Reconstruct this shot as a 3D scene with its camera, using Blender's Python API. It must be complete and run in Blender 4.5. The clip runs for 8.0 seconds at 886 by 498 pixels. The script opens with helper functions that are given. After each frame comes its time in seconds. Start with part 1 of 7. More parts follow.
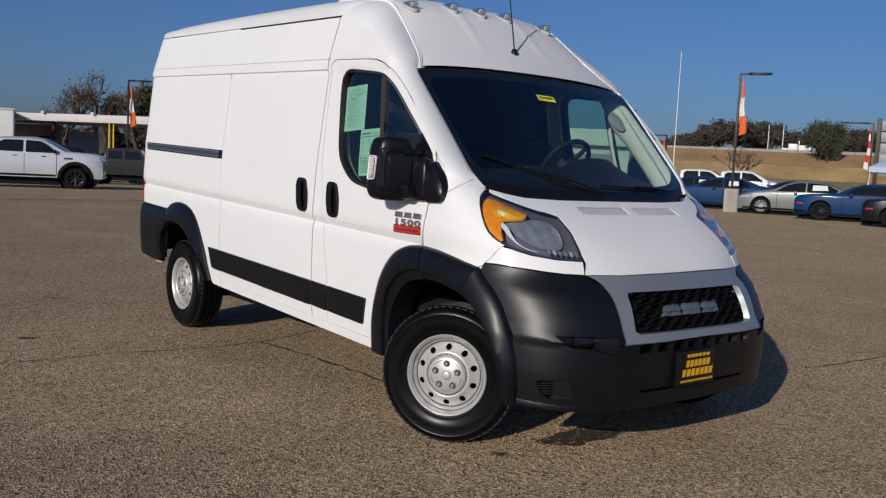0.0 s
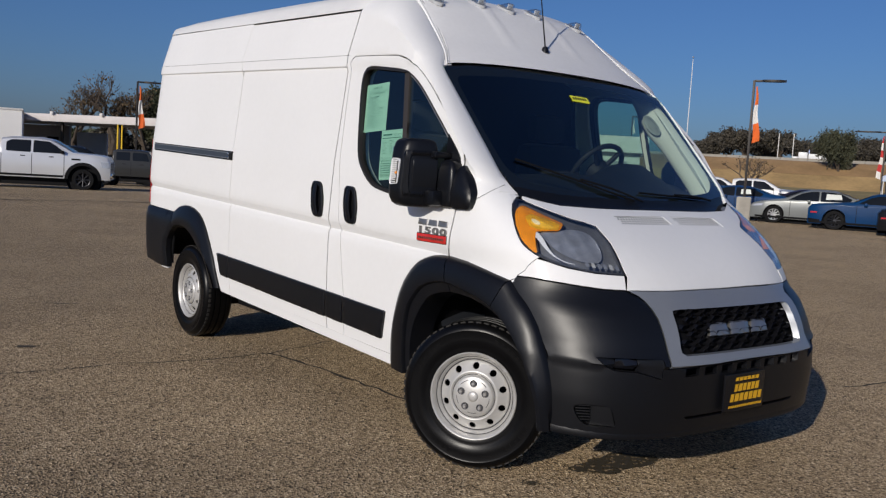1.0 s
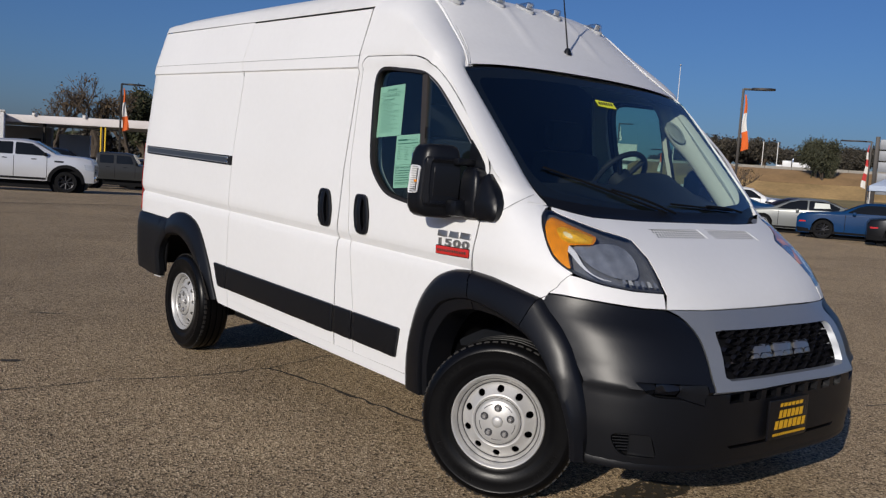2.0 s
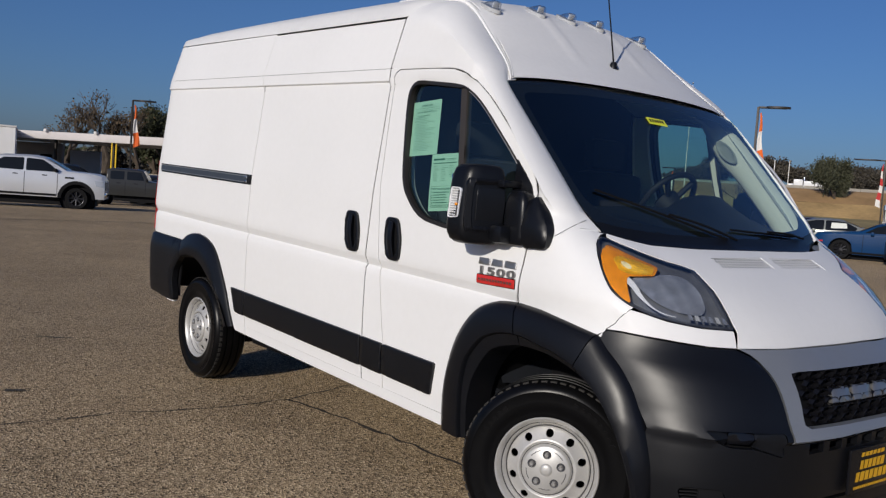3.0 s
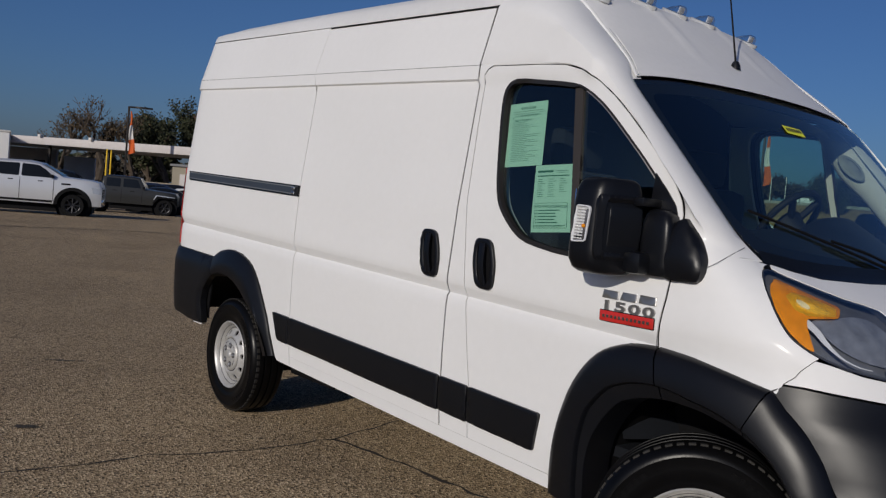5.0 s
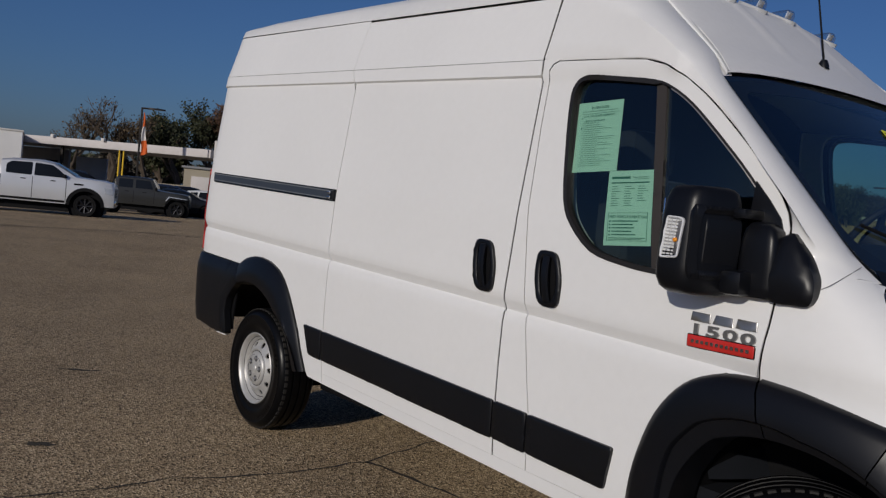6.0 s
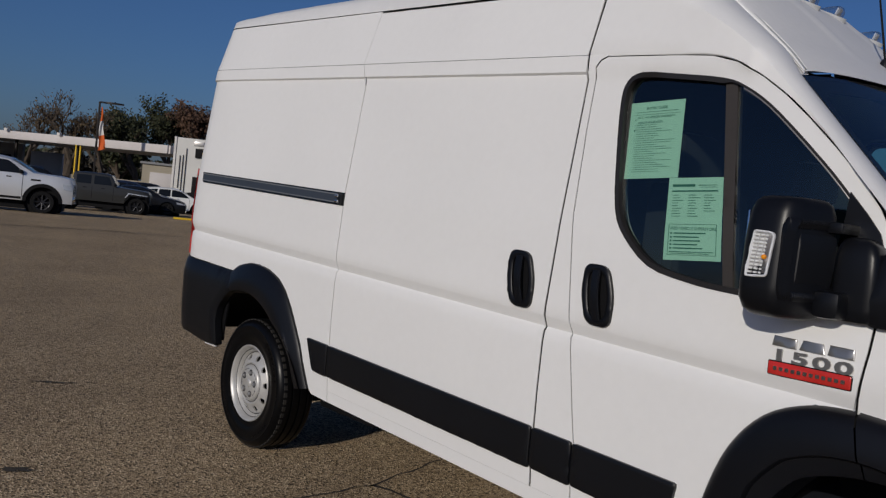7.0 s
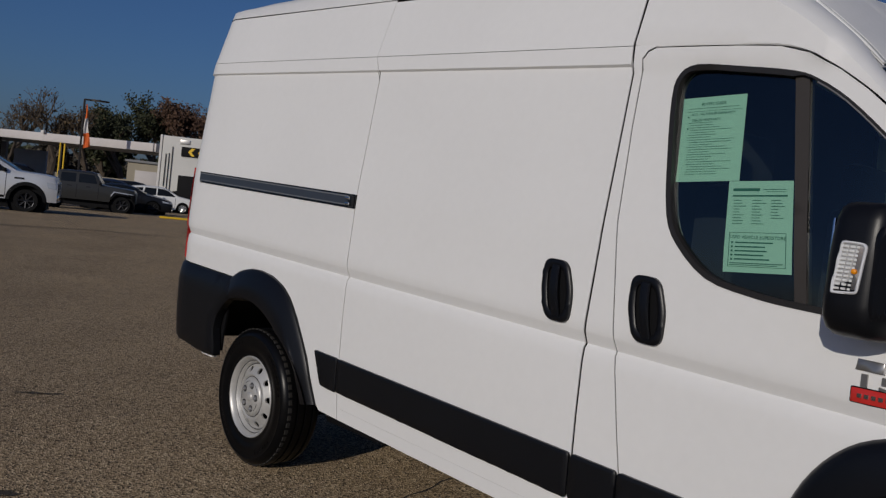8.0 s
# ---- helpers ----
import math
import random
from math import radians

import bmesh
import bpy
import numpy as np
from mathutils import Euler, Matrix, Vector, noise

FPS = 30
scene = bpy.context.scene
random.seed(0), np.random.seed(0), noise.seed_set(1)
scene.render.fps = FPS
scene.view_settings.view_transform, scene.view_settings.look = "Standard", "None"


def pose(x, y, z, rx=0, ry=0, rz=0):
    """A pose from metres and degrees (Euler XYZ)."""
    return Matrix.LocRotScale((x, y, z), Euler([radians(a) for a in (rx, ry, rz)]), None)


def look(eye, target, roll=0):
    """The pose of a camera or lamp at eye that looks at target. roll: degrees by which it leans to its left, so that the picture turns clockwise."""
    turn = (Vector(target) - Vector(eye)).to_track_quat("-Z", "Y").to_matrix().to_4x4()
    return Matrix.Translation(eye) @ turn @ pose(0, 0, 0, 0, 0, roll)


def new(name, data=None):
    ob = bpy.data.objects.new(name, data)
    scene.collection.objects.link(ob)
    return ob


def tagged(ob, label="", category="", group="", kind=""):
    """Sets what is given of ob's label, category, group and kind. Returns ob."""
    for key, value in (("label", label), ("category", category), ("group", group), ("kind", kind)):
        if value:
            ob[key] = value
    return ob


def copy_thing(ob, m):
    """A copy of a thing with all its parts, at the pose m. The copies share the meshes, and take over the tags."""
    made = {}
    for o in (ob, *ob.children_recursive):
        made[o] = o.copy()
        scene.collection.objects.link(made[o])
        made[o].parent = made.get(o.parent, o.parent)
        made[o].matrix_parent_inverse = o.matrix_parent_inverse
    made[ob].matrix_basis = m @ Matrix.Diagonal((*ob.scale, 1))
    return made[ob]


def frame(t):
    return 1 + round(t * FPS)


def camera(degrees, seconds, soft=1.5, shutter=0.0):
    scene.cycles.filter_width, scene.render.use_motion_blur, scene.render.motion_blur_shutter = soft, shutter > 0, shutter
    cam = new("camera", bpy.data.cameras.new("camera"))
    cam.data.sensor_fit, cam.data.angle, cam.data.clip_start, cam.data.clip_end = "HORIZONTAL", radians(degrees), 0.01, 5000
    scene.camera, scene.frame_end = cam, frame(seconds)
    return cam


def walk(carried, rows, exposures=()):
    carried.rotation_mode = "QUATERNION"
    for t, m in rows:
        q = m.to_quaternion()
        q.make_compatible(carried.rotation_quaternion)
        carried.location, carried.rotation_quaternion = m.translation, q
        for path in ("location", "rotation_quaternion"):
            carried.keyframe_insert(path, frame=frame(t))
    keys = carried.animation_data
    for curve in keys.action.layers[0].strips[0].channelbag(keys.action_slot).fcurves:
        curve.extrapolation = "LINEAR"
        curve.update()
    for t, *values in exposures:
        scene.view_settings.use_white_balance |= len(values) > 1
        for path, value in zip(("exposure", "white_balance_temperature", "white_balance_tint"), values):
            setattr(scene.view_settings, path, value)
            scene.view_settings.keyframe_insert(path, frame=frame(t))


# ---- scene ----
cam = camera(53.2, 8.0, soft=1.3)
PATH = [
    (0, (3.418, -3.729, 1.406), (1.857, -2.493, 1.218), 2.8),
    (0.5, (3.25, -3.651, 1.404), (1.677, -2.43, 1.218), 3.0),
    (1, (3.095, -3.604, 1.397), (1.524, -2.379, 1.219), 3.4),
    (2.5, (2.58, -3.524, 1.403), (1.036, -2.262, 1.248), 4.0),
    (3, (2.406, -3.463, 1.413), (0.841, -2.224, 1.286), 4.1),
    (3.5, (2.247, -3.433, 1.402), (0.685, -2.19, 1.281), 4.3),
    (4, (2.039, -3.427, 1.4), (0.483, -2.177, 1.285), 4.3),
    (5.3, (1.515, -3.411, 1.401), (-0.048, -2.166, 1.308), 5.3),
    (5.5, (1.437, -3.387, 1.402), (-0.144, -2.165, 1.309), 5.4),
    (6, (1.247, -3.353, 1.393), (-0.323, -2.116, 1.303), 5.7),
    (6.5, (1.017, -3.369, 1.404), (-0.523, -2.095, 1.317), 5.8),
    (7, (0.831, -3.369, 1.401), (-0.681, -2.064, 1.316), 6.1),
    (7.5, (0.682, -3.33, 1.396), (-0.812, -2.003, 1.32), 6.5),
    (8, (0.517, -3.292, 1.404), (-0.975, -1.963, 1.321), 6.3),
]
walk(cam, [(t, look(eye, target, roll)) for t, eye, target, roll in PATH],
     [(t, e, 6860, 9) for t, e in ((0.0, -0.21), (1.2, -0.2), (2.5, -0.22), (4.0, -0.33), (5.5, -0.71), (6.5, -0.75), (7.5, -0.79), (8.0, -0.95))])

# ---- light: low sun behind the camera, clear sky ----
SUN_EL, SUN_X, SUN_Y = radians(20.0), 0.42, -0.907
world = bpy.data.worlds.new("world")
scene.world = world
world.use_nodes = True
wn = world.node_tree.nodes
sky = wn.new("ShaderNodeTexSky")
sky.sky_type, sky.sun_disc = "NISHITA", False
sky.sun_elevation, sky.sun_rotation = SUN_EL, math.atan2(SUN_X, SUN_Y)
sky.altitude, sky.air_density, sky.dust_density, sky.ozone_density = 0, 1.0, 1.25, 10.0
wn["Background"].inputs["Strength"].default_value = 0.083
haze = wn.new("ShaderNodeVectorMath")
haze.operation = "MULTIPLY"
haze.inputs[1].default_value = (1.13, 0.985, 1.05)
world.node_tree.links.new(sky.outputs["Color"], haze.inputs[0])
world.node_tree.links.new(haze.outputs["Vector"], wn["Background"].inputs["Color"])
sun = new("sun", bpy.data.lights.new("sun", "SUN"))
sun.data.energy, sun.data.angle, sun.data.color = 3.6, radians(0.55), (1.0, 0.955, 0.90)
sun.matrix_world = look((SUN_X * 30, SUN_Y * 30, math.tan(SUN_EL) * 30), (0, 0, 0))

# ---- materials ----
def material(name, color, rough=0.5, metal=0.0, spread=0.06, scale=3.0, fine=60.0, bump=0.0, coat=0.0, spec=0.5, sheen=0.04):
    """Principled surface with variation at two scales and an optional fine relief."""
    m = bpy.data.materials.new(name)
    m.use_nodes = True
    n, k = m.node_tree.nodes, m.node_tree.links
    b = n["Principled BSDF"]
    b.inputs["Roughness"].default_value, b.inputs["Metallic"].default_value = rough, metal
    b.inputs["Coat Weight"].default_value, b.inputs["Coat Roughness"].default_value = coat, sheen
    b.inputs["Specular IOR Level"].default_value = spec
    b.inputs["Diffuse Roughness"].default_value = 1.0 if rough > 0.8 else 0.0
    co = n.new("ShaderNodeTexCoord")
    big, small = n.new("ShaderNodeTexNoise"), n.new("ShaderNodeTexNoise")
    big.inputs["Scale"].default_value, small.inputs["Scale"].default_value = scale, fine
    big.inputs["Detail"].default_value, small.inputs["Detail"].default_value = 4, 2
    add = n.new("ShaderNodeMath")
    add.operation = "MULTIPLY_ADD"
    add.inputs[1].default_value = 0.4
    ramp = n.new("ShaderNodeMapRange")
    ramp.inputs["From Min"].default_value, ramp.inputs["From Max"].default_value = 0.45, 0.95
    ramp.inputs["To Min"].default_value, ramp.inputs["To Max"].default_value = 1 - spread, 1 + spread
    mul = n.new("ShaderNodeVectorMath")
    mul.operation = "SCALE"
    mul.inputs[0].default_value = color
    for t in (big, small):
        k.new(co.outputs["Object"], t.inputs["Vector"])
    k.new(small.outputs["Fac"], add.inputs[0])
    k.new(big.outputs["Fac"], add.inputs[2])
    k.new(add.outputs[0], ramp.inputs["Value"])
    k.new(ramp.outputs["Result"], mul.inputs["Scale"])
    k.new(mul.outputs["Vector"], b.inputs["Base Color"])
    if bump:
        bp = n.new("ShaderNodeBump")
        bp.inputs["Strength"].default_value, bp.inputs["Distance"].default_value = bump, 0.004
        k.new(small.outputs["Fac"], bp.inputs["Height"])
        k.new(bp.outputs["Normal"], b.inputs["Normal"])
    return m


def glass(name, tint, gloss=0.02, base=0.07, rise=3.6):
    """A thin tinted pane: light passes straight through, the surface mirrors more at a slant."""
    m = bpy.data.materials.new(name)
    m.use_nodes = True
    n, k = m.node_tree.nodes, m.node_tree.links
    n.remove(n["Principled BSDF"])
    clear, shine, mix, fr, sharp, floor = (n.new("ShaderNode" + t) for t in ("BsdfTransparent", "BsdfGlossy", "MixShader", "LayerWeight", "Math", "Math"))
    clear.inputs["Color"].default_value = (*tint, 1)
    shine.inputs["Roughness"].default_value = gloss
    sharp.operation, floor.operation = "POWER", "MULTIPLY_ADD"
    sharp.inputs[1].default_value = rise
    floor.inputs[1].default_value, floor.inputs[2].default_value = 0.85, base
    k.new(fr.outputs["Facing"], sharp.inputs[0])
    k.new(sharp.outputs[0], floor.inputs[0])
    k.new(floor.outputs[0], mix.inputs[0])
    k.new(clear.outputs[0], mix.inputs[1])
    k.new(shine.outputs[0], mix.inputs[2])
    k.new(mix.outputs[0], n["Material Output"].inputs["Surface"])
    return m


def asphalt_material():
    m = bpy.data.materials.new("worn_asphalt")
    m.use_nodes = True
    n, k = m.node_tree.nodes, m.node_tree.links
    b = n["Principled BSDF"]
    b.inputs["Roughness"].default_value = 0.85
    b.inputs["Diffuse Roughness"].default_value = 0.5
    b.inputs["Specular IOR Level"].default_value = 0.3
    co = n.new("ShaderNodeTexCoord")

    def tex(kind, scale, **put):
        t = n.new("ShaderNodeTex" + kind)
        t.inputs["Scale"].default_value = scale
        for key, value in put.items():
            t.inputs[key].default_value = value
        k.new(co.outputs["Object"], t.inputs["Vector"])
        return t

    def ramp(src, stops):
        r = n.new("ShaderNodeValToRGB")
        while len(r.color_ramp.elements) < len(stops):
            r.color_ramp.elements.new(0.5)
        for e, (p, c) in zip(r.color_ramp.elements, stops):
            e.position, e.color = p, (*c, 1)
        k.new(src, r.inputs[0])
        return r

    def mix(kind, fac, a, c):
        x = n.new("ShaderNodeMix")
        x.data_type, x.blend_type = "RGBA", kind
        if isinstance(fac, float):
            x.inputs[0].default_value = fac
        else:
            k.new(fac, x.inputs[0])
        k.new(a, x.inputs[6])
        k.new(c, x.inputs[7])
        return x.outputs[2]

    stones = tex("Voronoi", 105.0)
    sep = n.new("ShaderNodeSeparateColor")
    k.new(stones.outputs["Color"], sep.inputs[0])
    chips = ramp(sep.outputs[0], [(0.0, (0.030, 0.021, 0.011)), (0.16, (0.131, 0.092, 0.054)), (0.32, (0.256, 0.184, 0.111)), (0.8, (0.437, 0.330, 0.208)), (1.0, (0.68, 0.545, 0.375))])
    grit = ramp(tex("Noise", 260.0, Detail=2.0).outputs["Fac"], [(0.3, (0.58, 0.57, 0.55)), (0.7, (1.30, 1.29, 1.25))])
    wear = ramp(tex("Noise", 0.55, Detail=6.0, Roughness=0.6).outputs["Fac"], [(0.32, (0.8, 0.79, 0.78)), (0.55, (1, 1, 1)), (0.72, (1.12, 1.1, 1.06))])
    blots = ramp(tex("Noise", 2.3, Detail=5.0, Roughness=0.7).outputs["Fac"], [(0.26, (0.62, 0.6, 0.58)), (0.36, (1, 1, 1))])
    c = mix("MULTIPLY", 1.0, chips.outputs[0], grit.outputs[0])
    c = mix("MULTIPLY", 1.0, c, wear.outputs[0])
    c = mix("MULTIPLY", 1.0, c, blots.outputs[0])
    k.new(c, b.inputs["Base Color"])
    bp = n.new("ShaderNodeBump")
    bp.inputs["Strength"].default_value, bp.inputs["Distance"].default_value = 1.0, 0.007
    k.new(stones.outputs["Distance"], bp.inputs["Height"])
    k.new(bp.outputs["Normal"], b.inputs["Normal"])
    return m


WHITE = material("white_paint", (0.80, 0.795, 0.785), 0.55, 0, 0.025, 1.2, 30, 0.0, 0.14, 0.3, 0.14)
ROOF_WHITE = material("weathered_white_paint", (0.75, 0.745, 0.735), 0.5, 0, 0.05, 1.5, 40, 0.0, 0.05)
PLASTIC = material("black_textured_plastic", (0.0056, 0.0061, 0.0080), 0.375, 0, 0.15, 4, 420, 0.07, 0, 0.38)
FLARE = material("black_flare_plastic", (0.0056, 0.0061, 0.0082), 0.34, 0, 0.15, 4, 420, 0.06, 0, 0.30)
DARK = material("dark_plastic_and_shade", (0.006, 0.006, 0.007), 0.7, 0, 0.1, spec=0.15)
GLOSS_BLACK = material("gloss_black", (0.008, 0.008, 0.01), 0.12, 0, 0.05)
DIVIDER = material("brown_grey_divider", (0.040, 0.034, 0.030), 0.5, 0, 0.1)
SEAL = material("rubber_seal", (0.018, 0.016, 0.015), 0.45, 0, 0.1)
RUBBER = material("dressed_tyre_rubber", (0.0035, 0.0035, 0.004), 0.30, 0, 0.25, 9, 120, 0.06, 0, 0.17)
TREAD = material("tyre_tread_rubber", (0.030, 0.028, 0.026), 0.8, 0, 0.2, 9, 120, 0.15, 0, 0.3)
STEEL = material("silver_wheel_paint", (0.52, 0.51, 0.49), 0.40, 0.35, 0.10, 14, 160)
LAMP_BOWL = material("lamp_bowl_grey", (0.21, 0.22, 0.24), 0.30, 0.45, 0.20, 24, 80)
LAMP_EDGE = material("lamp_edge_grey", (0.05, 0.05, 0.055), 0.4, 0.1, 0.1)
LAMP_FACET = material("bright_reflector", (0.46, 0.48, 0.51), 0.25, 0.60, 0.2, 30, 110)
RIBBED = material("ribbed_clear_lens", (0.52, 0.52, 0.52), 0.25, 0.2, 0.25, 30, 90, 0.3)
LENS_RIB = material("lens_ribs", (0.80, 0.80, 0.79), 0.2, 0.1, 0.2, 40, 120)
DARK_CHROME = material("dark_chrome", (0.34, 0.335, 0.33), 0.28, 0.75, 0.05)
CHROME = material("chrome", (0.75, 0.76, 0.78), 0.1, 1.0, 0.03)
BOLT = material("dull_bolt_steel", (0.42, 0.41, 0.40), 0.38, 0.7, 0.1)
GREY = material("silver_grey_trim", (0.25, 0.265, 0.29), 0.38, 0.3, 0.03, 2, 80, 0, 0.4)
RED = material("red_badge_enamel", (0.55, 0.03, 0.025), 0.25, 0, 0.05)
AMBER = material("amber_lens", (0.85, 0.29, 0.01), 0.15, 0, 0.22, 24, 90, 0.2, 0.5)
LAMP_WHITE = material("white_lamp_edge", (0.80, 0.81, 0.83), 0.2, 0.1, 0.05, 30, 90)
LAMP_GREY = material("grey_lamp_base", (0.42, 0.43, 0.44), 0.4, 0, 0.08, 30, 90)
PALE_AMBER = material("pale_amber_glint", (1.0, 0.88, 0.5), 0.25, 0, 0.1, 30, 90)
AMBER_GLINT = material("yellow_amber_glint", (1.0, 0.58, 0.05), 0.3, 0, 0.25, 60, 160, 0.4)
AMBER_HIGHLIGHT = material("amber_highlight", (1.0, 0.52, 0.02), 0.3, 0.25, 0.25, 60, 160, 0.3, 0.4)
REDLENS = material("red_lamp_lens", (0.5, 0.02, 0.02), 0.15, 0, 0.08, 20, 90, 0, 0.5)
PAPER = material("green_paper", (0.50, 0.72, 0.58), 0.8, 0, 0.03, 6, 60)
INK = material("dark_green_ink", (0.04, 0.16, 0.10), 0.8, 0, 0.05)
YELLOW = material("yellow_print", (0.85, 0.45, 0.02), 0.5, 0, 0.05)
TAG = material("yellow_sticker", (0.75, 0.78, 0.05), 0.6, 0, 0.05)
DASH = material("dark_grey_dash", (0.008, 0.0095, 0.013), 0.65, 0, 0.1, 5, 300, 0.1, spec=0.25)
TRIM = material("pale_grey_cab_trim", (0.55, 0.56, 0.52), 0.7, 0, 0.05, 4, 200, 0.05)
CLOTH = material("dark_seat_cloth", (0.012, 0.012, 0.016), 0.9, 0, 0.15, 6, 200, 0.2)
GLASS = glass("windscreen_glass", (0.76, 0.93, 0.82), base=0.135)
SIDEGLASS = glass("side_window_glass", (0.50, 0.69, 0.64), base=0.105)
LENS = glass("clear_lens", (0.86, 0.88, 0.9), 0.03, rise=2.2)
CARGLASS = material("dark_car_glass", (0.010, 0.012, 0.015), 0.08, 0, 0.05, spec=0.22)
ASPHALT = asphalt_material()

# ---- building tools ----
from mathutils.geometry import delaunay_2d_cdt


def part(name, bm, mat, parent, label="", angle=38):
    """Links a bmesh as one mesh object under a thing or a part."""
    me = bpy.data.meshes.new(name)
    bm.to_mesh(me)
    bm.free()
    me.materials.append(mat)
    for p in me.polygons:
        p.use_smooth = True
    me.set_sharp_from_angle(angle=radians(angle))
    ob = new(name, me)
    ob.parent = parent
    if label:
        ob["label"] = label
    return ob


def thing(name, label, category, m=None, group="", kind=""):
    ob = new(name)
    ob.empty_display_size = 0.2
    if m is not None:
        ob.matrix_world = m
    return tagged(ob, label, category, group, kind)


def lerp(table, v):
    if v <= table[0][0]:
        return table[0][1]
    for (a, p), (b, q) in zip(table, table[1:]):
        if v <= b:
            return p + (q - p) * (v - a) / (b - a)
    return table[-1][1]


def resample(loop, step, closed=True):
    out, n = [], len(loop)
    for i in range(n if closed else n - 1):
        a, b = loop[i], loop[(i + 1) % n]
        d = math.dist(a, b)
        k = max(1, math.ceil(d / step))
        out += [tuple(p + (q - p) * j / k for p, q in zip(a, b)) for j in range(k)]
    if not closed:
        out.append(tuple(loop[-1]))
    return out


def soften(loop, r, n=4):
    """Rounds the corners of a closed loop with radius about r."""
    out, c = [], len(loop)
    for i in range(c):
        p, a, b = Vector(loop[i]), Vector(loop[i - 1]), Vector(loop[(i + 1) % c])
        u, v = a - p, b - p
        ru, rv = min(r, u.length * 0.45), min(r, v.length * 0.45)
        s, e = p + u.normalized() * ru, p + v.normalized() * rv
        for j in range(n + 1):
            t = j / n
            out.append(tuple(s * (1 - t) ** 2 + p * 2 * t * (1 - t) + e * t * t))
    return out


def smooth_curve(pts, n=4, closed=False):
    """Catmull-Rom through points."""
    out, c = [], len(pts)
    P = [Vector(p) for p in pts]
    for i in range(c if closed else c - 1):
        if closed:
            a, b, d, e = P[i - 1], P[i], P[(i + 1) % c], P[(i + 2) % c]
        else:
            a, b, d, e = P[max(i - 1, 0)], P[i], P[i + 1], P[min(i + 2, c - 1)]
        for j in range(n):
            t = j / n
            out.append(tuple(0.5 * ((2 * b) + (d - a) * t + (2 * a - 5 * b + 4 * d - e) * t * t + (3 * b - a - 3 * d + e) * t ** 3)))
    if not closed:
        out.append(tuple(P[-1]))
    return out


def area(loop):
    return 0.5 * sum(a[0] * b[1] - b[0] * a[1] for a, b in zip(loop, loop[1:] + loop[:1]))


def inset(loop, d):
    """A closed loop moved inwards by d (outwards for d < 0)."""
    s = 1 if area(loop) > 0 else -1
    out, c = [], len(loop)
    for i in range(c):
        p, a, b = Vector(loop[i]), Vector(loop[i - 1]), Vector(loop[(i + 1) % c])
        u, v = (p - a), (b - p)
        nu, nv = Vector((-u.y, u.x)).normalized(), Vector((-v.y, v.x)).normalized()
        m = nu + nv
        m = m.normalized() / max(0.5, math.cos(nu.angle(nv, 0) / 2)) if m.length > 1e-6 else nu
        out.append(tuple(p + m * d * s))
    return out


def inside(pt, loop):
    x, y = pt
    hit, j = False, len(loop) - 1
    for i in range(len(loop)):
        (xi, yi), (xj, yj) = loop[i], loop[j]
        if (yi > y) != (yj > y) and x < (xj - xi) * (y - yi) / (yj - yi) + xi:
            hit = not hit
        j = i
    return hit


def cut_at(loop, levels):
    """Adds a point wherever a closed loop crosses one of the heights."""
    out = []
    for p, q in zip(loop, loop[1:] + loop[:1]):
        out.append(p)
        cross = sorted((h - p[1]) / (q[1] - p[1]) for h in levels if min(p[1], q[1]) + 1e-4 < h < max(p[1], q[1]) - 1e-4)
        out += [(p[0] + (q[0] - p[0]) * t, p[1] + (q[1] - p[1]) * t) for t in cross]
    return out


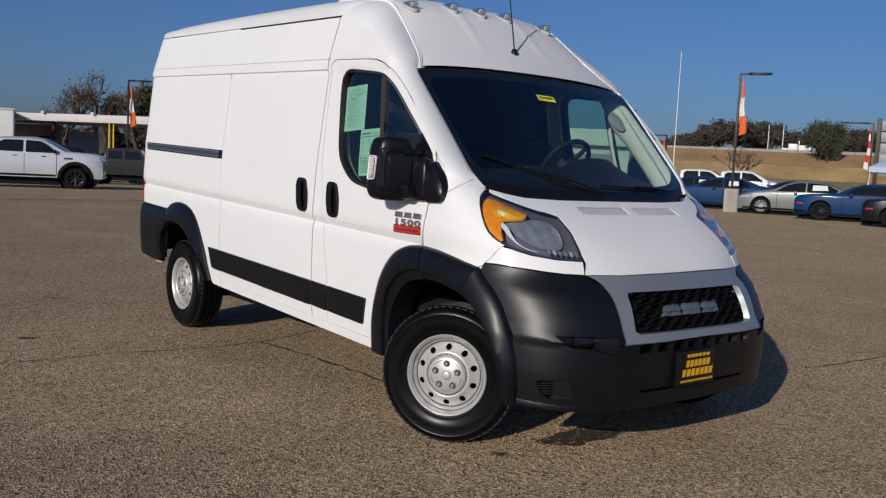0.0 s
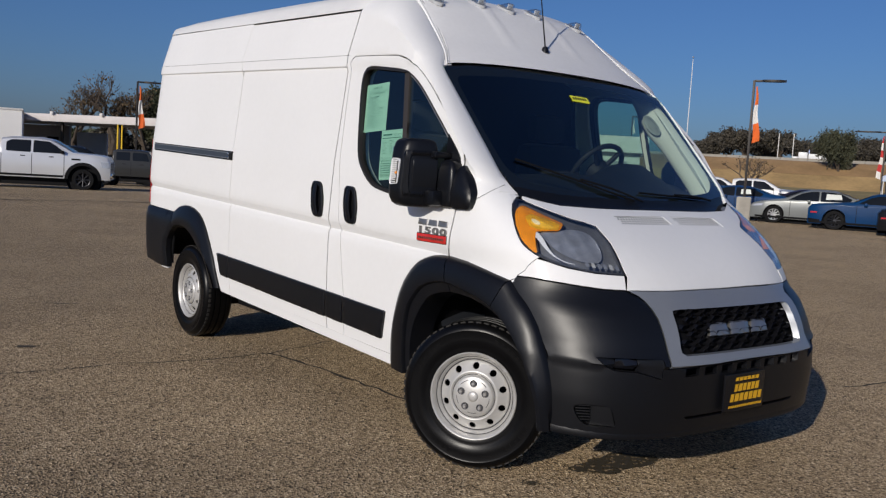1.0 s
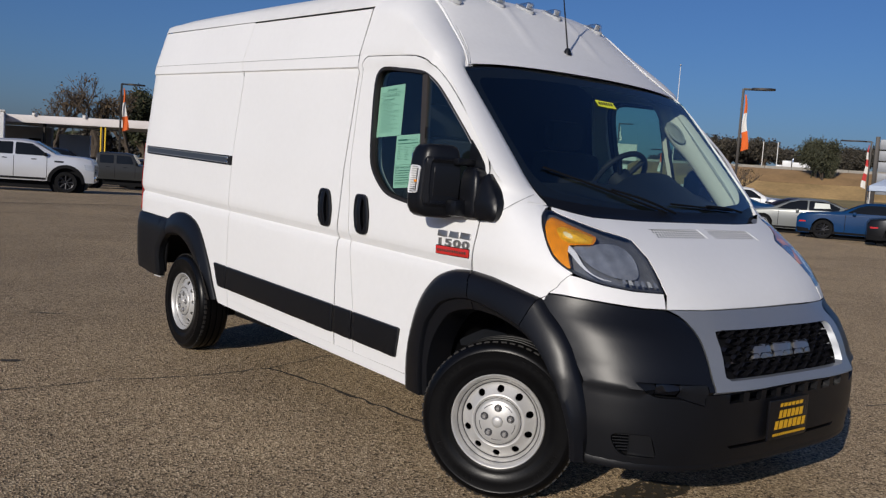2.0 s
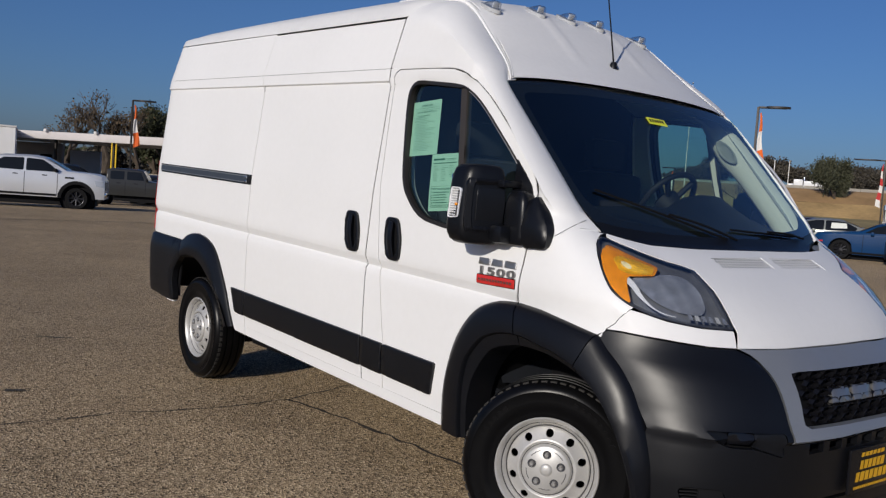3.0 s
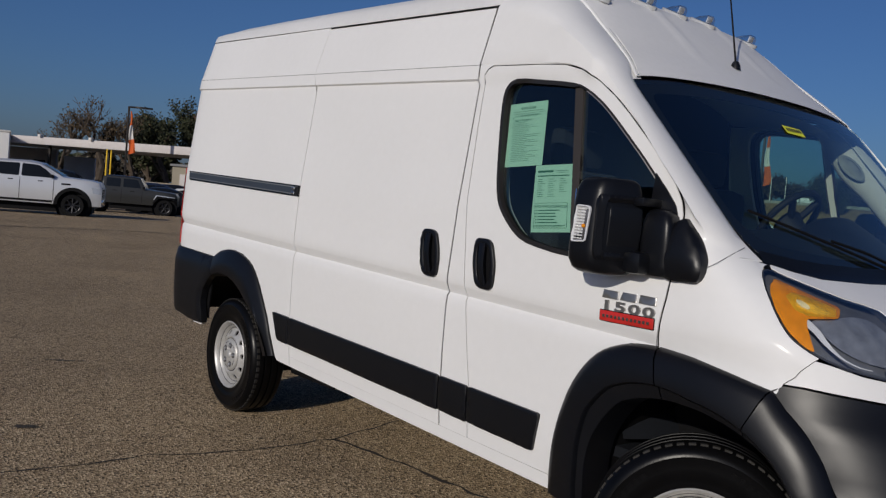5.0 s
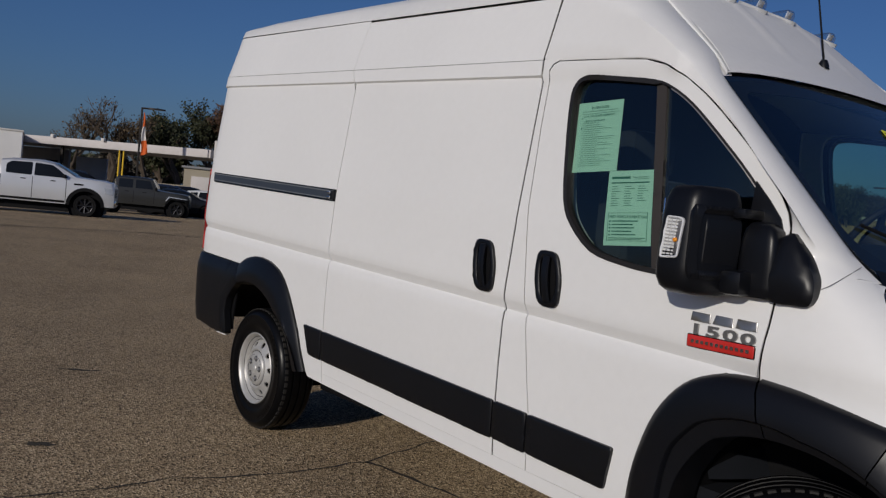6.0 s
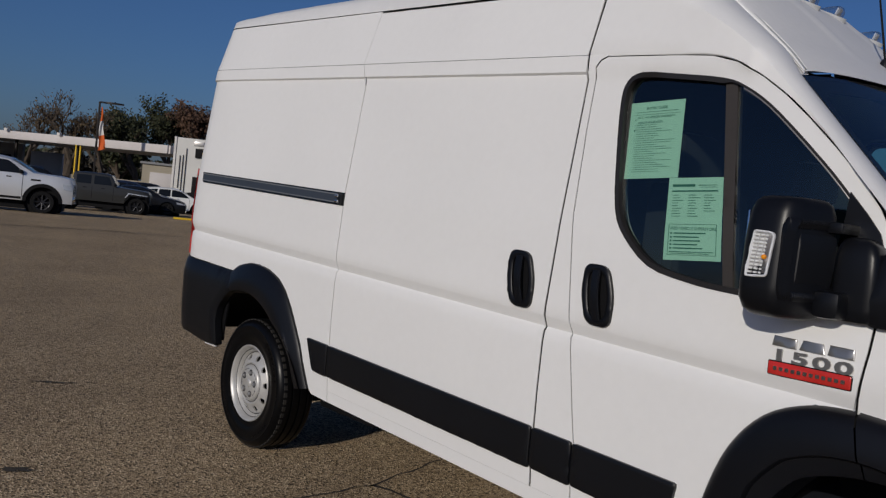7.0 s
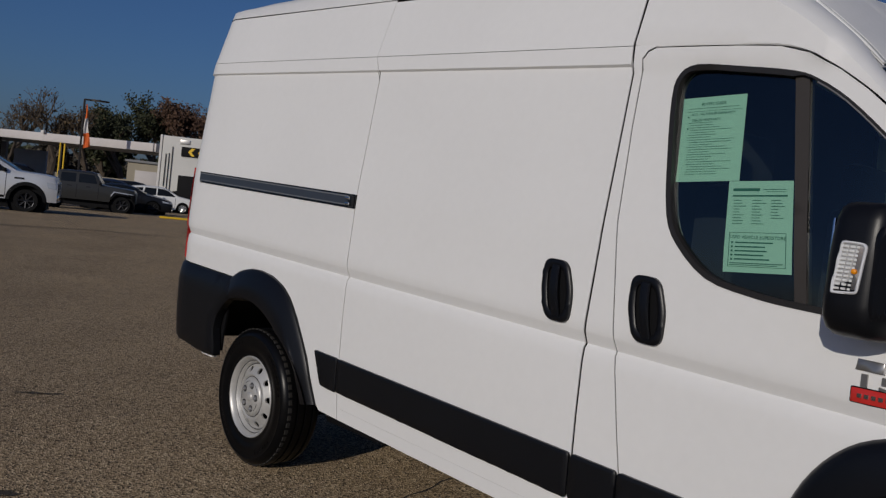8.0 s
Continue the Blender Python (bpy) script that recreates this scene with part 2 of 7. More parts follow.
def fill(outline, holes, step, ring=0.0, levels=()):
    """Triangles that fill a flat outline with holes, on a grid of inner points.
    ring: an extra loop that far inside each edge; levels: heights at which the sheet is creased."""
    loops = [cut_at(resample(outline, step), levels)] + [cut_at(resample(h, step), levels) for h in holes]
    pts, edges = [], []
    for lo in loops:
        o, c = len(pts), len(lo)
        pts += lo
        edges += [(o + i, o + (i + 1) % c) for i in range(c)]
    border = len(pts)
    if ring:
        for i, lo in enumerate(loops):
            lo2 = inset(lo, ring if i == 0 else -ring)
            pts += [p for p in lo2 if inside(p, loops[0]) and not any(inside(p, h) for h in loops[1:])]
    xs, ys = [p[0] for p in loops[0]], [p[1] for p in loops[0]]
    tree = [Vector(p) for p in pts]
    cells = {}
    for p in tree:
        cells.setdefault((int(p.x // step), int(p.y // step)), []).append(p)
    nx, ny = int((max(xs) - min(xs)) / step) + 1, int((max(ys) - min(ys)) / step) + 1
    for i in range(nx + 1):
        for j in range(ny + 1):
            q = Vector((min(xs) + (i + 0.5) * step, min(ys) + (j + 0.5) * step))
            ci, cj = int(q.x // step), int(q.y // step)
            near = any((q - r).length < 0.45 * step for a in (-1, 0, 1) for b in (-1, 0, 1) for r in cells.get((ci + a, cj + b), ()))
            if not near and inside(q, loops[0]) and not any(inside(q, h) for h in loops[1:]):
                pts.append(tuple(q))
    if levels:
        pts = pts[:border] + [p for p in pts[border:] if min(abs(p[1] - h) for h in levels) > 0.012]
        for h in levels:
            for i in range(nx + 1):
                q = (min(xs) + (i + 0.5) * step, h)
                if inside(q, loops[0]) and not any(inside(q, w) for w in loops[1:]) and all(abs(q[0] - p[0]) + abs(q[1] - p[1]) > 0.01 for p in pts[:border]):
                    pts.append(q)
            row = sorted([p for p in pts if abs(p[1] - h) < 1e-6])
            index = {p: k for k, p in enumerate(pts)}
            for p, q in zip(row, row[1:]):
                mid = ((p[0] + q[0]) / 2, h)
                if inside(mid, loops[0]) and not any(inside(mid, w) for w in loops[1:]):
                    edges.append((index[p], index[q]))
    v, e, f, *_ = delaunay_2d_cdt([Vector(p) for p in pts], edges, [], 0, 1e-7)
    keep = []
    for t in f:
        c = sum((v[i] for i in t), Vector((0, 0))) / len(t)
        if inside(c, loops[0]) and not any(inside(c, h) for h in loops[1:]):
            keep.append(t)
    return v, keep


def panel(name, outline, surf, mat, parent, holes=(), thick=0.008, step=0.07, inward=(0, 1, 0), lip=0.0, ring=0.0, out=0.0, label="", levels=()):
    """A pressed sheet: an outline laid on a surface, with rolled edges and a turned-in rim."""
    v, tris = fill(outline, holes, step, ring, levels)
    bm = bmesh.new()
    into = Vector(inward) if not callable(inward) else None
    pos = [Vector(surf(p.x, p.y)) for p in v]
    dirs = [into if into is not None else Vector(inward(p.x, p.y)) for p in v]
    count = {}
    for t in tris:
        for a, b in zip(t, t[1:] + t[:1]):
            key = (min(a, b), max(a, b))
            count[key] = count.get(key, 0) + 1
    rim = [k for k, c in count.items() if c == 1]
    edge_v = {i for k in rim for i in k}
    bv = [bm.verts.new(p - d * out + (d * lip if i in edge_v else d * 0)) for i, (p, d) in enumerate(zip(pos, dirs))]
    back = {i: bm.verts.new(pos[i] + dirs[i] * thick) for i in edge_v}
    total = Vector()
    for t in tris:
        a, b, c = (pos[i] for i in t)
        total += (b - a).cross(c - a)
    mean = sum(dirs, Vector()) / max(1, len(dirs))
    flip = total.dot(mean) > 0
    for t in tris:
        try:
            bm.faces.new([bv[i] for i in (reversed(t) if flip else t)])
        except ValueError:
            pass
    for a, b in rim:
        try:
            bm.faces.new([bv[a], bv[b], back[b], back[a]])
        except ValueError:
            pass
    bm.verts.ensure_lookup_table()
    loose = [x for x in bm.verts if not x.link_faces]
    bmesh.ops.delete(bm, geom=loose, context="VERTS")
    bmesh.ops.recalc_face_normals(bm, faces=bm.faces)
    bm.faces.ensure_lookup_table()
    tot = sum((f.normal * f.calc_area() for f in bm.faces), Vector())
    if tot.dot(mean) > 0:
        bmesh.ops.reverse_faces(bm, faces=bm.faces)
    return part(name, bm, mat, parent, label)


def loft(rows, closed=False, cap=False):
    """A skin over rows of points."""
    bm = bmesh.new()
    g = [[bm.verts.new(p) for p in r] for r in rows]
    for a, b in zip(g, g[1:]):
        n = len(a)
        for i in range(n if closed else n - 1):
            bm.faces.new((a[i], a[(i + 1) % n], b[(i + 1) % n], b[i]))
    if cap:
        bm.faces.new(list(reversed(g[0])))
        bm.faces.new(g[-1])
    bmesh.ops.recalc_face_normals(bm, faces=bm.faces)
    return bm


def boxes(items, bevel=0.0, bm=None):
    """Boxes (x, y, z, width, depth, height) about their centres, joined."""
    bm = bm or bmesh.new()
    for x, y, z, a, b, c in items:
        made = bmesh.ops.create_cube(bm, size=1.0, matrix=Matrix.LocRotScale((x, y, z), None, (a, b, c)))
        if bevel:
            es = list({e for w in made["verts"] for e in w.link_edges})
            bmesh.ops.bevel(bm, geom=es, offset=min(bevel, 0.45 * min(a, b, c)), segments=2, affect="EDGES", profile=0.6)
    return bm


def lathe(profile, n=32, m=None, bm=None):
    """Turns (radius, height) about z, then moves by m."""
    bm = bm or bmesh.new()
    rows = []
    for r, h in profile:
        if r < 1e-6:
            rows.append([bm.verts.new((0, 0, h))])
        else:
            rows.append([bm.verts.new((r * math.cos(2 * math.pi * i / n), r * math.sin(2 * math.pi * i / n), h)) for i in range(n)])
    made = [w for r in rows for w in r]
    faces = []
    for a, b in zip(rows, rows[1:]):
        for i in range(n):
            j = (i + 1) % n
            if len(a) == 1:
                faces.append(bm.faces.new((a[0], b[j], b[i])))
            elif len(b) == 1:
                faces.append(bm.faces.new((a[i], a[j], b[0])))
            else:
                faces.append(bm.faces.new((a[i], a[j], b[j], b[i])))
    bmesh.ops.recalc_face_normals(bm, faces=faces)
    if m is not None:
        bmesh.ops.transform(bm, matrix=m, verts=made)
    return bm


def tube(points, r, n=8, bm=None, ends=None):
    """A round bar along points; ends: radius at the far end."""
    bm = bm or bmesh.new()
    P = [Vector(p) for p in points]
    rows = []
    for i, p in enumerate(P):
        d = (P[min(i + 1, len(P) - 1)] - P[max(i - 1, 0)]).normalized()
        q = d.to_track_quat("Z", "Y")
        rad = r if ends is None else r + (ends - r) * i / max(1, len(P) - 1)
        rows.append([bm.verts.new(p + q @ Vector((rad * math.cos(2 * math.pi * k / n), rad * math.sin(2 * math.pi * k / n), 0))) for k in range(n)])
    for a, b in zip(rows, rows[1:]):
        for k in range(n):
            bm.faces.new((a[k], a[(k + 1) % n], b[(k + 1) % n], b[k]))
    bm.faces.new(list(reversed(rows[0])))
    bm.faces.new(rows[-1])
    return bm


def circle(x, y, r, n=16):
    return [(x + r * math.cos(2 * math.pi * i / n), y + r * math.sin(2 * math.pi * i / n)) for i in range(n)]


def letters(name, text, size, m, mat, parent, depth=0.0, squeeze=1.0, bold=0.0):
    """A line of type in the built-in font, as a mesh."""
    cu = bpy.data.curves.new(name, "FONT")
    cu.body, cu.size, cu.extrude, cu.align_x, cu.resolution_u, cu.offset = text, size, depth, "CENTER", 3, bold
    ob = bpy.data.objects.new(name, cu)
    me = bpy.data.meshes.new_from_object(ob)
    bpy.data.objects.remove(ob)
    me.transform(m @ Matrix.Diagonal((squeeze, 1, 1, 1)))
    me.materials.append(mat)
    made = new(name, me)
    made.parent = parent
    return made

# ---- the van: x forward from the front axle, y to its left, z up; the body sits a little nose-down ----
RAKE = 0.033
HALF = [(0.2, 0.97), (0.3, 0.985), (0.36, 0.99), (0.5, 1.005), (0.75, 1.013), (0.93, 1.0135), (0.972, 1.009), (0.982, 1.001), (0.987, 0.999), (1.020, 1.0145), (1.030, 1.0180), (1.06, 1.0195), (1.23, 1.0115), (1.26, 1.0105), (1.36, 1.005), (1.6, 0.978),
        (1.898, 0.946), (1.906, 0.957), (1.962, 0.949), (1.972, 0.945), (2.236, 0.868), (2.4, 0.8)]
CREASES = (0.93, 0.972, 0.982, 0.987, 1.020, 1.030, 1.06, 1.23, 1.26, 1.898, 1.906)
FRONT = [(0.2, 0.76), (0.25, 0.765), (0.35, 0.795), (0.45, 0.805), (0.55, 0.808), (0.634, 0.812), (0.650, 0.830), (0.668, 0.824), (0.70, 0.802), (0.75, 0.787), (0.80, 0.766), (0.85, 0.735), (0.875, 0.707), (0.90, 0.67), (0.925, 0.645), (0.99, 0.615), (1.05, 0.56),
         (1.12, 0.48), (1.2, 0.35), (1.25, 0.25), (1.28, 0.17), (1.33, 0.08), (1.4, 0.0), (1.5, -0.1)]
BEND = -0.15
ROUNDNESS = [(0.3, 3.6), (0.5, 3.6), (0.6, 3.5), (0.7, 3.3), (0.8, 3.12), (0.9, 3.02), (1.0, 3.0)]


def half_width(x, z):
    w = lerp(HALF, z)
    if z < 1.66:
        # the cab flank closes in a little towards the windscreen
        w -= 0.03 * max(0.0, min(1.0, (z - 1.1) / 0.25)) * max(0.0, min(1.0, (x + 0.55) / 0.4)) * min(1.0, (1.66 - z) / 0.18)
    if x > BEND and z < 1.5:
        s = min(0.9999, (x - BEND) / (lerp(FRONT, z) - BEND))
        k = lerp(ROUNDNESS, z)
        w *= (1 - s ** k) ** (1 / k)
    if x < -4.18:
        w -= 0.10 * ((-4.18 - x) / 0.22) ** 2
    return w


def side_width(s, x, z):
    """Half width on one side; the far cab side leans in a little more."""
    w = half_width(x, z)
    if s > 0:
        w -= 0.026 * max(0.0, min(1.0, (z - 1.3) / 0.3)) * max(0.0, min(1.0, (x + 1.6) / 0.4))
    return w


def flank(s):
    return lambda x, z: (x, s * side_width(s, x, z), z - RAKE * x)


def nose(ph, z):
    """The rounded front: ph runs from 0 at the right flank over pi/2 at the middle to pi at the left flank."""
    mirror = ph > math.pi / 2
    q = math.pi - ph if mirror else ph
    run = lerp(FRONT, z) - BEND
    if q < 0:
        x, y = BEND + run * q, -half_width(BEND, z)
    else:
        s, c = math.sin(q), math.cos(q)
        k = lerp(ROUNDNESS, z)
        r = (s ** k + c ** k) ** (-1 / k)
        x, y = BEND + run * r * s, -half_width(BEND, z) * r * c
    return (x, -y if mirror else y, z - RAKE * x)


def turn_at(x, z):
    """The nose angle at which the surface reaches x at height z."""
    a, b = -0.3, math.pi / 2
    for i in range(40):
        c = (a + b) / 2
        a, b = (c, b) if nose(c, z)[0] < x else (a, c)
    return a


def nose_in(ph, z):
    return (-math.sin(max(0, min(math.pi, ph))) * 0.9, math.cos(max(0, min(math.pi, ph))), 0)


def windscreen_at(y, z, out=0.0):
    x = -0.54 + (1.907 - z) * 0.942 + 0.1 * (1 - (y / 0.86) ** 2)
    return (x + 0.7 * out, y, z - RAKE * x + 0.72 * out)


van = thing("cargo_van", "white high-roof cargo van with black bumpers and steel wheels", "van")

HOLE = smooth_curve([(-1.112, 1.80), (-1.098, 1.872), (-1.04, 1.898), (-0.88, 1.890), (-0.73, 1.876), (-0.655, 1.852), (-0.562, 1.797), (-0.447, 1.703), (-0.341, 1.607), (-0.25, 1.508), (-0.187, 1.428), (-0.168, 1.36),
                     (-0.21, 1.285), (-0.35, 1.238), (-0.6, 1.234), (-0.75, 1.243), (-0.89, 1.270), (-1.0, 1.352), (-1.055, 1.44), (-1.09, 1.62)], 3, True)
DOOR_TOP = [(-1.245, 1.92), (-1.228, 1.945), (-1.20, 1.958), (-0.913, 1.955), (-0.78, 1.949), (-0.689, 1.927), (-0.60, 1.881), (-0.52, 1.828), (-0.43, 1.756), (-0.34, 1.675), (-0.26, 1.599), (-0.205, 1.525), (-0.178, 1.475),
            (-0.164, 1.43), (-0.165, 1.357)]
ARCH_F = [(-0.622, 0.40), (-0.617, 0.47), (-0.595, 0.616), (-0.53, 0.790), (-0.43, 0.912), (-0.305, 0.972), (-0.178, 0.988), (-0.05, 0.982), (0.07, 0.966), (0.16, 0.950), (0.235, 0.935)]
ARCH_R = [(-2.82, 0.37), (-2.855, 0.45), (-2.905, 0.57), (-3.015, 0.735), (-3.09, 0.815), (-3.165, 0.862), (-3.27, 0.893), (-3.38, 0.903), (-3.48, 0.896), (-3.58, 0.870), (-3.655, 0.830)]


def flank_set(s):
    """The sheet metal of one flank; s is -1 for the sliding-door side."""
    f, into = flank(s), (0, -s, 0)
    lower = [(-4.40, 1.966), (-4.40, 1.30), (-4.36, 0.828), (-3.66, 0.826)] + ARCH_R[::-1] + [(-2.80, 0.350), (-2.655, 0.348), (-2.655, 1.86), (-2.662, 1.908), (-2.692, 1.966)]
    part_args = dict(inward=into, levels=CREASES, thick=0.004)
    panel("rear_quarter_panel", lower, f, WHITE, van, step=0.06, **part_args)
    panel("upper_side_panel", [(-4.40, 1.9685), (-2.6922, 1.9685), (-2.6922, 2.234), (-4.40, 2.230)], f, WHITE, van, step=0.06, **part_args)
    slide = panel("sliding_door" if s < 0 else "side_panel", [(-2.650, 0.402), (-1.308, 0.402), (-1.308, 1.02), (-1.296, 1.3), (-1.287, 1.88), (-1.292, 1.93), (-1.297, 1.966), (-2.688, 1.966), (-2.657, 1.908), (-2.650, 1.86)], f, WHITE, van, step=0.055, **part_args)
    panel("door_upper_panel", [(-2.690, 1.9685), (-1.299, 1.9685), (-1.304, 2.226), (-2.690, 2.226)], f, WHITE, slide, step=0.055, **part_args)
    part_args["levels"] = tuple(h for h in CREASES if h < 1.8)
    panel("door_pillar", [(-1.288, 1.967), (-1.282, 1.93), (-1.279, 1.88), (-1.287, 1.3), (-1.299, 1.0), (-1.299, 0.402), (-1.114, 0.402), (-1.116, 0.62), (-1.184, 1.0), (-1.238, 1.4), (-1.250, 1.7), (-1.250, 1.925), (-1.232, 1.95), (-1.204, 1.9625), (-1.204, 1.966)], f,
          WHITE, van, step=0.05, **part_args)
    door_line = [(-1.109, 0.402), (-1.111, 0.62), (-1.179, 1.0), (-1.233, 1.4), (-1.245, 1.7)] + DOOR_TOP + [(-0.172, 1.145), (-0.19, 0.97)] + [(x + 0.012, z + 0.004) for x, z in ARCH_F[5::-1]]
    door = panel("front_door", door_line, f, WHITE, van, holes=[HOLE], step=0.032, **part_args)
    part_args = dict(inward=into)
    sill = [(-2.650, 0.348), (-2.650, 0.4012), (-0.632, 0.4012), (-0.632, 0.348)]
    panel("sill", sill, f, WHITE, van, step=0.06, thick=0.06, **part_args)
    # window: seal, divider, panes
    # broad seal round the door window, slim along the fixed quarter light
    slim = [p if p[0] < -0.72 or p[1] < 1.30 else (p[0] + 0.75 * (q[0] - p[0]), p[1] + 0.75 * (q[1] - p[1])) for p, q in zip(inset(HOLE, 0.013), HOLE)]
    panel("window_seal", inset(HOLE, -0.004), f, SEAL, door, holes=[slim], step=0.03, thick=0.03, ring=0.0, lip=0.0, out=0.003, **part_args)
    pane = inset(HOLE, 0.003)
    bead = [p for p in inset(HOLE, 0.006) if -0.68 < p[0] < -0.22 and p[1] > 1.47]
    part("quarter_light_bead", tube([(x, s * (side_width(s, x, z) + 0.001), z - RAKE * x) for x, z in bead], 0.0022, 6), BOLT, door)
    panel("window_pane", pane, lambda x, z: (x, s * (side_width(s, x, z) - 0.018), z - RAKE * x), SIDEGLASS, door, step=0.08, thick=0.001, ring=0, lip=0, **part_args).visible_shadow = False
    panel("divider_trim", [(-0.731, 1.872), (-0.688, 1.862), (-0.586, 1.238), (-0.620, 1.238)], lambda x, z: (x, s * (side_width(s, x, z) - 0.03), z - RAKE * x), TRIM if s > 0 else SEAL, door, step=0.05, inward=(0, s, 0), thick=-0.01)
    panel("window_divider", [(-0.731, 1.874), (-0.688, 1.863), (-0.585, 1.236), (-0.619, 1.237)], lambda x, z: (x, s * (side_width(s, x, z) - 0.010), z - RAKE * x), DIVIDER, door, step=0.03, thick=0.03, out=0.0, **part_args)
    # inner skin coloured near-black to paint shade into the panel gaps
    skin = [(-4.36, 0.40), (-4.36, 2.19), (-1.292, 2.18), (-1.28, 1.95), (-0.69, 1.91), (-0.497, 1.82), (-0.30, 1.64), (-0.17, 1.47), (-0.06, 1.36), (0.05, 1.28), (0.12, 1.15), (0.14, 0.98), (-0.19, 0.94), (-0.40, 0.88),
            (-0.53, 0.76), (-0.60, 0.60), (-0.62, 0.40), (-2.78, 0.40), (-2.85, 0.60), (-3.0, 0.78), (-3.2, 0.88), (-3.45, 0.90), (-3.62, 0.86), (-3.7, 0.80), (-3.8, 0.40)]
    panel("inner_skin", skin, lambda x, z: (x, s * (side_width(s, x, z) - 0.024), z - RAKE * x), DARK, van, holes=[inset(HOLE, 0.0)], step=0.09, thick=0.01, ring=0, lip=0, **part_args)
    return door, slide


front_door, sliding_door = flank_set(-1)
far_door, far_panel = flank_set(1)


# fenders, hood, headlamps
def mirrored(loop):
    return [(math.pi - a, b) for a, b in loop][::-1]


LAMP = smooth_curve([(0.719, 1.287), (0.645, 1.262), (0.600, 1.225), (0.576, 1.18), (0.570, 1.118), (0.605, 1.077), (0.672, 1.043), (0.760, 1.021), (0.869, 1.006), (0.978, 1.001), (0.999, 1.006), (1.006, 1.03), (1.015, 1.075),
                     (1.024, 1.13), (1.022, 1.188), (0.985, 1.203), (0.93, 1.214), (0.856, 1.238), (0.785, 1.265)], 3, True)
HOOD_R = [(0.992, 0.942), (1.007, 0.995), (1.014, 1.03), (1.023, 1.075), (1.032, 1.13), (1.030, 1.194), (0.988, 1.209), (0.935, 1.220), (0.862, 1.244), (0.793, 1.271), (0.752, 1.290), (0.762, 1.300), (0.85, 1.283), (0.944, 1.268), (1.17, 1.262)]


def nose_set(flip):
    """Fender, headlamp and the strip under it on one side of the nose."""
    def m(loop):
        return mirrored(loop) if flip else loop
    edge = [(-0.024, 1.2), (-0.024, 1.145), (-0.04, 0.980)] + [(turn_at(x, z), z - 0.004) for x, z in ARCH_F[7:]] + [(0.495, 0.965), (0.56, 1.01), (0.625, 1.045)]
    back = [p for p in LAMP if p[0] < 0.66 and p[1] > 1.05][::-1]
    back = sorted(back, key=lambda p: p[1])
    top = [(0.715, 1.294), (0.742, 1.300), (0.69, 1.306), (0.5, 1.302), (0.24, 1.262), (0.1, 1.245), (-0.02, 1.225)]
    panel("fender", m(edge + [(a - 0.004, b) for a, b in back] + top), nose, WHITE, van, step=0.045, inward=nose_in, thick=0.004)
    under = [(0.497, 0.963), (0.56, 0.965), (0.72, 0.957), (0.89, 0.944), (0.986, 0.942), (0.992, 0.998), (0.869, 1.002), (0.756, 1.016), (0.668, 1.038), (0.627, 1.044), (0.562, 1.009)]
    panel("lamp_under_panel", m(under), nose, WHITE, van, step=0.05, inward=nose_in)
    lamp = panel("headlamp", m(LAMP), nose, LENS, van, step=0.04, inward=nose_in, thick=0.004, ring=0.004, label="clear headlamp with amber corner indicator")
    lamp.visible_shadow = False

    def deep(d):
        def at(ph, z):
            p, q = Vector(nose(ph, z)), Vector(nose_in(ph, z))
            return tuple(p + q * d)
        return at
    bowl = inset(LAMP, 0.003)
    panel("lamp_housing", m(bowl), deep(0.078), LAMP_BOWL, lamp, step=0.03, inward=nose_in, thick=-0.074)
    panel("lamp_bezel", m(inset(LAMP, 0.001)), deep(0.0045), LAMP_EDGE, lamp, holes=[m(inset(LAMP, 0.0035))], step=0.03, inward=nose_in, thick=0.02)
    amber = [(0.705, 1.262), (0.645, 1.244), (0.604, 1.216), (0.580, 1.178), (0.575, 1.12), (0.609, 1.081), (0.64, 1.065), (0.655, 1.125), (0.685, 1.158), (0.815, 1.166), (0.862, 1.196), (0.79, 1.226)]
    panel("indicator", m(soften(amber, 0.014)), deep(0.008), AMBER, lamp, step=0.03, inward=nose_in, thick=0.035, label="amber indicator lens")
    # painted highlight: yellow patch, streak and pale spot for the sun's glint
    panel("indicator_reflector", m(soften([(0.668, 1.215), (0.662, 1.178), (0.70, 1.166), (0.808, 1.170), (0.842, 1.193), (0.785, 1.215), (0.715, 1.228)], 0.01)), deep(0.0065), AMBER_HIGHLIGHT, lamp, step=0.02, inward=nose_in, thick=0.001)
    for nm, pc, zc, a, b, d, mat in (("bulb_shade", 0.742, 1.188, 0.058, 0.014, 0.0055, AMBER_GLINT), ("indicator_bulb", 0.716, 1.197, 0.020, 0.012, 0.0045, PALE_AMBER)):
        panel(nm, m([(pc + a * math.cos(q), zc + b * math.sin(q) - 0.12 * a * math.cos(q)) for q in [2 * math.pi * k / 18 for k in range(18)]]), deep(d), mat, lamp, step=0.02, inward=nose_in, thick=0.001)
    # hollow main reflector with a bright rim, and a row of small lower facets
    def dish(ph, z):
        q = math.pi - ph if flip else ph
        u, v = (q - 0.83) / 0.14, (z - 1.10 - 0.12 * (q - 0.8)) / 0.068
        p, n = Vector(nose(ph, z)), Vector(nose_in(ph, z))
        return tuple(p + n * (0.012 + 0.30 * max(0.0, 1.172 - z) + 0.022 * max(0.0, 1 - u * u) ** 0.5 * max(0.0, 1 - v * v) ** 0.5 + 0.0034 * abs(math.sin(q * 44 + 4 * z))))
    mouth = smooth_curve([(0.698, 1.150), (0.715, 1.105), (0.755, 1.070), (0.82, 1.046), (0.91, 1.042), (0.955, 1.08), (0.955, 1.155), (0.88, 1.172), (0.77, 1.158)], 3, True)
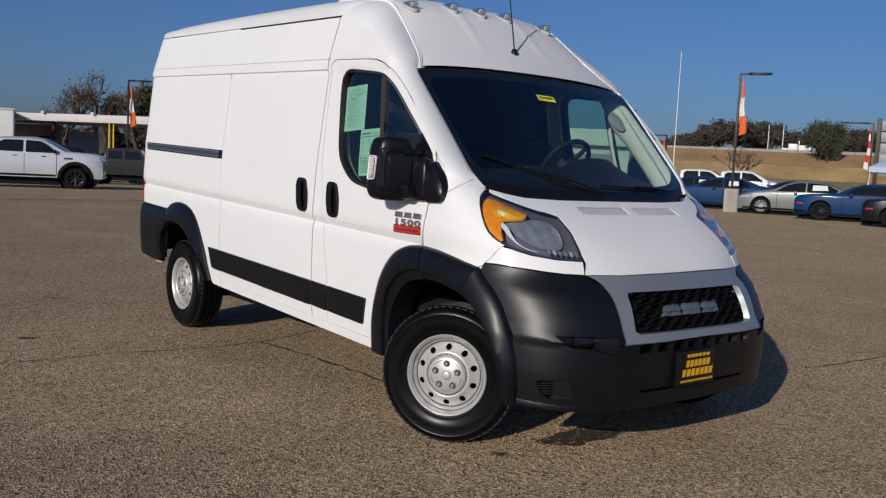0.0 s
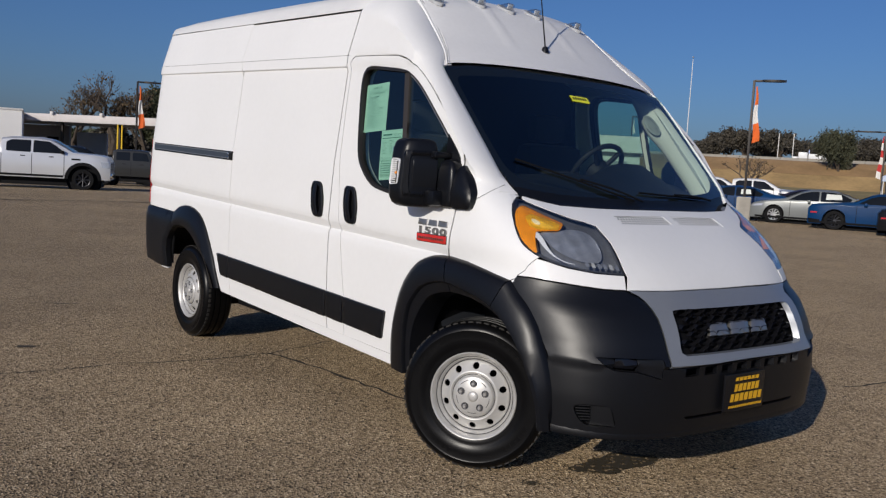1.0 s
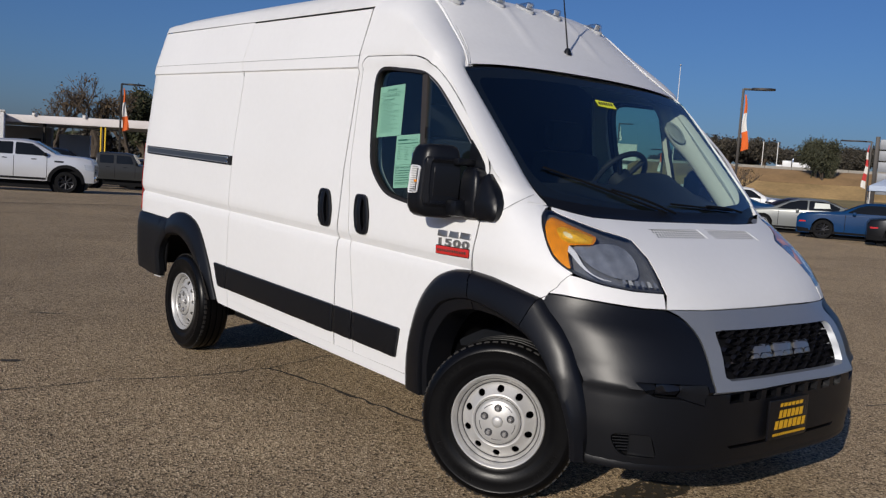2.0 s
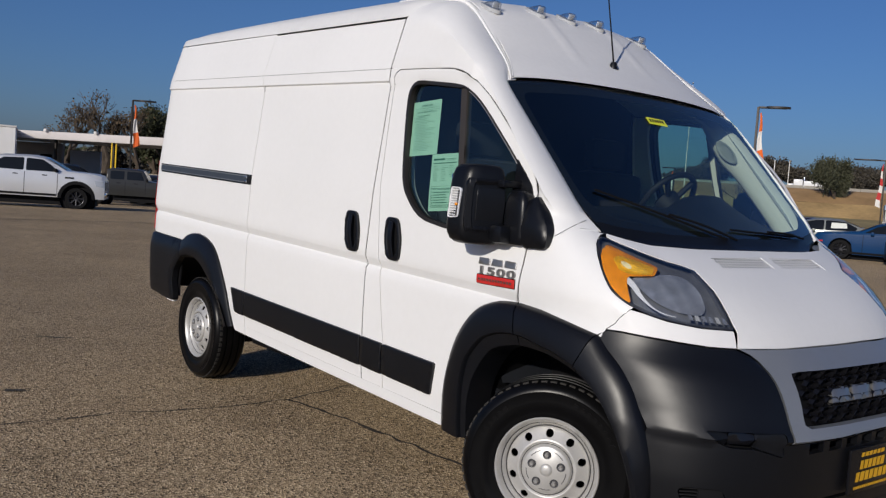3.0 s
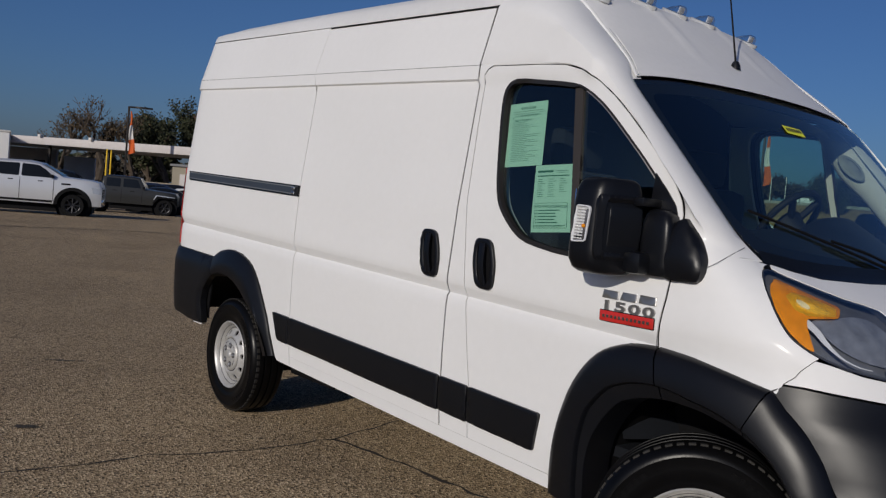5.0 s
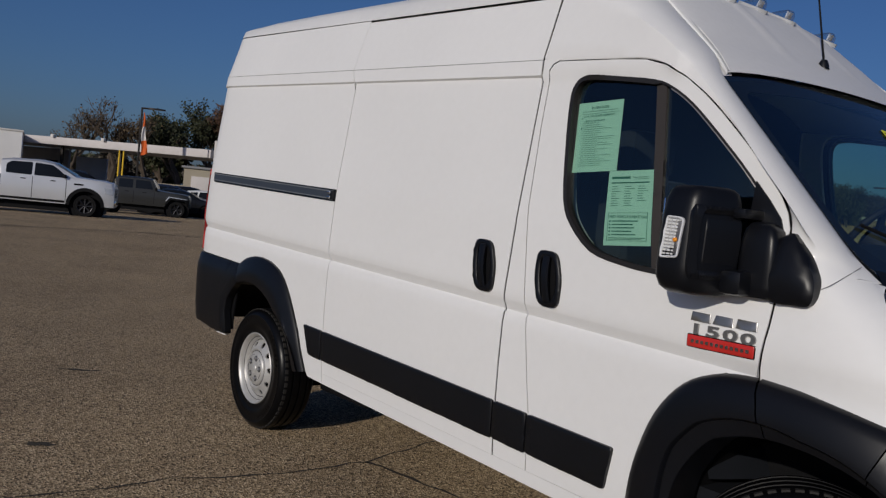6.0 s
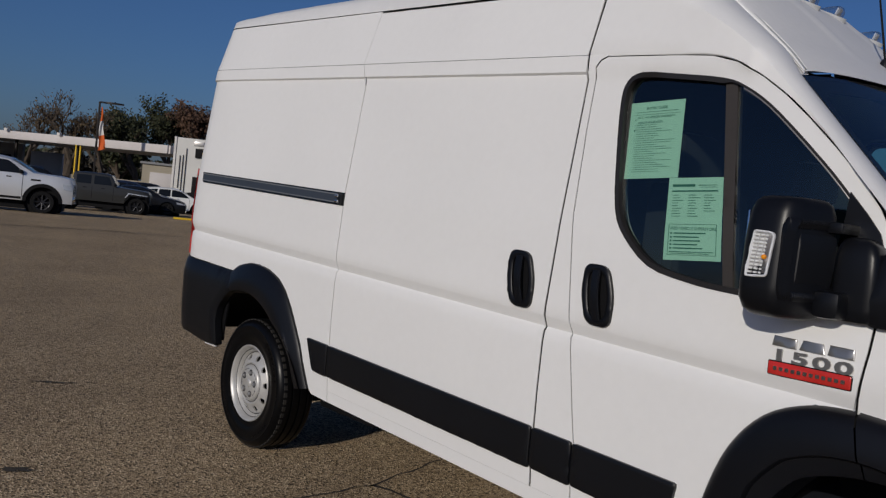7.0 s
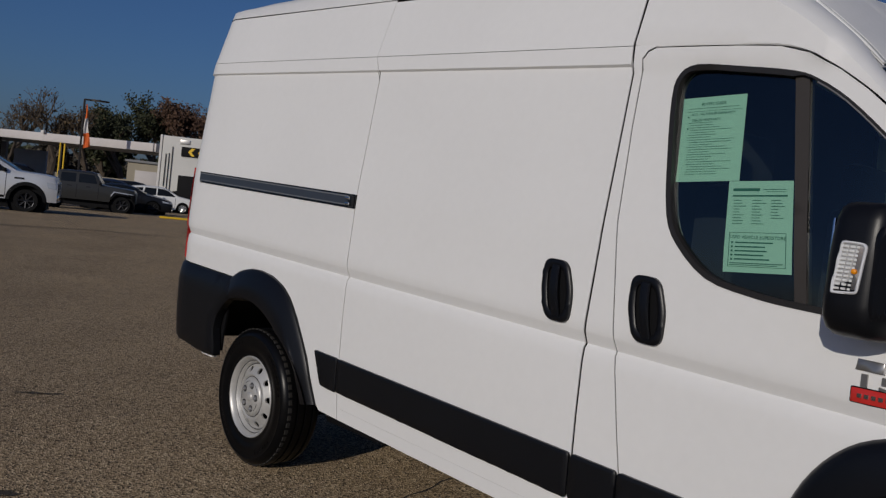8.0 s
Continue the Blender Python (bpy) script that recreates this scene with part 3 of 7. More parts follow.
    panel("reflector", m(mouth), dish, LAMP_FACET, lamp, step=0.011, inward=nose_in, thick=0.01)
    # chrome sweep round the reflector, painted white and tapered for the sun's glint, slim flutes in it, small prisms
    # along its foot
    sweep = smooth_curve([(0.650, 1.157), (0.688, 1.156), (0.701, 1.135), (0.705, 1.105), (0.716, 1.076), (0.735, 1.055), (0.765, 1.042), (0.80, 1.036)], 3)
    inner = smooth_curve([(0.650, 1.134), (0.664, 1.132), (0.675, 1.114), (0.687, 1.092), (0.706, 1.069), (0.731, 1.051), (0.763, 1.039), (0.80, 1.034)], 3)
    panel("reflector_rim", m(sweep + inner[::-1]), deep(0.010), LAMP_WHITE, lamp, step=0.02, inward=nose_in, thick=0.008)
    for k in range(6):
        a0 = 0.845 + 0.026 * k
        panel("reflector_facet", m([(a0, 1.029 - 0.002 * k), (a0 + 0.017, 1.027 - 0.002 * k), (a0 + 0.019, 1.044 - 0.001 * k), (a0 + 0.005, 1.045 - 0.001 * k)]), deep(0.014), LAMP_GREY if k in (1, 4) else LAMP_FACET, lamp, step=0.03, inward=nose_in, thick=0.006)


nose_set(False)
nose_set(True)
hood_line = HOOD_R + [(math.pi / 2, 1.262)] + mirrored(HOOD_R) + [(1.776, 0.946), (math.pi / 2, 0.943), (1.37, 0.943), (1.176, 0.941)]
VENTS = [[(1.19, 1.235), (1.545, 1.240), (1.54, 1.203), (1.19, 1.198)]]
VENTS.append(mirrored(VENTS[0]))
hood = panel("hood", hood_line, nose, WHITE, van, step=0.045, inward=(-0.6, 0, -0.8), thick=0.004, holes=[soften(v, 0.006, 2) for v in VENTS])
for v in VENTS:
    a0, a1 = min(p[0] for p in v), max(p[0] for p in v)
    slots = []
    for j in range(4):
        for i in range(19):
            a = a0 + 0.008 + (a1 - a0 - 0.024) * (i + (0.5 if j % 2 else 0.0)) / 19
            z = 1.2055 + 0.0080 * j
            slots.append([(a, z), (a + 0.0122, z), (a + 0.0142, z + 0.0058), (a + 0.002, z + 0.0058)])
    panel("vent_grille", inset(v, 0.0005), lambda a, z: tuple(Vector(nose(a, z)) + Vector((-0.0012, 0, -0.0016))), WHITE, hood, holes=slots, step=0.05, inward=(-0.6, 0, -0.8), thick=0.0012, ring=0.0, lip=0.0)
panel("vent_tray", [(1.15, 1.245), (1.99, 1.245), (1.99, 1.19), (1.15, 1.19)], lambda a, z: tuple(Vector(nose(a, z)) + Vector((-0.012, 0, -0.014))), LAMP_BOWL, hood, inward=(-0.6, 0, -0.8), thick=0.01, ring=0)

# bumper, grille surround, grille
SURROUND_R = [(0.998, 0.938), (1.035, 0.92), (1.053, 0.90), (1.060, 0.839), (1.067, 0.714), (1.062, 0.640)]
surround_line = SURROUND_R + [(1.374, 0.652), (math.pi / 2, 0.654)] + [(math.pi - a, b) for a, b in reversed(SURROUND_R + [(1.374, 0.652)])] + [(1.776, 0.939), (math.pi / 2, 0.937), (1.37, 0.937), (1.176, 0.936)]
GRILLE_R = [(1.19, 0.870), (1.150, 0.866), (1.140, 0.852), (1.130, 0.72), (1.132, 0.70), (1.150, 0.687)]
grille_line = GRILLE_R + [(math.pi - a, b) for a, b in reversed(GRILLE_R)]
surround = panel("grille_surround", surround_line, nose, GREY, van, holes=[grille_line], step=0.05, inward=nose_in, thick=0.03, levels=(0.634, 0.650, 0.668), out=0.004, label="silver-grey grille surround")
grille = panel("grille", inset(grille_line, -0.004), lambda a, z: tuple(Vector(nose(a, z)) + Vector((-0.045, 0, 0))), DARK, van, inward=nose_in, thick=0.01, ring=0, step=0.05, label="black honeycomb grille")
bm = bmesh.new()
for j in range(6):
    for i in range(10):
        a = 1.145 + (math.pi - 2.29) * (i + (0.5 if j % 2 else 0.0) + 0.25) / 10.0
        z = 0.702 + 0.030 * j
        if a > math.pi - 1.205 or a < 1.18:
            continue
        c = Vector(nose(a, z)) + Vector((-0.034, 0, 0))
        w, h = 0.050, 0.0165
        ring = [(-w, 0), (-w * 0.66, h), (w * 0.66, h), (w, 0), (w * 0.66, -h), (-w * 0.66, -h)]
        rim = [bm.verts.new(c + Vector((-0.006, y, q))) for y, q in ring]
        mid = [bm.verts.new(c + Vector((0.014, y * 0.90, q * 0.80))) for y, q in ring]
        low = [bm.verts.new(c + Vector((-0.006, y * 0.74, q * 0.45))) for y, q in ring]
        for k in range(6):
            bm.faces.new((rim[k], rim[(k + 1) % 6], mid[(k + 1) % 6], mid[k]))
            bm.faces.new((mid[k], mid[(k + 1) % 6], low[(k + 1) % 6], low[k]))
part("honeycomb", bm, GLOSS_BLACK, grille)
# maker's mark: three plain blocks
for y0, lean in ((-0.155, 0.0), (0.0, 0.014), (0.155, 0.0)):
    y0 -= 0.012
    loop = [(y0 - 0.056 - lean, 0.806), (y0 + 0.056 + lean, 0.806), (y0 + 0.071, 0.752), (y0 - 0.071, 0.752)]
    panel("maker_mark", loop, lambda y, z: (0.770 - 0.12 * y * y - (z - 0.742) * 0.35, y, z - RAKE * 0.75), DARK_CHROME, grille, inward=(-1, 0, 0), thick=0.02, ring=0.004, lip=0.003, step=0.05)

FLARE_EDGE = [(0.447, 0.935), (0.488, 0.885), (0.524, 0.828), (0.553, 0.768), (0.572, 0.703)] + [(turn_at(x, z), z) for x, z in ((0.456, 0.626), (0.482, 0.515), (0.484, 0.41), (0.470, 0.325))]
bumper_half = FLARE_EDGE[::-1] + [(0.495, 0.957), (0.56, 0.958), (0.72, 0.950), (0.89, 0.937), (0.985, 0.935), (1.030, 0.915), (1.047, 0.895), (1.053, 0.839), (1.06, 0.714), (1.056, 0.632), (1.374, 0.645)]
bumper_line = bumper_half + [(math.pi / 2, 0.647)] + mirrored(bumper_half) + [(2.2, 0.325), (math.pi / 2, 0.325), (0.9, 0.325)]
FOG = [(0.765, 0.677), (0.90, 0.680), (1.034, 0.678), (1.038, 0.588), (0.93, 0.620), (0.845, 0.623), (0.80, 0.643)]
SLOT = [(0.700, 0.452), (0.716, 0.467), (0.745, 0.472), (0.840, 0.472), (0.866, 0.380), (0.757, 0.377), (0.722, 0.400)]
holes = [soften(FOG, 0.012, 2), soften(SLOT, 0.02, 3)]
holes += [mirrored(h) for h in holes]
for i in range(8):
    a = 1.15 + i * (math.pi - 2.3 - 0.075) / 7
    holes.append([(a, 0.632), (a + 0.075, 0.634), (a + 0.075, 0.596), (a, 0.594)])
holes.append(soften([(1.16, 0.416), (1.98, 0.416), (1.96, 0.402), (1.18, 0.402)], 0.006, 2))
bumper = panel("front_bumper", bumper_line, nose, PLASTIC, van, holes=holes, step=0.03, inward=nose_in, thick=0.03, levels=(0.634, 0.650, 0.668), label="black plastic front bumper")
panel("bumper_core", [(0.58, 0.32), (math.pi - 0.58, 0.32), (math.pi - 0.6, 0.90), (0.6, 0.90)], lambda a, z: tuple(Vector(nose(a, z)) + Vector(nose_in(a, z)) * 0.07), DARK, bumper, inward=nose_in, thick=0.01, ring=0, step=0.08)
for flip in (False, True):
    fm = mirrored if flip else (lambda q: q)
    side = (lambda a: math.pi - a) if flip else (lambda a: a)
    lens = fm([(0.838, 0.672), (0.922, 0.674), (0.922, 0.630), (0.842, 0.632)])
    panel("fog_lamp_blank", soften(lens, 0.006, 2), lambda a, z: tuple(Vector(nose(a, z)) + Vector(nose_in(a, z)) * 0.030), GLOSS_BLACK, bumper, inward=nose_in, thick=0.012, step=0.03)
    ramp = fm([(0.926, 0.679), (1.033, 0.677), (1.036, 0.592), (0.926, 0.623)])
    panel("fog_wedge", ramp, lambda a, z: tuple(Vector(nose(a, z)) + Vector(nose_in(a, z)) * (0.004 + 0.26 * max(0.0, 1.036 - side(a)))), PLASTIC, bumper, inward=nose_in, thick=0.01, step=0.03)
    brow = fm([(0.766, 0.676), (0.836, 0.678), (0.836, 0.626), (0.802, 0.644)])
    panel("fog_wedge", brow, lambda a, z: tuple(Vector(nose(a, z)) + Vector(nose_in(a, z)) * (0.004 + 0.40 * max(0.0, side(a) - 0.766))), PLASTIC, bumper, inward=nose_in, thick=0.01, step=0.03)
    for k in range(6):
        z1 = 0.396 + 0.0125 * k
        ends = [fm([(a, z1 + 0.004 * q)])[0] for a, q in ((0.708 + 0.014 * (k < 2), 0.0), (0.738, 1.0), (0.766, 1.5))]
        part("slot_rib", tube([Vector(nose(*e)) + Vector(nose_in(*e)) * 0.020 for e in ends], 0.0035, 5), PLASTIC, bumper)
    wedge = fm([(0.766, 0.470), (0.838, 0.470), (0.862, 0.383), (0.766, 0.380)])
    panel("slot_wedge", wedge, lambda a, z: tuple(Vector(nose(a, z)) + Vector(nose_in(a, z)) * (0.005 + 0.26 * max(0.0, 0.862 - side(a)))), PLASTIC, bumper, inward=nose_in, thick=0.01, step=0.03)
# lower lip that turns under
rows = []
for i in range(41):
    a = 0.58 + (math.pi - 1.16) * i / 40
    p, d = Vector(nose(a, 0.325)), Vector(nose_in(a, 0.325))
    rows.append([p - d * 0.004 + Vector((0, 0, 0.035)), p - d * 0.010 + Vector((0, 0, 0.015)), p - d * 0.004 + Vector((0, 0, 0.0)), p + d * 0.05 + Vector((0, 0, -0.004)), p + d * 0.25 + Vector((0, 0, 0.01))])
part("bumper_lip", loft(rows), PLASTIC, bumper)

# number plate insert: dealer board with plain bars for the words
board = part("plate_board", boxes([(0.824, -0.045, 0.474, 0.012, 0.305, 0.172)], 0.004), GLOSS_BLACK, bumper, "black dealer board with yellow print")


def plate_row(z, h, n, w, lean):
    for i in range(n):
        y = -w / 2 + w * (i + 0.5) / n
        bw = (0.80 + 0.08 * (i % 2) - 0.06 * (i % 3 == 0)) * w / n
        bm = bmesh.new()
        v = [bm.verts.new((0.8315, y - 0.036 + dx, z + dz)) for dx, dz in ((-bw / 2, -h / 2), (bw / 2, -h / 2), (bw / 2 + lean, h / 2), (-bw / 2 + lean, h / 2))]
        bm.faces.new(v)
        part("printed_bar", bm, YELLOW, board)


plate_row(0.535, 0.016, 6, 0.185, 0.004)
plate_row(0.496, 0.034, 6, 0.195, 0.006)
plate_row(0.451, 0.036, 7, 0.250, 0.006)
plate_row(0.410, 0.011, 16, 0.262, 0.001)


# wheel arch flares
def arch(outer, hub, base, out, name, s, shrink, parent):
    rows = []
    fine = smooth_curve(outer, 3)
    for x, z in fine:
        u, v = x - hub[0], z - hub[1]
        k = shrink(math.atan2(v, u))
        r = math.hypot(u, v)
        pts = []
        for f, o in ((1.0, -0.012), (0.995, 0.012), (0.97, 0.026), (0.90, 0.034), (0.885, 0.040), (k / r + 0.03, out), (k / r, out - 0.006), (k / r - 0.008, out - 0.022), (k / r - 0.012, out - 0.030), (k / r - 0.020, out - 0.14)):
            px, pz = hub[0] + u * f, hub[1] + v * f
            pts.append((px, s * (base(px, max(pz, 0.36)) + o), pz - RAKE * px))
        rows.append(pts)
    return part(name, loft(rows), FLARE, parent)


HUB_F, HUB_R = (0.0, 0.352), (-3.454, 0.238)
# radii of the front flare's inner crease and of its opening, by degrees round the hub
CREASE_F = [(0, 0.445), (29, 0.450), (47, 0.465), (59, 0.480), (74, 0.490), (91, 0.500), (108, 0.539), (117, 0.558), (127, 0.573), (141, 0.560), (155, 0.515), (164, 0.488), (180, 0.472)]
OPEN_F = [(0, 0.420), (29, 0.427), (47, 0.445), (59, 0.460), (81, 0.464), (95, 0.473), (111, 0.494), (126, 0.515), (148, 0.492), (170, 0.452), (180, 0.448)]


def front_flare(name, outer, s, parent):
    """One piece of the front arch: a broad outer band, a crease, and a narrow lip set back inside it."""
    rows = []
    for x, z in smooth_curve(outer, 4):
        u, v = x - HUB_F[0], z - HUB_F[1]
        r0, deg = math.hypot(u, v), (math.degrees(math.atan2(v, u)) + 90) % 360 - 90
        rc, ro = lerp(CREASE_F, deg), lerp(OPEN_F, deg)
        pts = []
        for r, o in ((r0, -0.012), (r0 - 0.002, 0.010), (max(r0 - 0.012, rc + 0.040), 0.024), (max(r0 - 0.040, rc + 0.031), 0.036), (rc + 0.022, 0.048), (rc + 0.004, 0.047), (rc, 0.042), (rc - 0.003, 0.026), (ro + 0.010, 0.020), (ro + 0.002, 0.016), (ro, 0.008), (ro - 0.002, -0.12)):
            px, pz = HUB_F[0] + u * r / r0, HUB_F[1] + v * r / r0
            pts.append((px, s * (side_width(s, px, max(pz, 0.31)) + o), pz - RAKE * px))
        rows.append(pts)
    return part(name, loft(rows), FLARE, parent)


for s in (-1, 1):
    front_flare("front_arch_flare", [(-0.623, 0.346)] + ARCH_F[:7], s, van)
    front_flare("fender_flare", [(-0.172, 0.988)] + ARCH_F[7:-1] + [(0.222, 0.938)], s, van)
    arch(ARCH_R, HUB_R, lambda x, z: half_width(max(x, -4.0), z), 0.045, "rear_arch_flare", s, lambda a: 0.505 + 0.125 * max(0, 1 - a / 0.9), van)
    # the front part of the arch belongs to the bumper
    edge = [(nose(ph, z)[0], z) for ph, z in FLARE_EDGE]
    front_flare("bumper_arch", [(0.2265, 0.937)] + [p for p in edge if p[0] > 0.245], s, bumper)
    for hub, low, span in ((HUB_F, 3, 174), (HUB_R, 20, 136)):
        rows = []
        for i in range(25):
            deg = low + span * i / 24
            a = math.radians(deg)
            r = lerp(OPEN_F, deg) + 0.012 if hub is HUB_F else 0.525
            x, z = hub[0] + r * math.cos(a), hub[1] + r * math.sin(a)
            rows.append([(x, s * y, z - RAKE * x) for y in (min(0.97, half_width(x, z) - 0.01), 0.80, 0.62, 0.60)] + [(hub[0], s * 0.58, hub[1])])
        part("wheel_well", loft(rows), DARK, van)

# sill mouldings, slide rail
for s in (-1, 1):
    f = flank(s)
    for a, b in (((-2.838, -2.775), (-2.655, -2.655)), ((-2.649, -2.649), (-1.309, -1.309)), ((-1.301, -1.301), (-1.116, -1.113)), ((-1.108, -1.106), (-0.687, -0.715))):
        loop = [(a[0], 0.622), (b[0], 0.622), (b[1], 0.469), (a[1], 0.473)]
        panel("side_moulding", soften(loop, 0.012, 2), f, PLASTIC, van, inward=(0, -s, 0), out=0.014, thick=0.01, ring=0.004, lip=0.003, step=0.025)
rail = panel("slide_rail", [(-4.165, 1.345), (-2.652, 1.350), (-2.652, 1.289), (-4.15, 1.285)], flank(-1), GLOSS_BLACK, van, out=0.006, thick=0.02, step=0.06, label="dark sliding-door rail")
panel("rail_track", [(-4.155, 1.339), (-2.70, 1.344), (-2.70, 1.297), (-4.15, 1.293)], flank(-1), material("rail_steel", (0.10, 0.115, 0.14), 0.3, 0.6, 0.06), rail, out=0.010, thick=0.006, step=0.06)
for z0, z1 in ((1.336, 1.341), (1.299, 1.303)):
    panel("rail_edge", [(-4.15, z0 - 0.002), (-2.70, z0), (-2.70, z1), (-4.15, z1 - 0.002)], flank(-1), BOLT, rail, out=0.0125, thick=0.004, step=0.06)
part("rail_end", boxes([(-2.672, -1.015, 1.318 + RAKE * 2.672, 0.03, 0.03, 0.05)], 0.008), PLASTIC, rail)
for z in (1.331, 1.306):
    part("rail_stop", boxes([(-2.685, -1.030, z + RAKE * 2.69, 0.030, 0.012, 0.013)], 0.004), CHROME, rail)


# handles
def handle(cx, cz, parent):
    f = flank(-1)
    w, h = 0.069, 0.102

    def lean(loop):
        return [(x + 0.16 * (cz - z), z) for x, z in loop]
    body = soften([(cx - w * 0.72, cz + h), (cx + w * 0.72, cz + h), (cx + w, cz), (cx + w * 0.75, cz - h), (cx - w * 0.75, cz - h), (cx - w, cz)], 0.035, 5)
    body = lean(body)
    bowl = soften([(cx - w * 0.5, cz + h * 0.76), (cx + w * 0.5, cz + h * 0.76), (cx + w * 0.68, cz), (cx + w * 0.5, cz - h * 0.76), (cx - w * 0.5, cz - h * 0.76), (cx - w * 0.62, cz)], 0.03, 4)
    bowl = lean(bowl)
    ob = panel("door_handle", body, f, FLARE, parent, holes=[bowl], out=0.016, thick=0.01, ring=0.006, lip=0.004, step=0.03, label="black recessed door handle")
    panel("handle_bowl", inset(bowl, -0.004), lambda x, z: (x, -half_width(x, z) - 0.003, z - RAKE * x), DARK, ob, thick=-0.012, ring=0.012, lip=0, step=0.03)
    rows = []
    for i in range(9):
        z = cz - h * 0.82 + h * 1.64 * i / 8
        bow = 0.012 * math.sin(math.pi * i / 8)
        x = cx + 0.006 + 0.16 * (cz - z)
        y = -half_width(x, z) - 0.018 - bow
        rows.append([(x + a, y + b, z - RAKE * x) for a, b in ((-0.016, 0.0), (-0.013, -0.006), (0.0, -0.008), (0.013, -0.006), (0.016, 0.0), (0.010, 0.014), (-0.010, 0.014))])
    part("grip", loft(rows, True, True), FLARE, ob)


handle(-1.436, 1.139, sliding_door)
handle(-1.071, 1.140, front_door)

# roof and pillars
GUTTER = [(-0.55, 0.805, 1.922), (-0.63, 0.762, 1.990), (-0.73, 0.73, 2.068), (-0.84, 0.70, 2.150), (-0.97, 0.672, 2.252), (-1.10, 0.655, 2.330), (-1.30, 0.665, 2.362)]
CROWN = [(-0.465, 1.955), (-0.57, 2.02), (-0.67, 2.09), (-0.82, 2.215), (-0.96, 2.325), (-1.12, 2.385), (-1.33, 2.42)]
stations = [(g, c) for g, c in zip(GUTTER, CROWN)] + [((x, 0.70, z - 0.065), (x, z)) for x, z in ((-1.6, 2.425), (-2.2, 2.425), (-2.8, 2.42), (-3.4, 2.41), (-3.9, 2.395), (-4.15, 2.375))]
stations += [((-4.31, 0.70, 2.308), (-4.33, 2.348)), ((-4.40, 0.70, 2.236), (-4.425, 2.246))]


def roof_at(i, v):
    """A point of the roof: station i (may be fractional), v from -1 at the right gutter to 1."""
    k = min(int(i), len(stations) - 2)
    t = i - k
    (g0, c0), (g1, c1) = stations[k], stations[k + 1]
    g = [a + (b - a) * t for a, b in zip(g0, g1)]
    c = [a + (b - a) * t for a, b in zip(c0, c1)]
    a = abs(v)
    x = g[0] + (c[0] - g[0]) * (1 - a ** 2)
    z = g[2] + (c[1] - g[2]) * (1 - a ** 2.6) ** 0.62
    rib = math.exp(-((a - 0.36) / 0.03) ** 2)
    z += 0.009 * rib * min(1.0, max(0.0, (i - 1.2) / 1.6)) * (1 if i < 11 else 0)
    return (x, math.copysign(g[1] * a, v), z - RAKE * x)


rows = []
for n in range(len(stations) * 3 - 2):
    i = n / 3
    mid = [roof_at(i, -math.cos(math.pi * j / 60)) for j in range(61)]
    g = mid[0]
    k = max(0.0, min(1.0, (i - 5.0) / 1.0))
    # cheek between the flank and the gutter, behind the cab
    low = (g[0], -half_width(g[0], 2.236) - 0.002, 2.237 - RAKE * g[0])
    k *= 1 if i < 12 else 0.999
    cheek = []
    for t, b in ((0.0, 0.0), (0.3, 0.030), (0.65, 0.032)):
        q = [low[c] + (g[c] - low[c]) * t for c in range(3)]
        q = (q[0], q[1] - 0.8 * b, q[2] + 0.9 * b)
        near = (g[0], g[1] - 0.004 * (1 - t), g[2] - 0.006 * (1 - t))
        cheek.append(tuple(near[c] + (q[c] - near[c]) * k for c in range(3)))
    rows.append(cheek + mid + [(x, -y, z) for x, y, z in reversed(cheek)])
roof = part("roof", loft(rows), ROOF_WHITE, van, "weathered white high roof", 60)
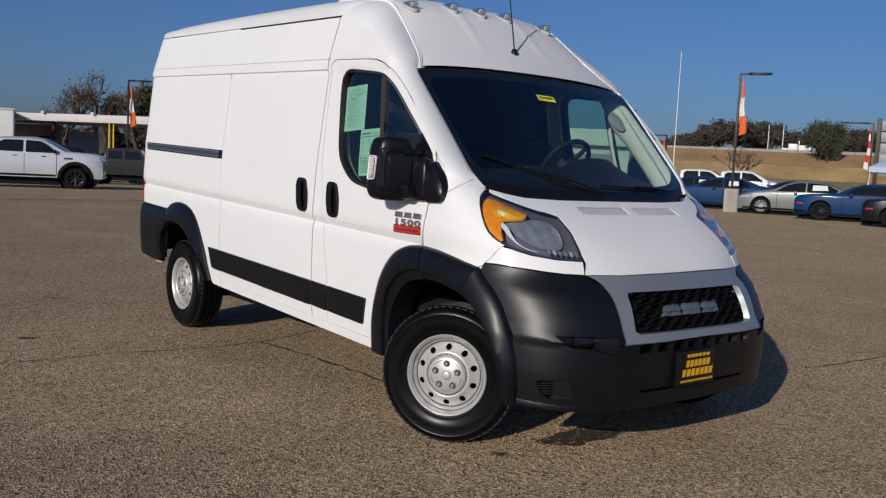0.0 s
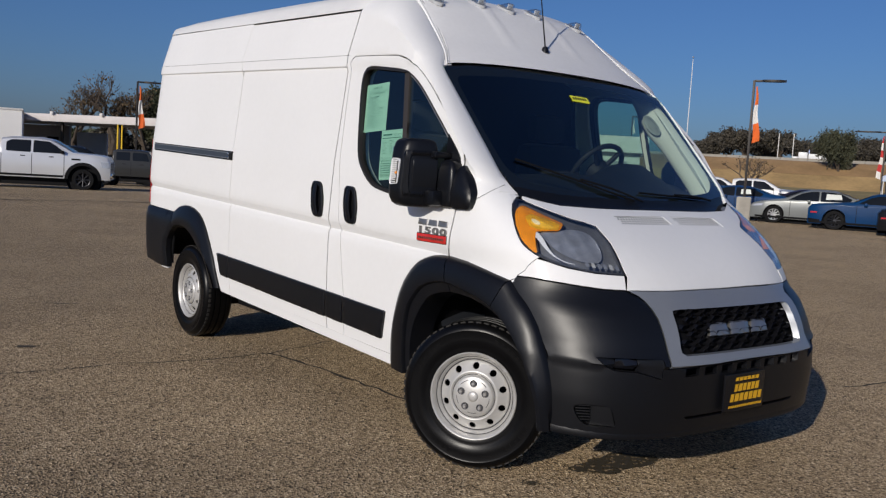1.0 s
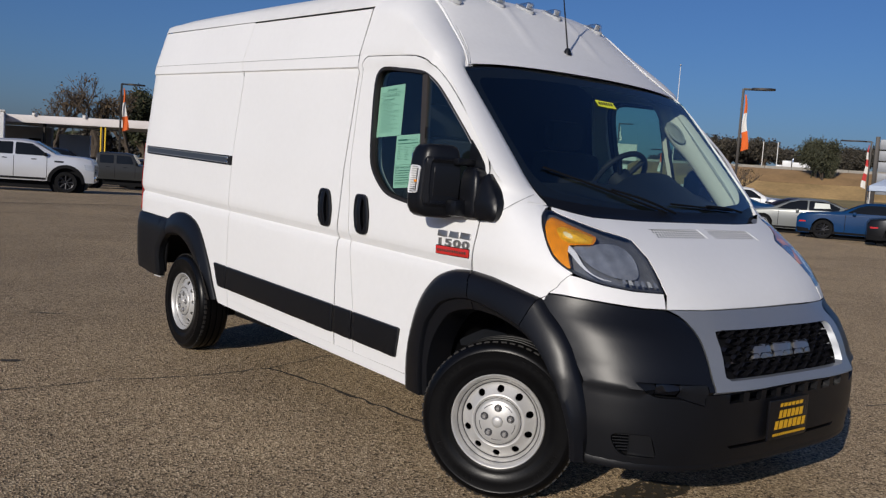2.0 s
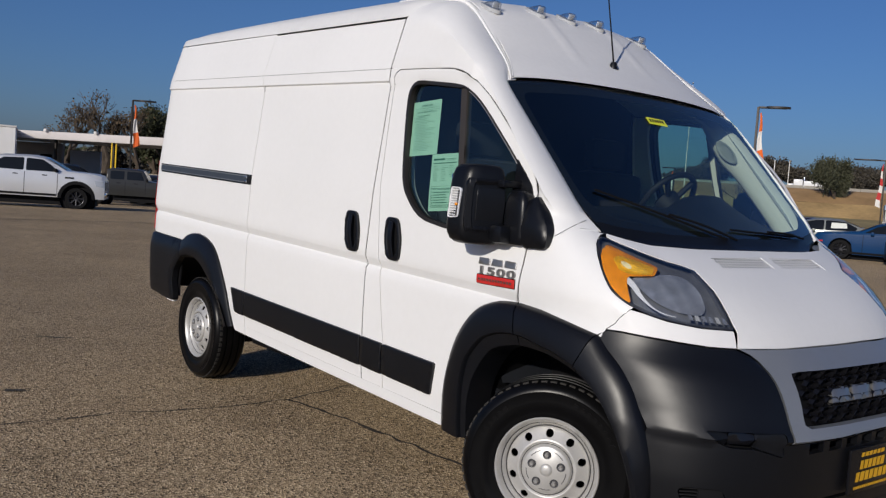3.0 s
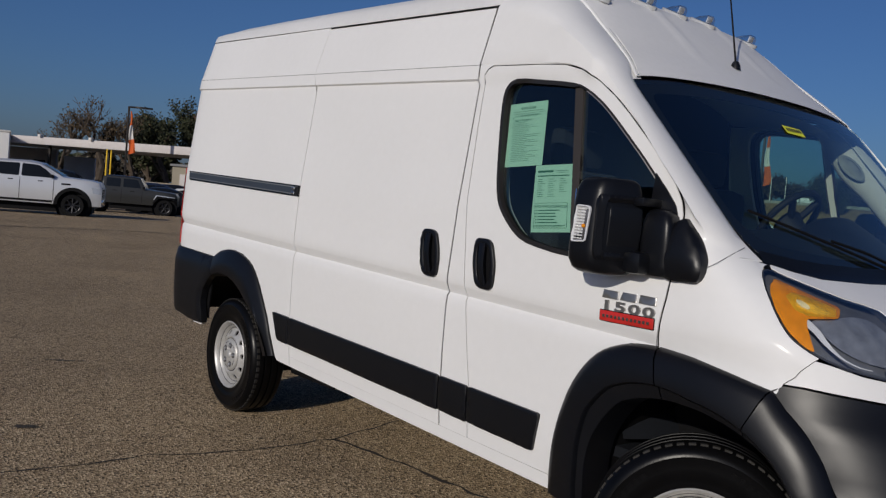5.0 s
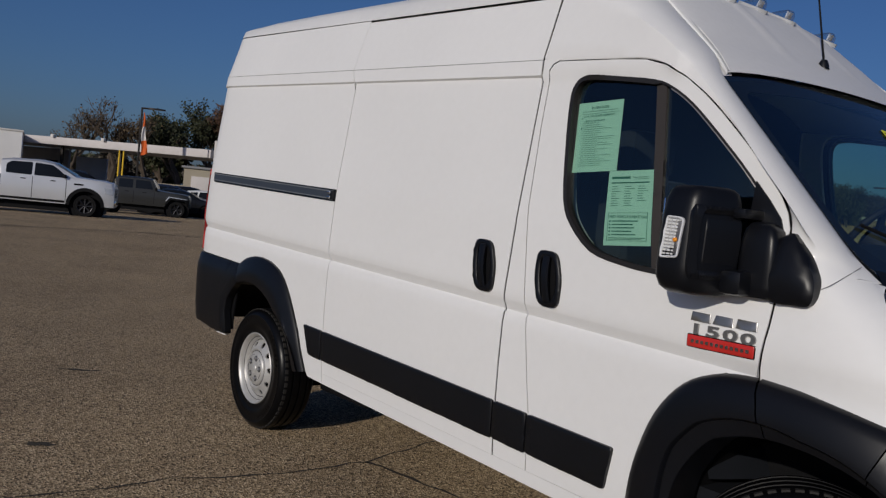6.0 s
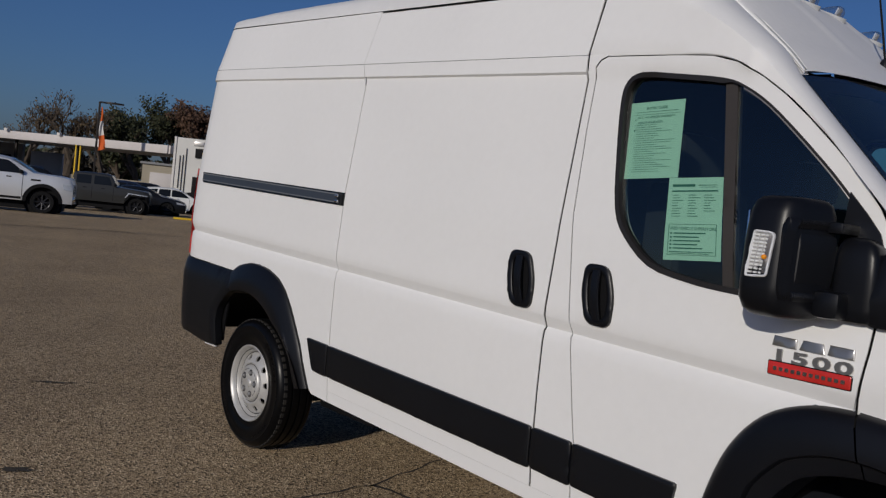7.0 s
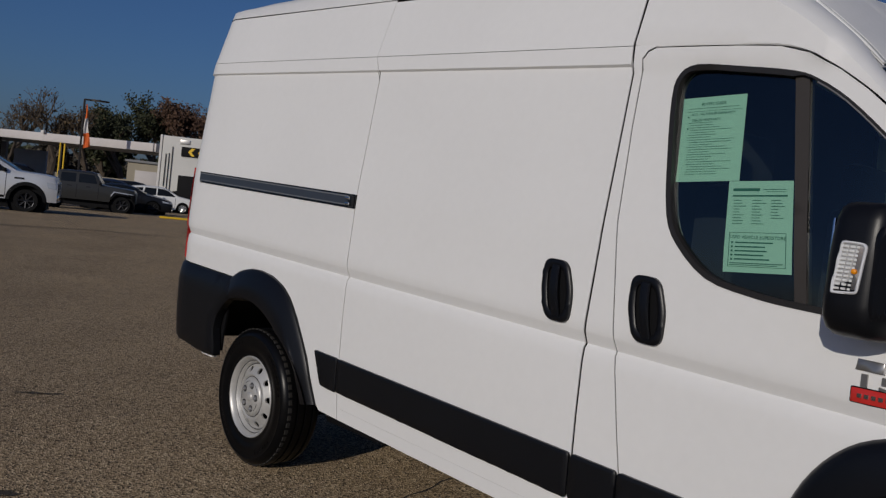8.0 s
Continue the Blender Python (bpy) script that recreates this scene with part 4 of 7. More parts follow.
for s in (-1, 1):
    # gutter rib between roof and flank
    rib = [(x, s * y, z - RAKE * x) for x, y, z in smooth_curve([(g[0], g[1] + 0.002, g[2] + 0.003) for g, c in stations[:8]], 4)]
    part("roof_gutter", tube(rib, 0.003, 8, ends=0.013), WHITE, roof)
    # grey tube paints the groove's shade, beside a white ridge
    for off, wide, mat in ((0.020, 0.003, LAMP_GREY), (0.032, 0.004, WHITE)):
        part("gutter_groove" if mat is LAMP_GREY else "gutter_ridge", tube([(x, y - s * off * min(1.0, 0.3 + k / 14), z + 0.004 + 0.12 * off) for k, (x, y, z) in enumerate(rib)], wide * 0.5, 6, ends=wide), mat, roof)
    # strip over the door and down the windscreen pillar
    D = [(-1.290, 1.972), (-1.20, 1.965), (-1.10, 1.9645), (-0.913, 1.961), (-0.78, 1.955), (-0.689, 1.933), (-0.64, 1.909), (-0.585, 1.878), (-0.495, 1.818), (-0.403, 1.741), (-0.313, 1.660), (-0.240, 1.588), (-0.192, 1.522), (-0.161, 1.447), (-0.158, 1.385), (-0.160, 1.33), (-0.166, 1.27), (-0.167, 1.212)]
    E2 = [(-1.290, 0.665, 2.362), (-1.20, 0.66, 2.347), (-1.10, 0.655, 2.330), (-0.97, 0.672, 2.252), (-0.84, 0.70, 2.150), (-0.73, 0.731, 2.067), (-0.63, 0.763, 1.989), (-0.545, 0.835, 1.910), (-0.45, 0.840, 1.811), (-0.35, 0.835, 1.705), (-0.24, 0.830, 1.588),
          (-0.15, 0.828, 1.493), (-0.07, 0.826, 1.408), (-0.02, 0.814, 1.355), (0.03, 0.798, 1.312), (0.033, 0.797, 1.3095), (0.036, 0.796, 1.307), (0.039, 0.795, 1.305)]
    rows = []
    for i, ((dx, dz), (ex, ey, ez)) in enumerate(zip(smooth_curve(D, 3), smooth_curve(E2, 3))):
        if s > 0:
            ey += lerp([(18, 0.0), (21, 0.015), (24, 0.040), (27, 0.048), (30, 0.057), (36, 0.064), (39, 0.062), (43, 0.042), (52, 0.038)], i)
        dz -= 0.0025 * max(0.0, min(1.0, (dz - 1.5) / 0.2))
        dy = side_width(s, dx, dz)
        zs = dz + (ez - dz) * 0.66
        ys = dy - 0.285 * (zs - dz) + lerp([(0, 0.0), (12, 0.012), (20, 0.0)], i)
        xs = dx + (ex - dx) * 0.6
        if s > 0:
            tuck = lerp([(18, 0.0), (23, 1.0), (36, 1.0), (42, 0.0)], i)
            ys, zs = ys - 0.006 * tuck, zs - 0.030 * tuck
        r = [(dx, s * (dy - 0.03), dz - RAKE * dx), (dx, s * (dy - 0.004), dz - RAKE * dx)]
        low = max(0.0, min(1.0, (1.50 - dz) / 0.10))
        for t in (0.03, 0.3, 0.6, 0.85, 1.0):
            x, y, z = dx + (xs - dx) * t, dy + (ys - dy) * t, dz + (zs - dz) * t
            r.append((x, y, z))
        for t in (0.15, 0.35, 0.6, 0.85, 1.0):
            b = (0.55 if s < 0 else 0.25) * (ys - ey) * t * (1 - t)
            x, y, z = xs + (ex - xs) * t, ys + (ey - ys) * t + 0.5 * b, zs + (ez - zs) * t
            r.append((x + 0.2 * b, y, z + 0.8 * b))
        # towards its foot the pillar runs out into the flank
        flat = [(dx + (ex - dx) * k / 10, dz + (ez - dz) * k / 10) for k in range(1, 11)]
        for k in range(10):
            x, y, z = r[2 + k]
            fx, fz = flat[k]
            fy = side_width(s, fx, fz) if k < 9 else ey
            x, y, z = x + (fx - x) * low, y + (fy - y) * low, z + (fz - z) * low
            r[2 + k] = (x, s * y, z - RAKE * x)
        r.append((ex - 0.01, s * (ey - 0.02), ez - RAKE * ex - 0.012))
        rows.append(r)
    pillar = part("windscreen_pillar", loft(rows), WHITE, van)
    # gusset under the roof corner, between gutter and pillar
    rows = []
    for k in range(7):
        p = Vector(roof_at(k * 0.2, -1))
        q = Vector((p.x, -lerp([(e[0], e[1]) for e in E2], p.x), lerp([(e[0], e[2]) for e in E2], p.x) - RAKE * p.x))
        rows.append([(x, s * -y, z) for x, y, z in ((p.x - 0.002, p.y + 0.03, p.z - 0.004), (p.x - 0.002, p.y + 0.004, p.z - 0.008), (q.x - 0.002, q.y - 0.002, q.z - 0.006), (q.x - 0.01, q.y - 0.02, q.z - 0.03))])
    part("roof_corner", loft(rows), WHITE, pillar)

# windscreen
ws = [(-0.845, 1.905), (-0.7, 1.922), (-0.45, 1.942), (-0.2, 1.952), (0, 1.954), (0.2, 1.952), (0.45, 1.942), (0.7, 1.922), (0.858, 1.904), (0.884, 1.65), (0.886, 1.42), (0.874, 1.365), (0.825, 1.322), (0.70, 1.288), (0.5, 1.268),
      (0.0, 1.258), (-0.5, 1.268), (-0.70, 1.288), (-0.785, 1.322), (-0.815, 1.365), (-0.829, 1.42), (-0.836, 1.65)]
screen = panel("windscreen", ws, windscreen_at, GLASS, van, inward=(-0.7, 0, -0.7), thick=0.001, ring=0, lip=0, step=0.09)
screen.visible_shadow = False
clear = [(-0.80, 1.865), (-0.45, 1.895), (0, 1.902), (0.45, 1.895), (0.815, 1.865), (0.852, 1.65), (0.84, 1.42), (0.72, 1.36), (0.4, 1.335), (0.0, 1.325), (-0.4, 1.335), (-0.70, 1.36), (-0.785, 1.42), (-0.80, 1.65)]
panel("windscreen_border", ws, lambda y, z: windscreen_at(y, z, -0.005), DARK, screen, holes=[soften(clear, 0.05, 4)], inward=(-0.7, 0, -0.7), thick=0.002, ring=0, lip=0, step=0.06)
# black rubber closing the joint between glass and roof
rows = []
for i in range(31):
    y = -0.84 + 1.695 * i / 30
    p = Vector(windscreen_at(y, 1.954 - 0.07 * (abs(y) / 0.86) ** 2.2, 0.001))
    rows.append([p + Vector((-0.006, 0, 0.0)), p + Vector((-0.030, 0, 0.016)), p + Vector((-0.10, 0, 0.030))])
part("header_seal", loft(rows), GLOSS_BLACK, screen)
# seam between pillar foot and fender
for s in (-1, 1):
    line = smooth_curve([Vector((-0.044, s * 0.984, 1.271)), Vector((-0.029, s * 0.975, 1.281)), Vector((-0.017, s * 0.965, 1.291)), Vector((-0.004, s * 0.915, 1.318)), Vector((-0.002, s * 0.845, 1.345))], 5)
    part("pillar_seam", tube(line, 0.0010, 5), LAMP_EDGE, van)
# cowl: black plastic between glass and hood
rows = []
for i in range(33):
    y = -0.80 + 1.6 * i / 32
    p = Vector(windscreen_at(y, 1.275 + 0.035 * (abs(y) / 0.8) ** 4, 0.004))
    k = max(0.1, 1 - (abs(y) / 0.72) ** 3)
    rows.append([p + Vector((-0.02, 0, 0.03)), p, p + Vector((0.03 * k, 0, -0.012)), p + Vector((0.09 * k, 0, -0.035 * k - 0.01)), p + Vector((0.10 * k, 0, -0.08))])
part("cowl", loft(rows), PLASTIC, van)


def wiper(pivot, tip, elbow):
    a, b, c = (Vector(windscreen_at(*q, 0.022)) for q in (pivot, elbow, tip))
    arm = part("wiper", tube(smooth_curve([a, a.lerp(b, 0.5) + Vector((0.006, 0, 0.008)), b], 4), 0.0055, 6), DARK, van)
    bm = bmesh.new()
    pts = [Vector(windscreen_at(tip[0] + (elbow[0] - tip[0]) * k * 1.5, tip[1] + (elbow[1] - tip[1]) * k * 1.5, 0.010)) for k in (0, 0.33, 0.66, 1.0, 1.3)]
    part("blade", tube(pts, 0.0055, 6, bm), DARK, arm)


wiper((-0.05, 1.285), (-0.72, 1.46), (-0.40, 1.375))
wiper((0.60, 1.30), (-0.02, 1.335), (0.26, 1.325))

# aerial and roof clearance lamps
base = Vector((-0.665, -0.015, 2.085 + RAKE * 0.665))
aerial = part("aerial", lathe([(0.0, 0.03), (0.012, 0.028), (0.02, 0.012), (0.024, -0.008)], 14, Matrix.Translation(base)), PLASTIC, van)
part("rod", tube([base + Vector((0, 0, 0.02)), base + Vector((-0.10, -0.004, 0.52))], 0.0045, 6, ends=0.0025), DARK, aerial)
for y in (-0.57, -0.265, -0.04, 0.18, 0.54):
    v = y / 0.668
    best = min((Vector(roof_at(k / 20, v)) for k in range(40, 130)), key=lambda p: abs(p.x + 1.0))
    seat_m = Matrix.Translation(best + Vector((0.01, 0, 0.002))) @ pose(0, 0, 0, 0, 24, 0)
    # wedge-shaped clear lens, tall in front, on a flat grey foot
    rows = [[seat_m @ Vector((x, q * w, z)) for q, z in ((-1, 0.0), (-0.85, h * 0.8), (-0.4, h), (0.4, h), (0.85, h * 0.8), (1, 0.0))] for x, w, h in ((-0.06, 0.016, 0.008), (-0.03, 0.026, 0.026), (0.01, 0.032, 0.042), (0.024, 0.032, 0.044), (0.032, 0.028, 0.034))]
    lamp = part("clearance_lamp", loft(rows, False, True), LENS, van, "clear roof clearance lamp")
    rows = [[seat_m @ Vector((0.040 * 1.9 * math.cos(2 * math.pi * k / 18) - 0.012, 0.038 * math.sin(2 * math.pi * k / 18), z)) for k in range(18)] for z in (-0.012, 0.005)]
    part("lamp_foot", loft(rows, True, True), LAMP_GREY, lamp)
    part("lamp_core", boxes([(0, 0, 0, 0.006, 0.04, 0.030)], 0.003), LAMP_WHITE, lamp).data.transform(seat_m @ Matrix.Translation((0.018, 0, 0.022)))

# mirrors
for s in (-1, 1):
    base_loop = [(-0.178, 1.395), (-0.142, 1.424), (-0.122, 1.405), (-0.085, 1.362), (-0.044, 1.292), (-0.040, 1.248), (-0.052, 1.217), (-0.182, 1.212)]
    mirror = panel("door_mirror", soften(base_loop, 0.02, 4), lambda x, z: (x, s * (side_width(s, x, z) + 0.016 + 0.034 * math.sin(math.pi * max(0, min(1, (z - 1.19) / 0.25)))), z - RAKE * x), FLARE,
                   front_door if s < 0 else far_door, inward=(0, -s, 0), thick=0.05, ring=0.012, lip=0.008, step=0.025, label="large black towing-style door mirror")
    sail = [(-0.284, 1.561), (-0.235, 1.508), (-0.192, 1.455), (-0.176, 1.412), (-0.166, 1.37), (-0.171, 1.30), (-0.174, 1.222), (-0.30, 1.231), (-0.302, 1.30), (-0.296, 1.42)]
    panel("mirror_sail", sail, flank(s), FLARE, mirror, inward=(0, -s, 0), out=0.006, thick=0.004, step=0.01)
    # housing: broad at its foot, the front swept back towards the outer corner
    plan = soften([(-0.275, 1.035), (-0.322, 1.150), (-0.352, 1.192), (-0.445, 1.194), (-0.468, 1.172), (-0.458, 1.048), (-0.442, 1.028), (-0.292, 1.026)], 0.028, 4)
    rows = []
    for z, k, wide in ((1.212, 0.56, 0.84), (1.217, 0.74, 0.92), (1.230, 0.89, 1.00), (1.258, 0.98, 1.06), (1.295, 1.0, 1.06), (1.34, 1.0, 1.02), (1.40, 1.0, 1.0), (1.455, 0.98, 0.97), (1.495, 0.95, 0.92), (1.522, 0.87, 0.88), (1.534, 0.74, 0.85), (1.538, 0.58, 0.82)):
        ring = []
        for px, py in plan:
            qx, qy = -0.37 + (px + 0.37) * k, 1.11 + (py - 1.11) * k
            if qy > 1.11:
                qy = 1.11 + (qy - 1.11) * wide
            ring.append((qx, s * qy, z))
        rows.append(ring)
    housing = part("mirror_housing", loft(rows, True, True), FLARE, mirror)
    part("mirror_glass", boxes([(-0.463, s * 1.108, 1.375, 0.006, 0.125, 0.24)], 0.003), CHROME, mirror)

    def face(u, z, out=0.0):
        """The swept front of the housing: u from its inner edge to the outer corner."""
        return (-0.277 - 0.050 * u - 0.035 * max(0.0, u - 0.94) + 0.93 * out, s * (1.035 + 0.122 * u + 0.37 * out), z)
    rim_loop = soften([(-0.06, 1.482), (1.16, 1.482), (1.24, 1.46), (1.26, 1.29), (1.20, 1.262), (-0.06, 1.262), (-0.06, 1.286), (1.02, 1.288), (1.06, 1.32), (1.05, 1.43), (1.01, 1.456), (-0.06, 1.458)], 0.02, 3)
    panel("mirror_frame", rim_loop, lambda u, z: face(u, z, 0.010), FLARE, mirror, inward=(-0.93, -s * 0.37, 0), thick=0.016, ring=0.01, lip=0.006, step=0.04)
    cover = soften([(0.0, 1.442), (0.92, 1.442), (0.95, 1.305), (0.02, 1.305)], 0.03, 3)
    panel("mirror_cover", cover, lambda u, z: face(u, z, 0.004), PLASTIC, mirror, inward=(-0.93, -s * 0.37, 0), thick=0.006, ring=0.02, lip=0.003, step=0.06)
    part("mirror_arm", boxes([(-0.268, s * 1.012, 1.466, 0.044, 0.125, 0.030), (-0.258, s * 0.962, 1.454, 0.05, 0.026, 0.050)], 0.009), FLARE, mirror)
    part("mirror_arm", boxes([(-0.262, s * 1.02, 1.262, 0.075, 0.15, 0.075)], 0.02), FLARE, mirror)
    joint = []
    for z, k in ((1.225, 0.86), (1.235, 0.97), (1.26, 1.0), (1.34, 1.0), (1.395, 0.95), (1.425, 0.82), (1.442, 0.60), (1.448, 0.35)):
        joint.append([(-0.222 + 0.062 * k * q + (1 - k) * -0.02, s * (0.985 + 0.055 * k * w), z) for q, w in soften([(-1, -1), (1, -1), (1, 1), (-1, 1)], 0.5, 4)])
    part("mirror_joint", loft(joint, True, True), FLARE, mirror)
    lens_y = 1.203
    rim2 = soften([(-0.440, 1.314), (-0.376, 1.318), (-0.366, 1.432), (-0.376, 1.440), (-0.426, 1.442)], 0.010, 3)
    side_lamp = panel("mirror_indicator", rim2, lambda x, z: (x, s * (lens_y - 0.25 * max(0, x + 0.385)), z), LAMP_WHITE, mirror, holes=[inset(rim2, 0.006)],
                      inward=(0, -s, 0), thick=0.02, ring=0.003, lip=0.003, step=0.02, label="clear ribbed repeater lens")
    panel("repeater_lens", inset(rim2, 0.005), lambda x, z: (x, s * (lens_y - 0.008 - 0.25 * max(0, x + 0.385)), z), RIBBED, side_lamp, inward=(0, -s, 0), thick=0.01, step=0.03)
    bm = bmesh.new()
    for i in range(11):
        for x0, wide in ((-0.4215, 0.018), (-0.4045, 0.014), (-0.3915, 0.010)):
            x = x0 + 0.0011 * (i - 5)
            boxes([(x, s * (lens_y - 0.006), 1.328 + 0.0100 * i, wide - 0.003, 0.006, 0.0058)], 0.002, bm)
    tagged(part("ribbing", bm, LENS_RIB, side_lamp), kind="stuff")
    panel("repeater_reflector", [(-0.392, 1.328), (-0.382, 1.328), (-0.374, 1.428), (-0.386, 1.428)], lambda x, z: (x, s * (lens_y - 0.005 - 0.25 * max(0, x + 0.385)), z), CHROME, side_lamp, inward=(0, -s, 0), thick=0.003, step=0.02)
    part("amber_bulb", lathe([(0.0, 0.004), (0.004, 0.003), (0.0065, 0.001), (0.007, -0.004)], 14, pose(-0.388, s * (lens_y - 0.001), 1.371, 90 if s < 0 else -90, 0, 0)), AMBER, side_lamp)
    if s > 0:
        # the far mirror sits further back on its door
        for ob in [mirror] + list(mirror.children_recursive):
            ob.data.transform(Matrix.Translation((-0.13, -0.02, 0)))

# badge on the door: three plain blocks for the maker, the model number, a red bar
badge = panel("badge_bar", soften([(-0.434, 1.066), (-0.199, 1.075), (-0.199, 1.039), (-0.434, 1.030)], 0.004, 2), flank(-1), RED, front_door, out=0.006, thick=0.006, ring=0.003, lip=0.002, step=0.05, label="red badge bar")
panel("badge_rim", soften([(-0.437, 1.069), (-0.196, 1.078), (-0.196, 1.036), (-0.437, 1.027)], 0.005, 2), flank(-1), GLOSS_BLACK, badge, out=0.003, thick=0.004, ring=0.003, lip=0.002, step=0.05)
bm = bmesh.new()
for i in range(12):
    x = -0.416 + 0.0175 * (i + 0.3)
    y = -half_width(x, 1.05) - 0.0085
    boxes([(x, y, 1.053 + 0.04 * (x + 0.315) - RAKE * x, 0.011, 0.002, 0.010)], 0.0, bm)
part("badge_print", bm, CHROME, badge)
for i, x0 in enumerate((-0.395, -0.315, -0.235)):
    z0 = 1.1140 + 0.035 * (x0 + 0.315)
    loop = [(x0 - 0.028 - (0 if i == 1 else 0.005), z0 + 0.028), (x0 + 0.028 + (0 if i == 1 else 0.005), z0 + 0.0285), (x0 + 0.036, z0 + 0.001), (x0 - 0.036, z0)]
    panel("badge_block", loop, flank(-1), DARK_CHROME, badge, out=0.006, thick=0.006, ring=0.003, lip=0.002, step=0.03)
for i, digit in enumerate("1500"):
    x = -0.404 + 0.0610 * i
    z = 1.0720 + 0.030 * (x + 0.405)
    letters("badge_digit", digit, 0.0460, pose(x, -half_width(x, z) - 0.005, z - RAKE * x, 90, -0.6, 0), DARK_CHROME, badge, 0.003, 2.25, 0.0012)


# papers inside the door glass
def paper(corners, rules, heads, parent):
    (tl, tr, br, bl) = [Vector(c) for c in corners]

    def at(u, v, d=0.0):
        p = (tl.lerp(tr, u)).lerp(bl.lerp(br, u), v)
        zv = p.y + RAKE * p.x
        return Vector((p.x, -(half_width(p.x, zv) - 0.021 + d), p.y))
    bm = loft([[at(u / 4, v / 4) for u in range(5)] for v in range(5)])
    sheet = part("window_paper", bm, PAPER, parent, "pale green printed form taped inside the glass")
    bm = bmesh.new()
    for u0, u1, v, h in rules:
        q = [bm.verts.new(at(u, w, 0.0015)) for u, w in ((u0, v), (u1, v), (u1, v + h), (u0, v + h))]
        bm.faces.new(q)
    part("printed_line", bm, INK, sheet)
    for text, u, v, size in heads:
        p = at(u, v, 0.0018)
        d = (tr - tl)
        letters("print_heading", text, size, Matrix.Translation(p) @ pose(0, 0, 0, 90, -math.degrees(math.atan2(d.y, d.x)), 0), INK, sheet)


rng = random.Random(4)
form = [(0.1, 0.9, 0.13, 0.004), (0.08, 0.95, 0.165, 0.003), (0.1, 0.12, 0.22, 0.02), (0.1, 0.12, 0.36, 0.02)]
for i in range(22):
    v = 0.30 + 0.029 * i
    form.append((0.1 + 0.06 * rng.random(), 0.45 + 0.45 * rng.random(), v, 0.004))
paper([(-1.086, 1.834), (-0.874, 1.846), (-0.850, 1.588), (-1.062, 1.574)], form, [("BUYERS GUIDE", 0.5, 0.10, 0.0125), ("AS IS - NO DEALER WARRANTY", 0.5, 0.215, 0.0105), ("DEALER WARRANTY", 0.40, 0.285, 0.0105)], front_door)
form = [(0.08, 0.92, 0.155, 0.016), (0.08, 0.5, 0.08, 0.030), (0.55, 0.9, 0.09, 0.006), (0.6, 0.9, 0.115, 0.004)]
for c in range(3):
    for i in range(9):
        if not (c == 2 and i > 6):
            form.append((0.1 + 0.29 * c, 0.2 + 0.29 * c + 0.12 * rng.random(), 0.21 + 0.032 * i, 0.006))
form += [(0.07, 0.92, 0.565, 0.004), (0.07, 0.92, 0.935, 0.004), (0.07, 0.08, 0.565, 0.374), (0.91, 0.92, 0.565, 0.374)]
for i in range(5):
    form += [(0.11, 0.14, 0.665 + 0.045 * i, 0.022), (0.17, 0.55 + 0.3 * rng.random(), 0.668 + 0.045 * i, 0.014)]
form += [(0.1, 0.88, 0.895, 0.008), (0.1, 0.8, 0.915, 0.006)]
paper([(-0.881, 1.585), (-0.686, 1.596), (-0.645, 1.338), (-0.852, 1.322)], form, [("USED VEHICLE SUPERSTORE", 0.5, 0.635, 0.0135)], front_door)
tagq = [windscreen_at(-0.10 + 0.135 * u, 1.828 - 0.032 * v - 0.004 * u, 0.004) for u, v in ((0, 0), (1, 0), (1, 1), (0, 1))]
bm = bmesh.new()
bm.faces.new([bm.verts.new(q) for q in tagq])
stock = part("windscreen_sticker", bm, TAG, van, "yellow stock sticker")
bm = bmesh.new()
for i in range(6):
    u0 = 0.1 + 0.135 * i
    bm.faces.new([bm.verts.new(windscreen_at(-0.10 + 0.135 * u, 1.828 - 0.032 * v, 0.006)) for u, v in ((u0, 0.3), (u0 + 0.09, 0.3), (u0 + 0.09, 0.72), (u0, 0.72))])
part("printed_line", bm, GLOSS_BLACK, stock)


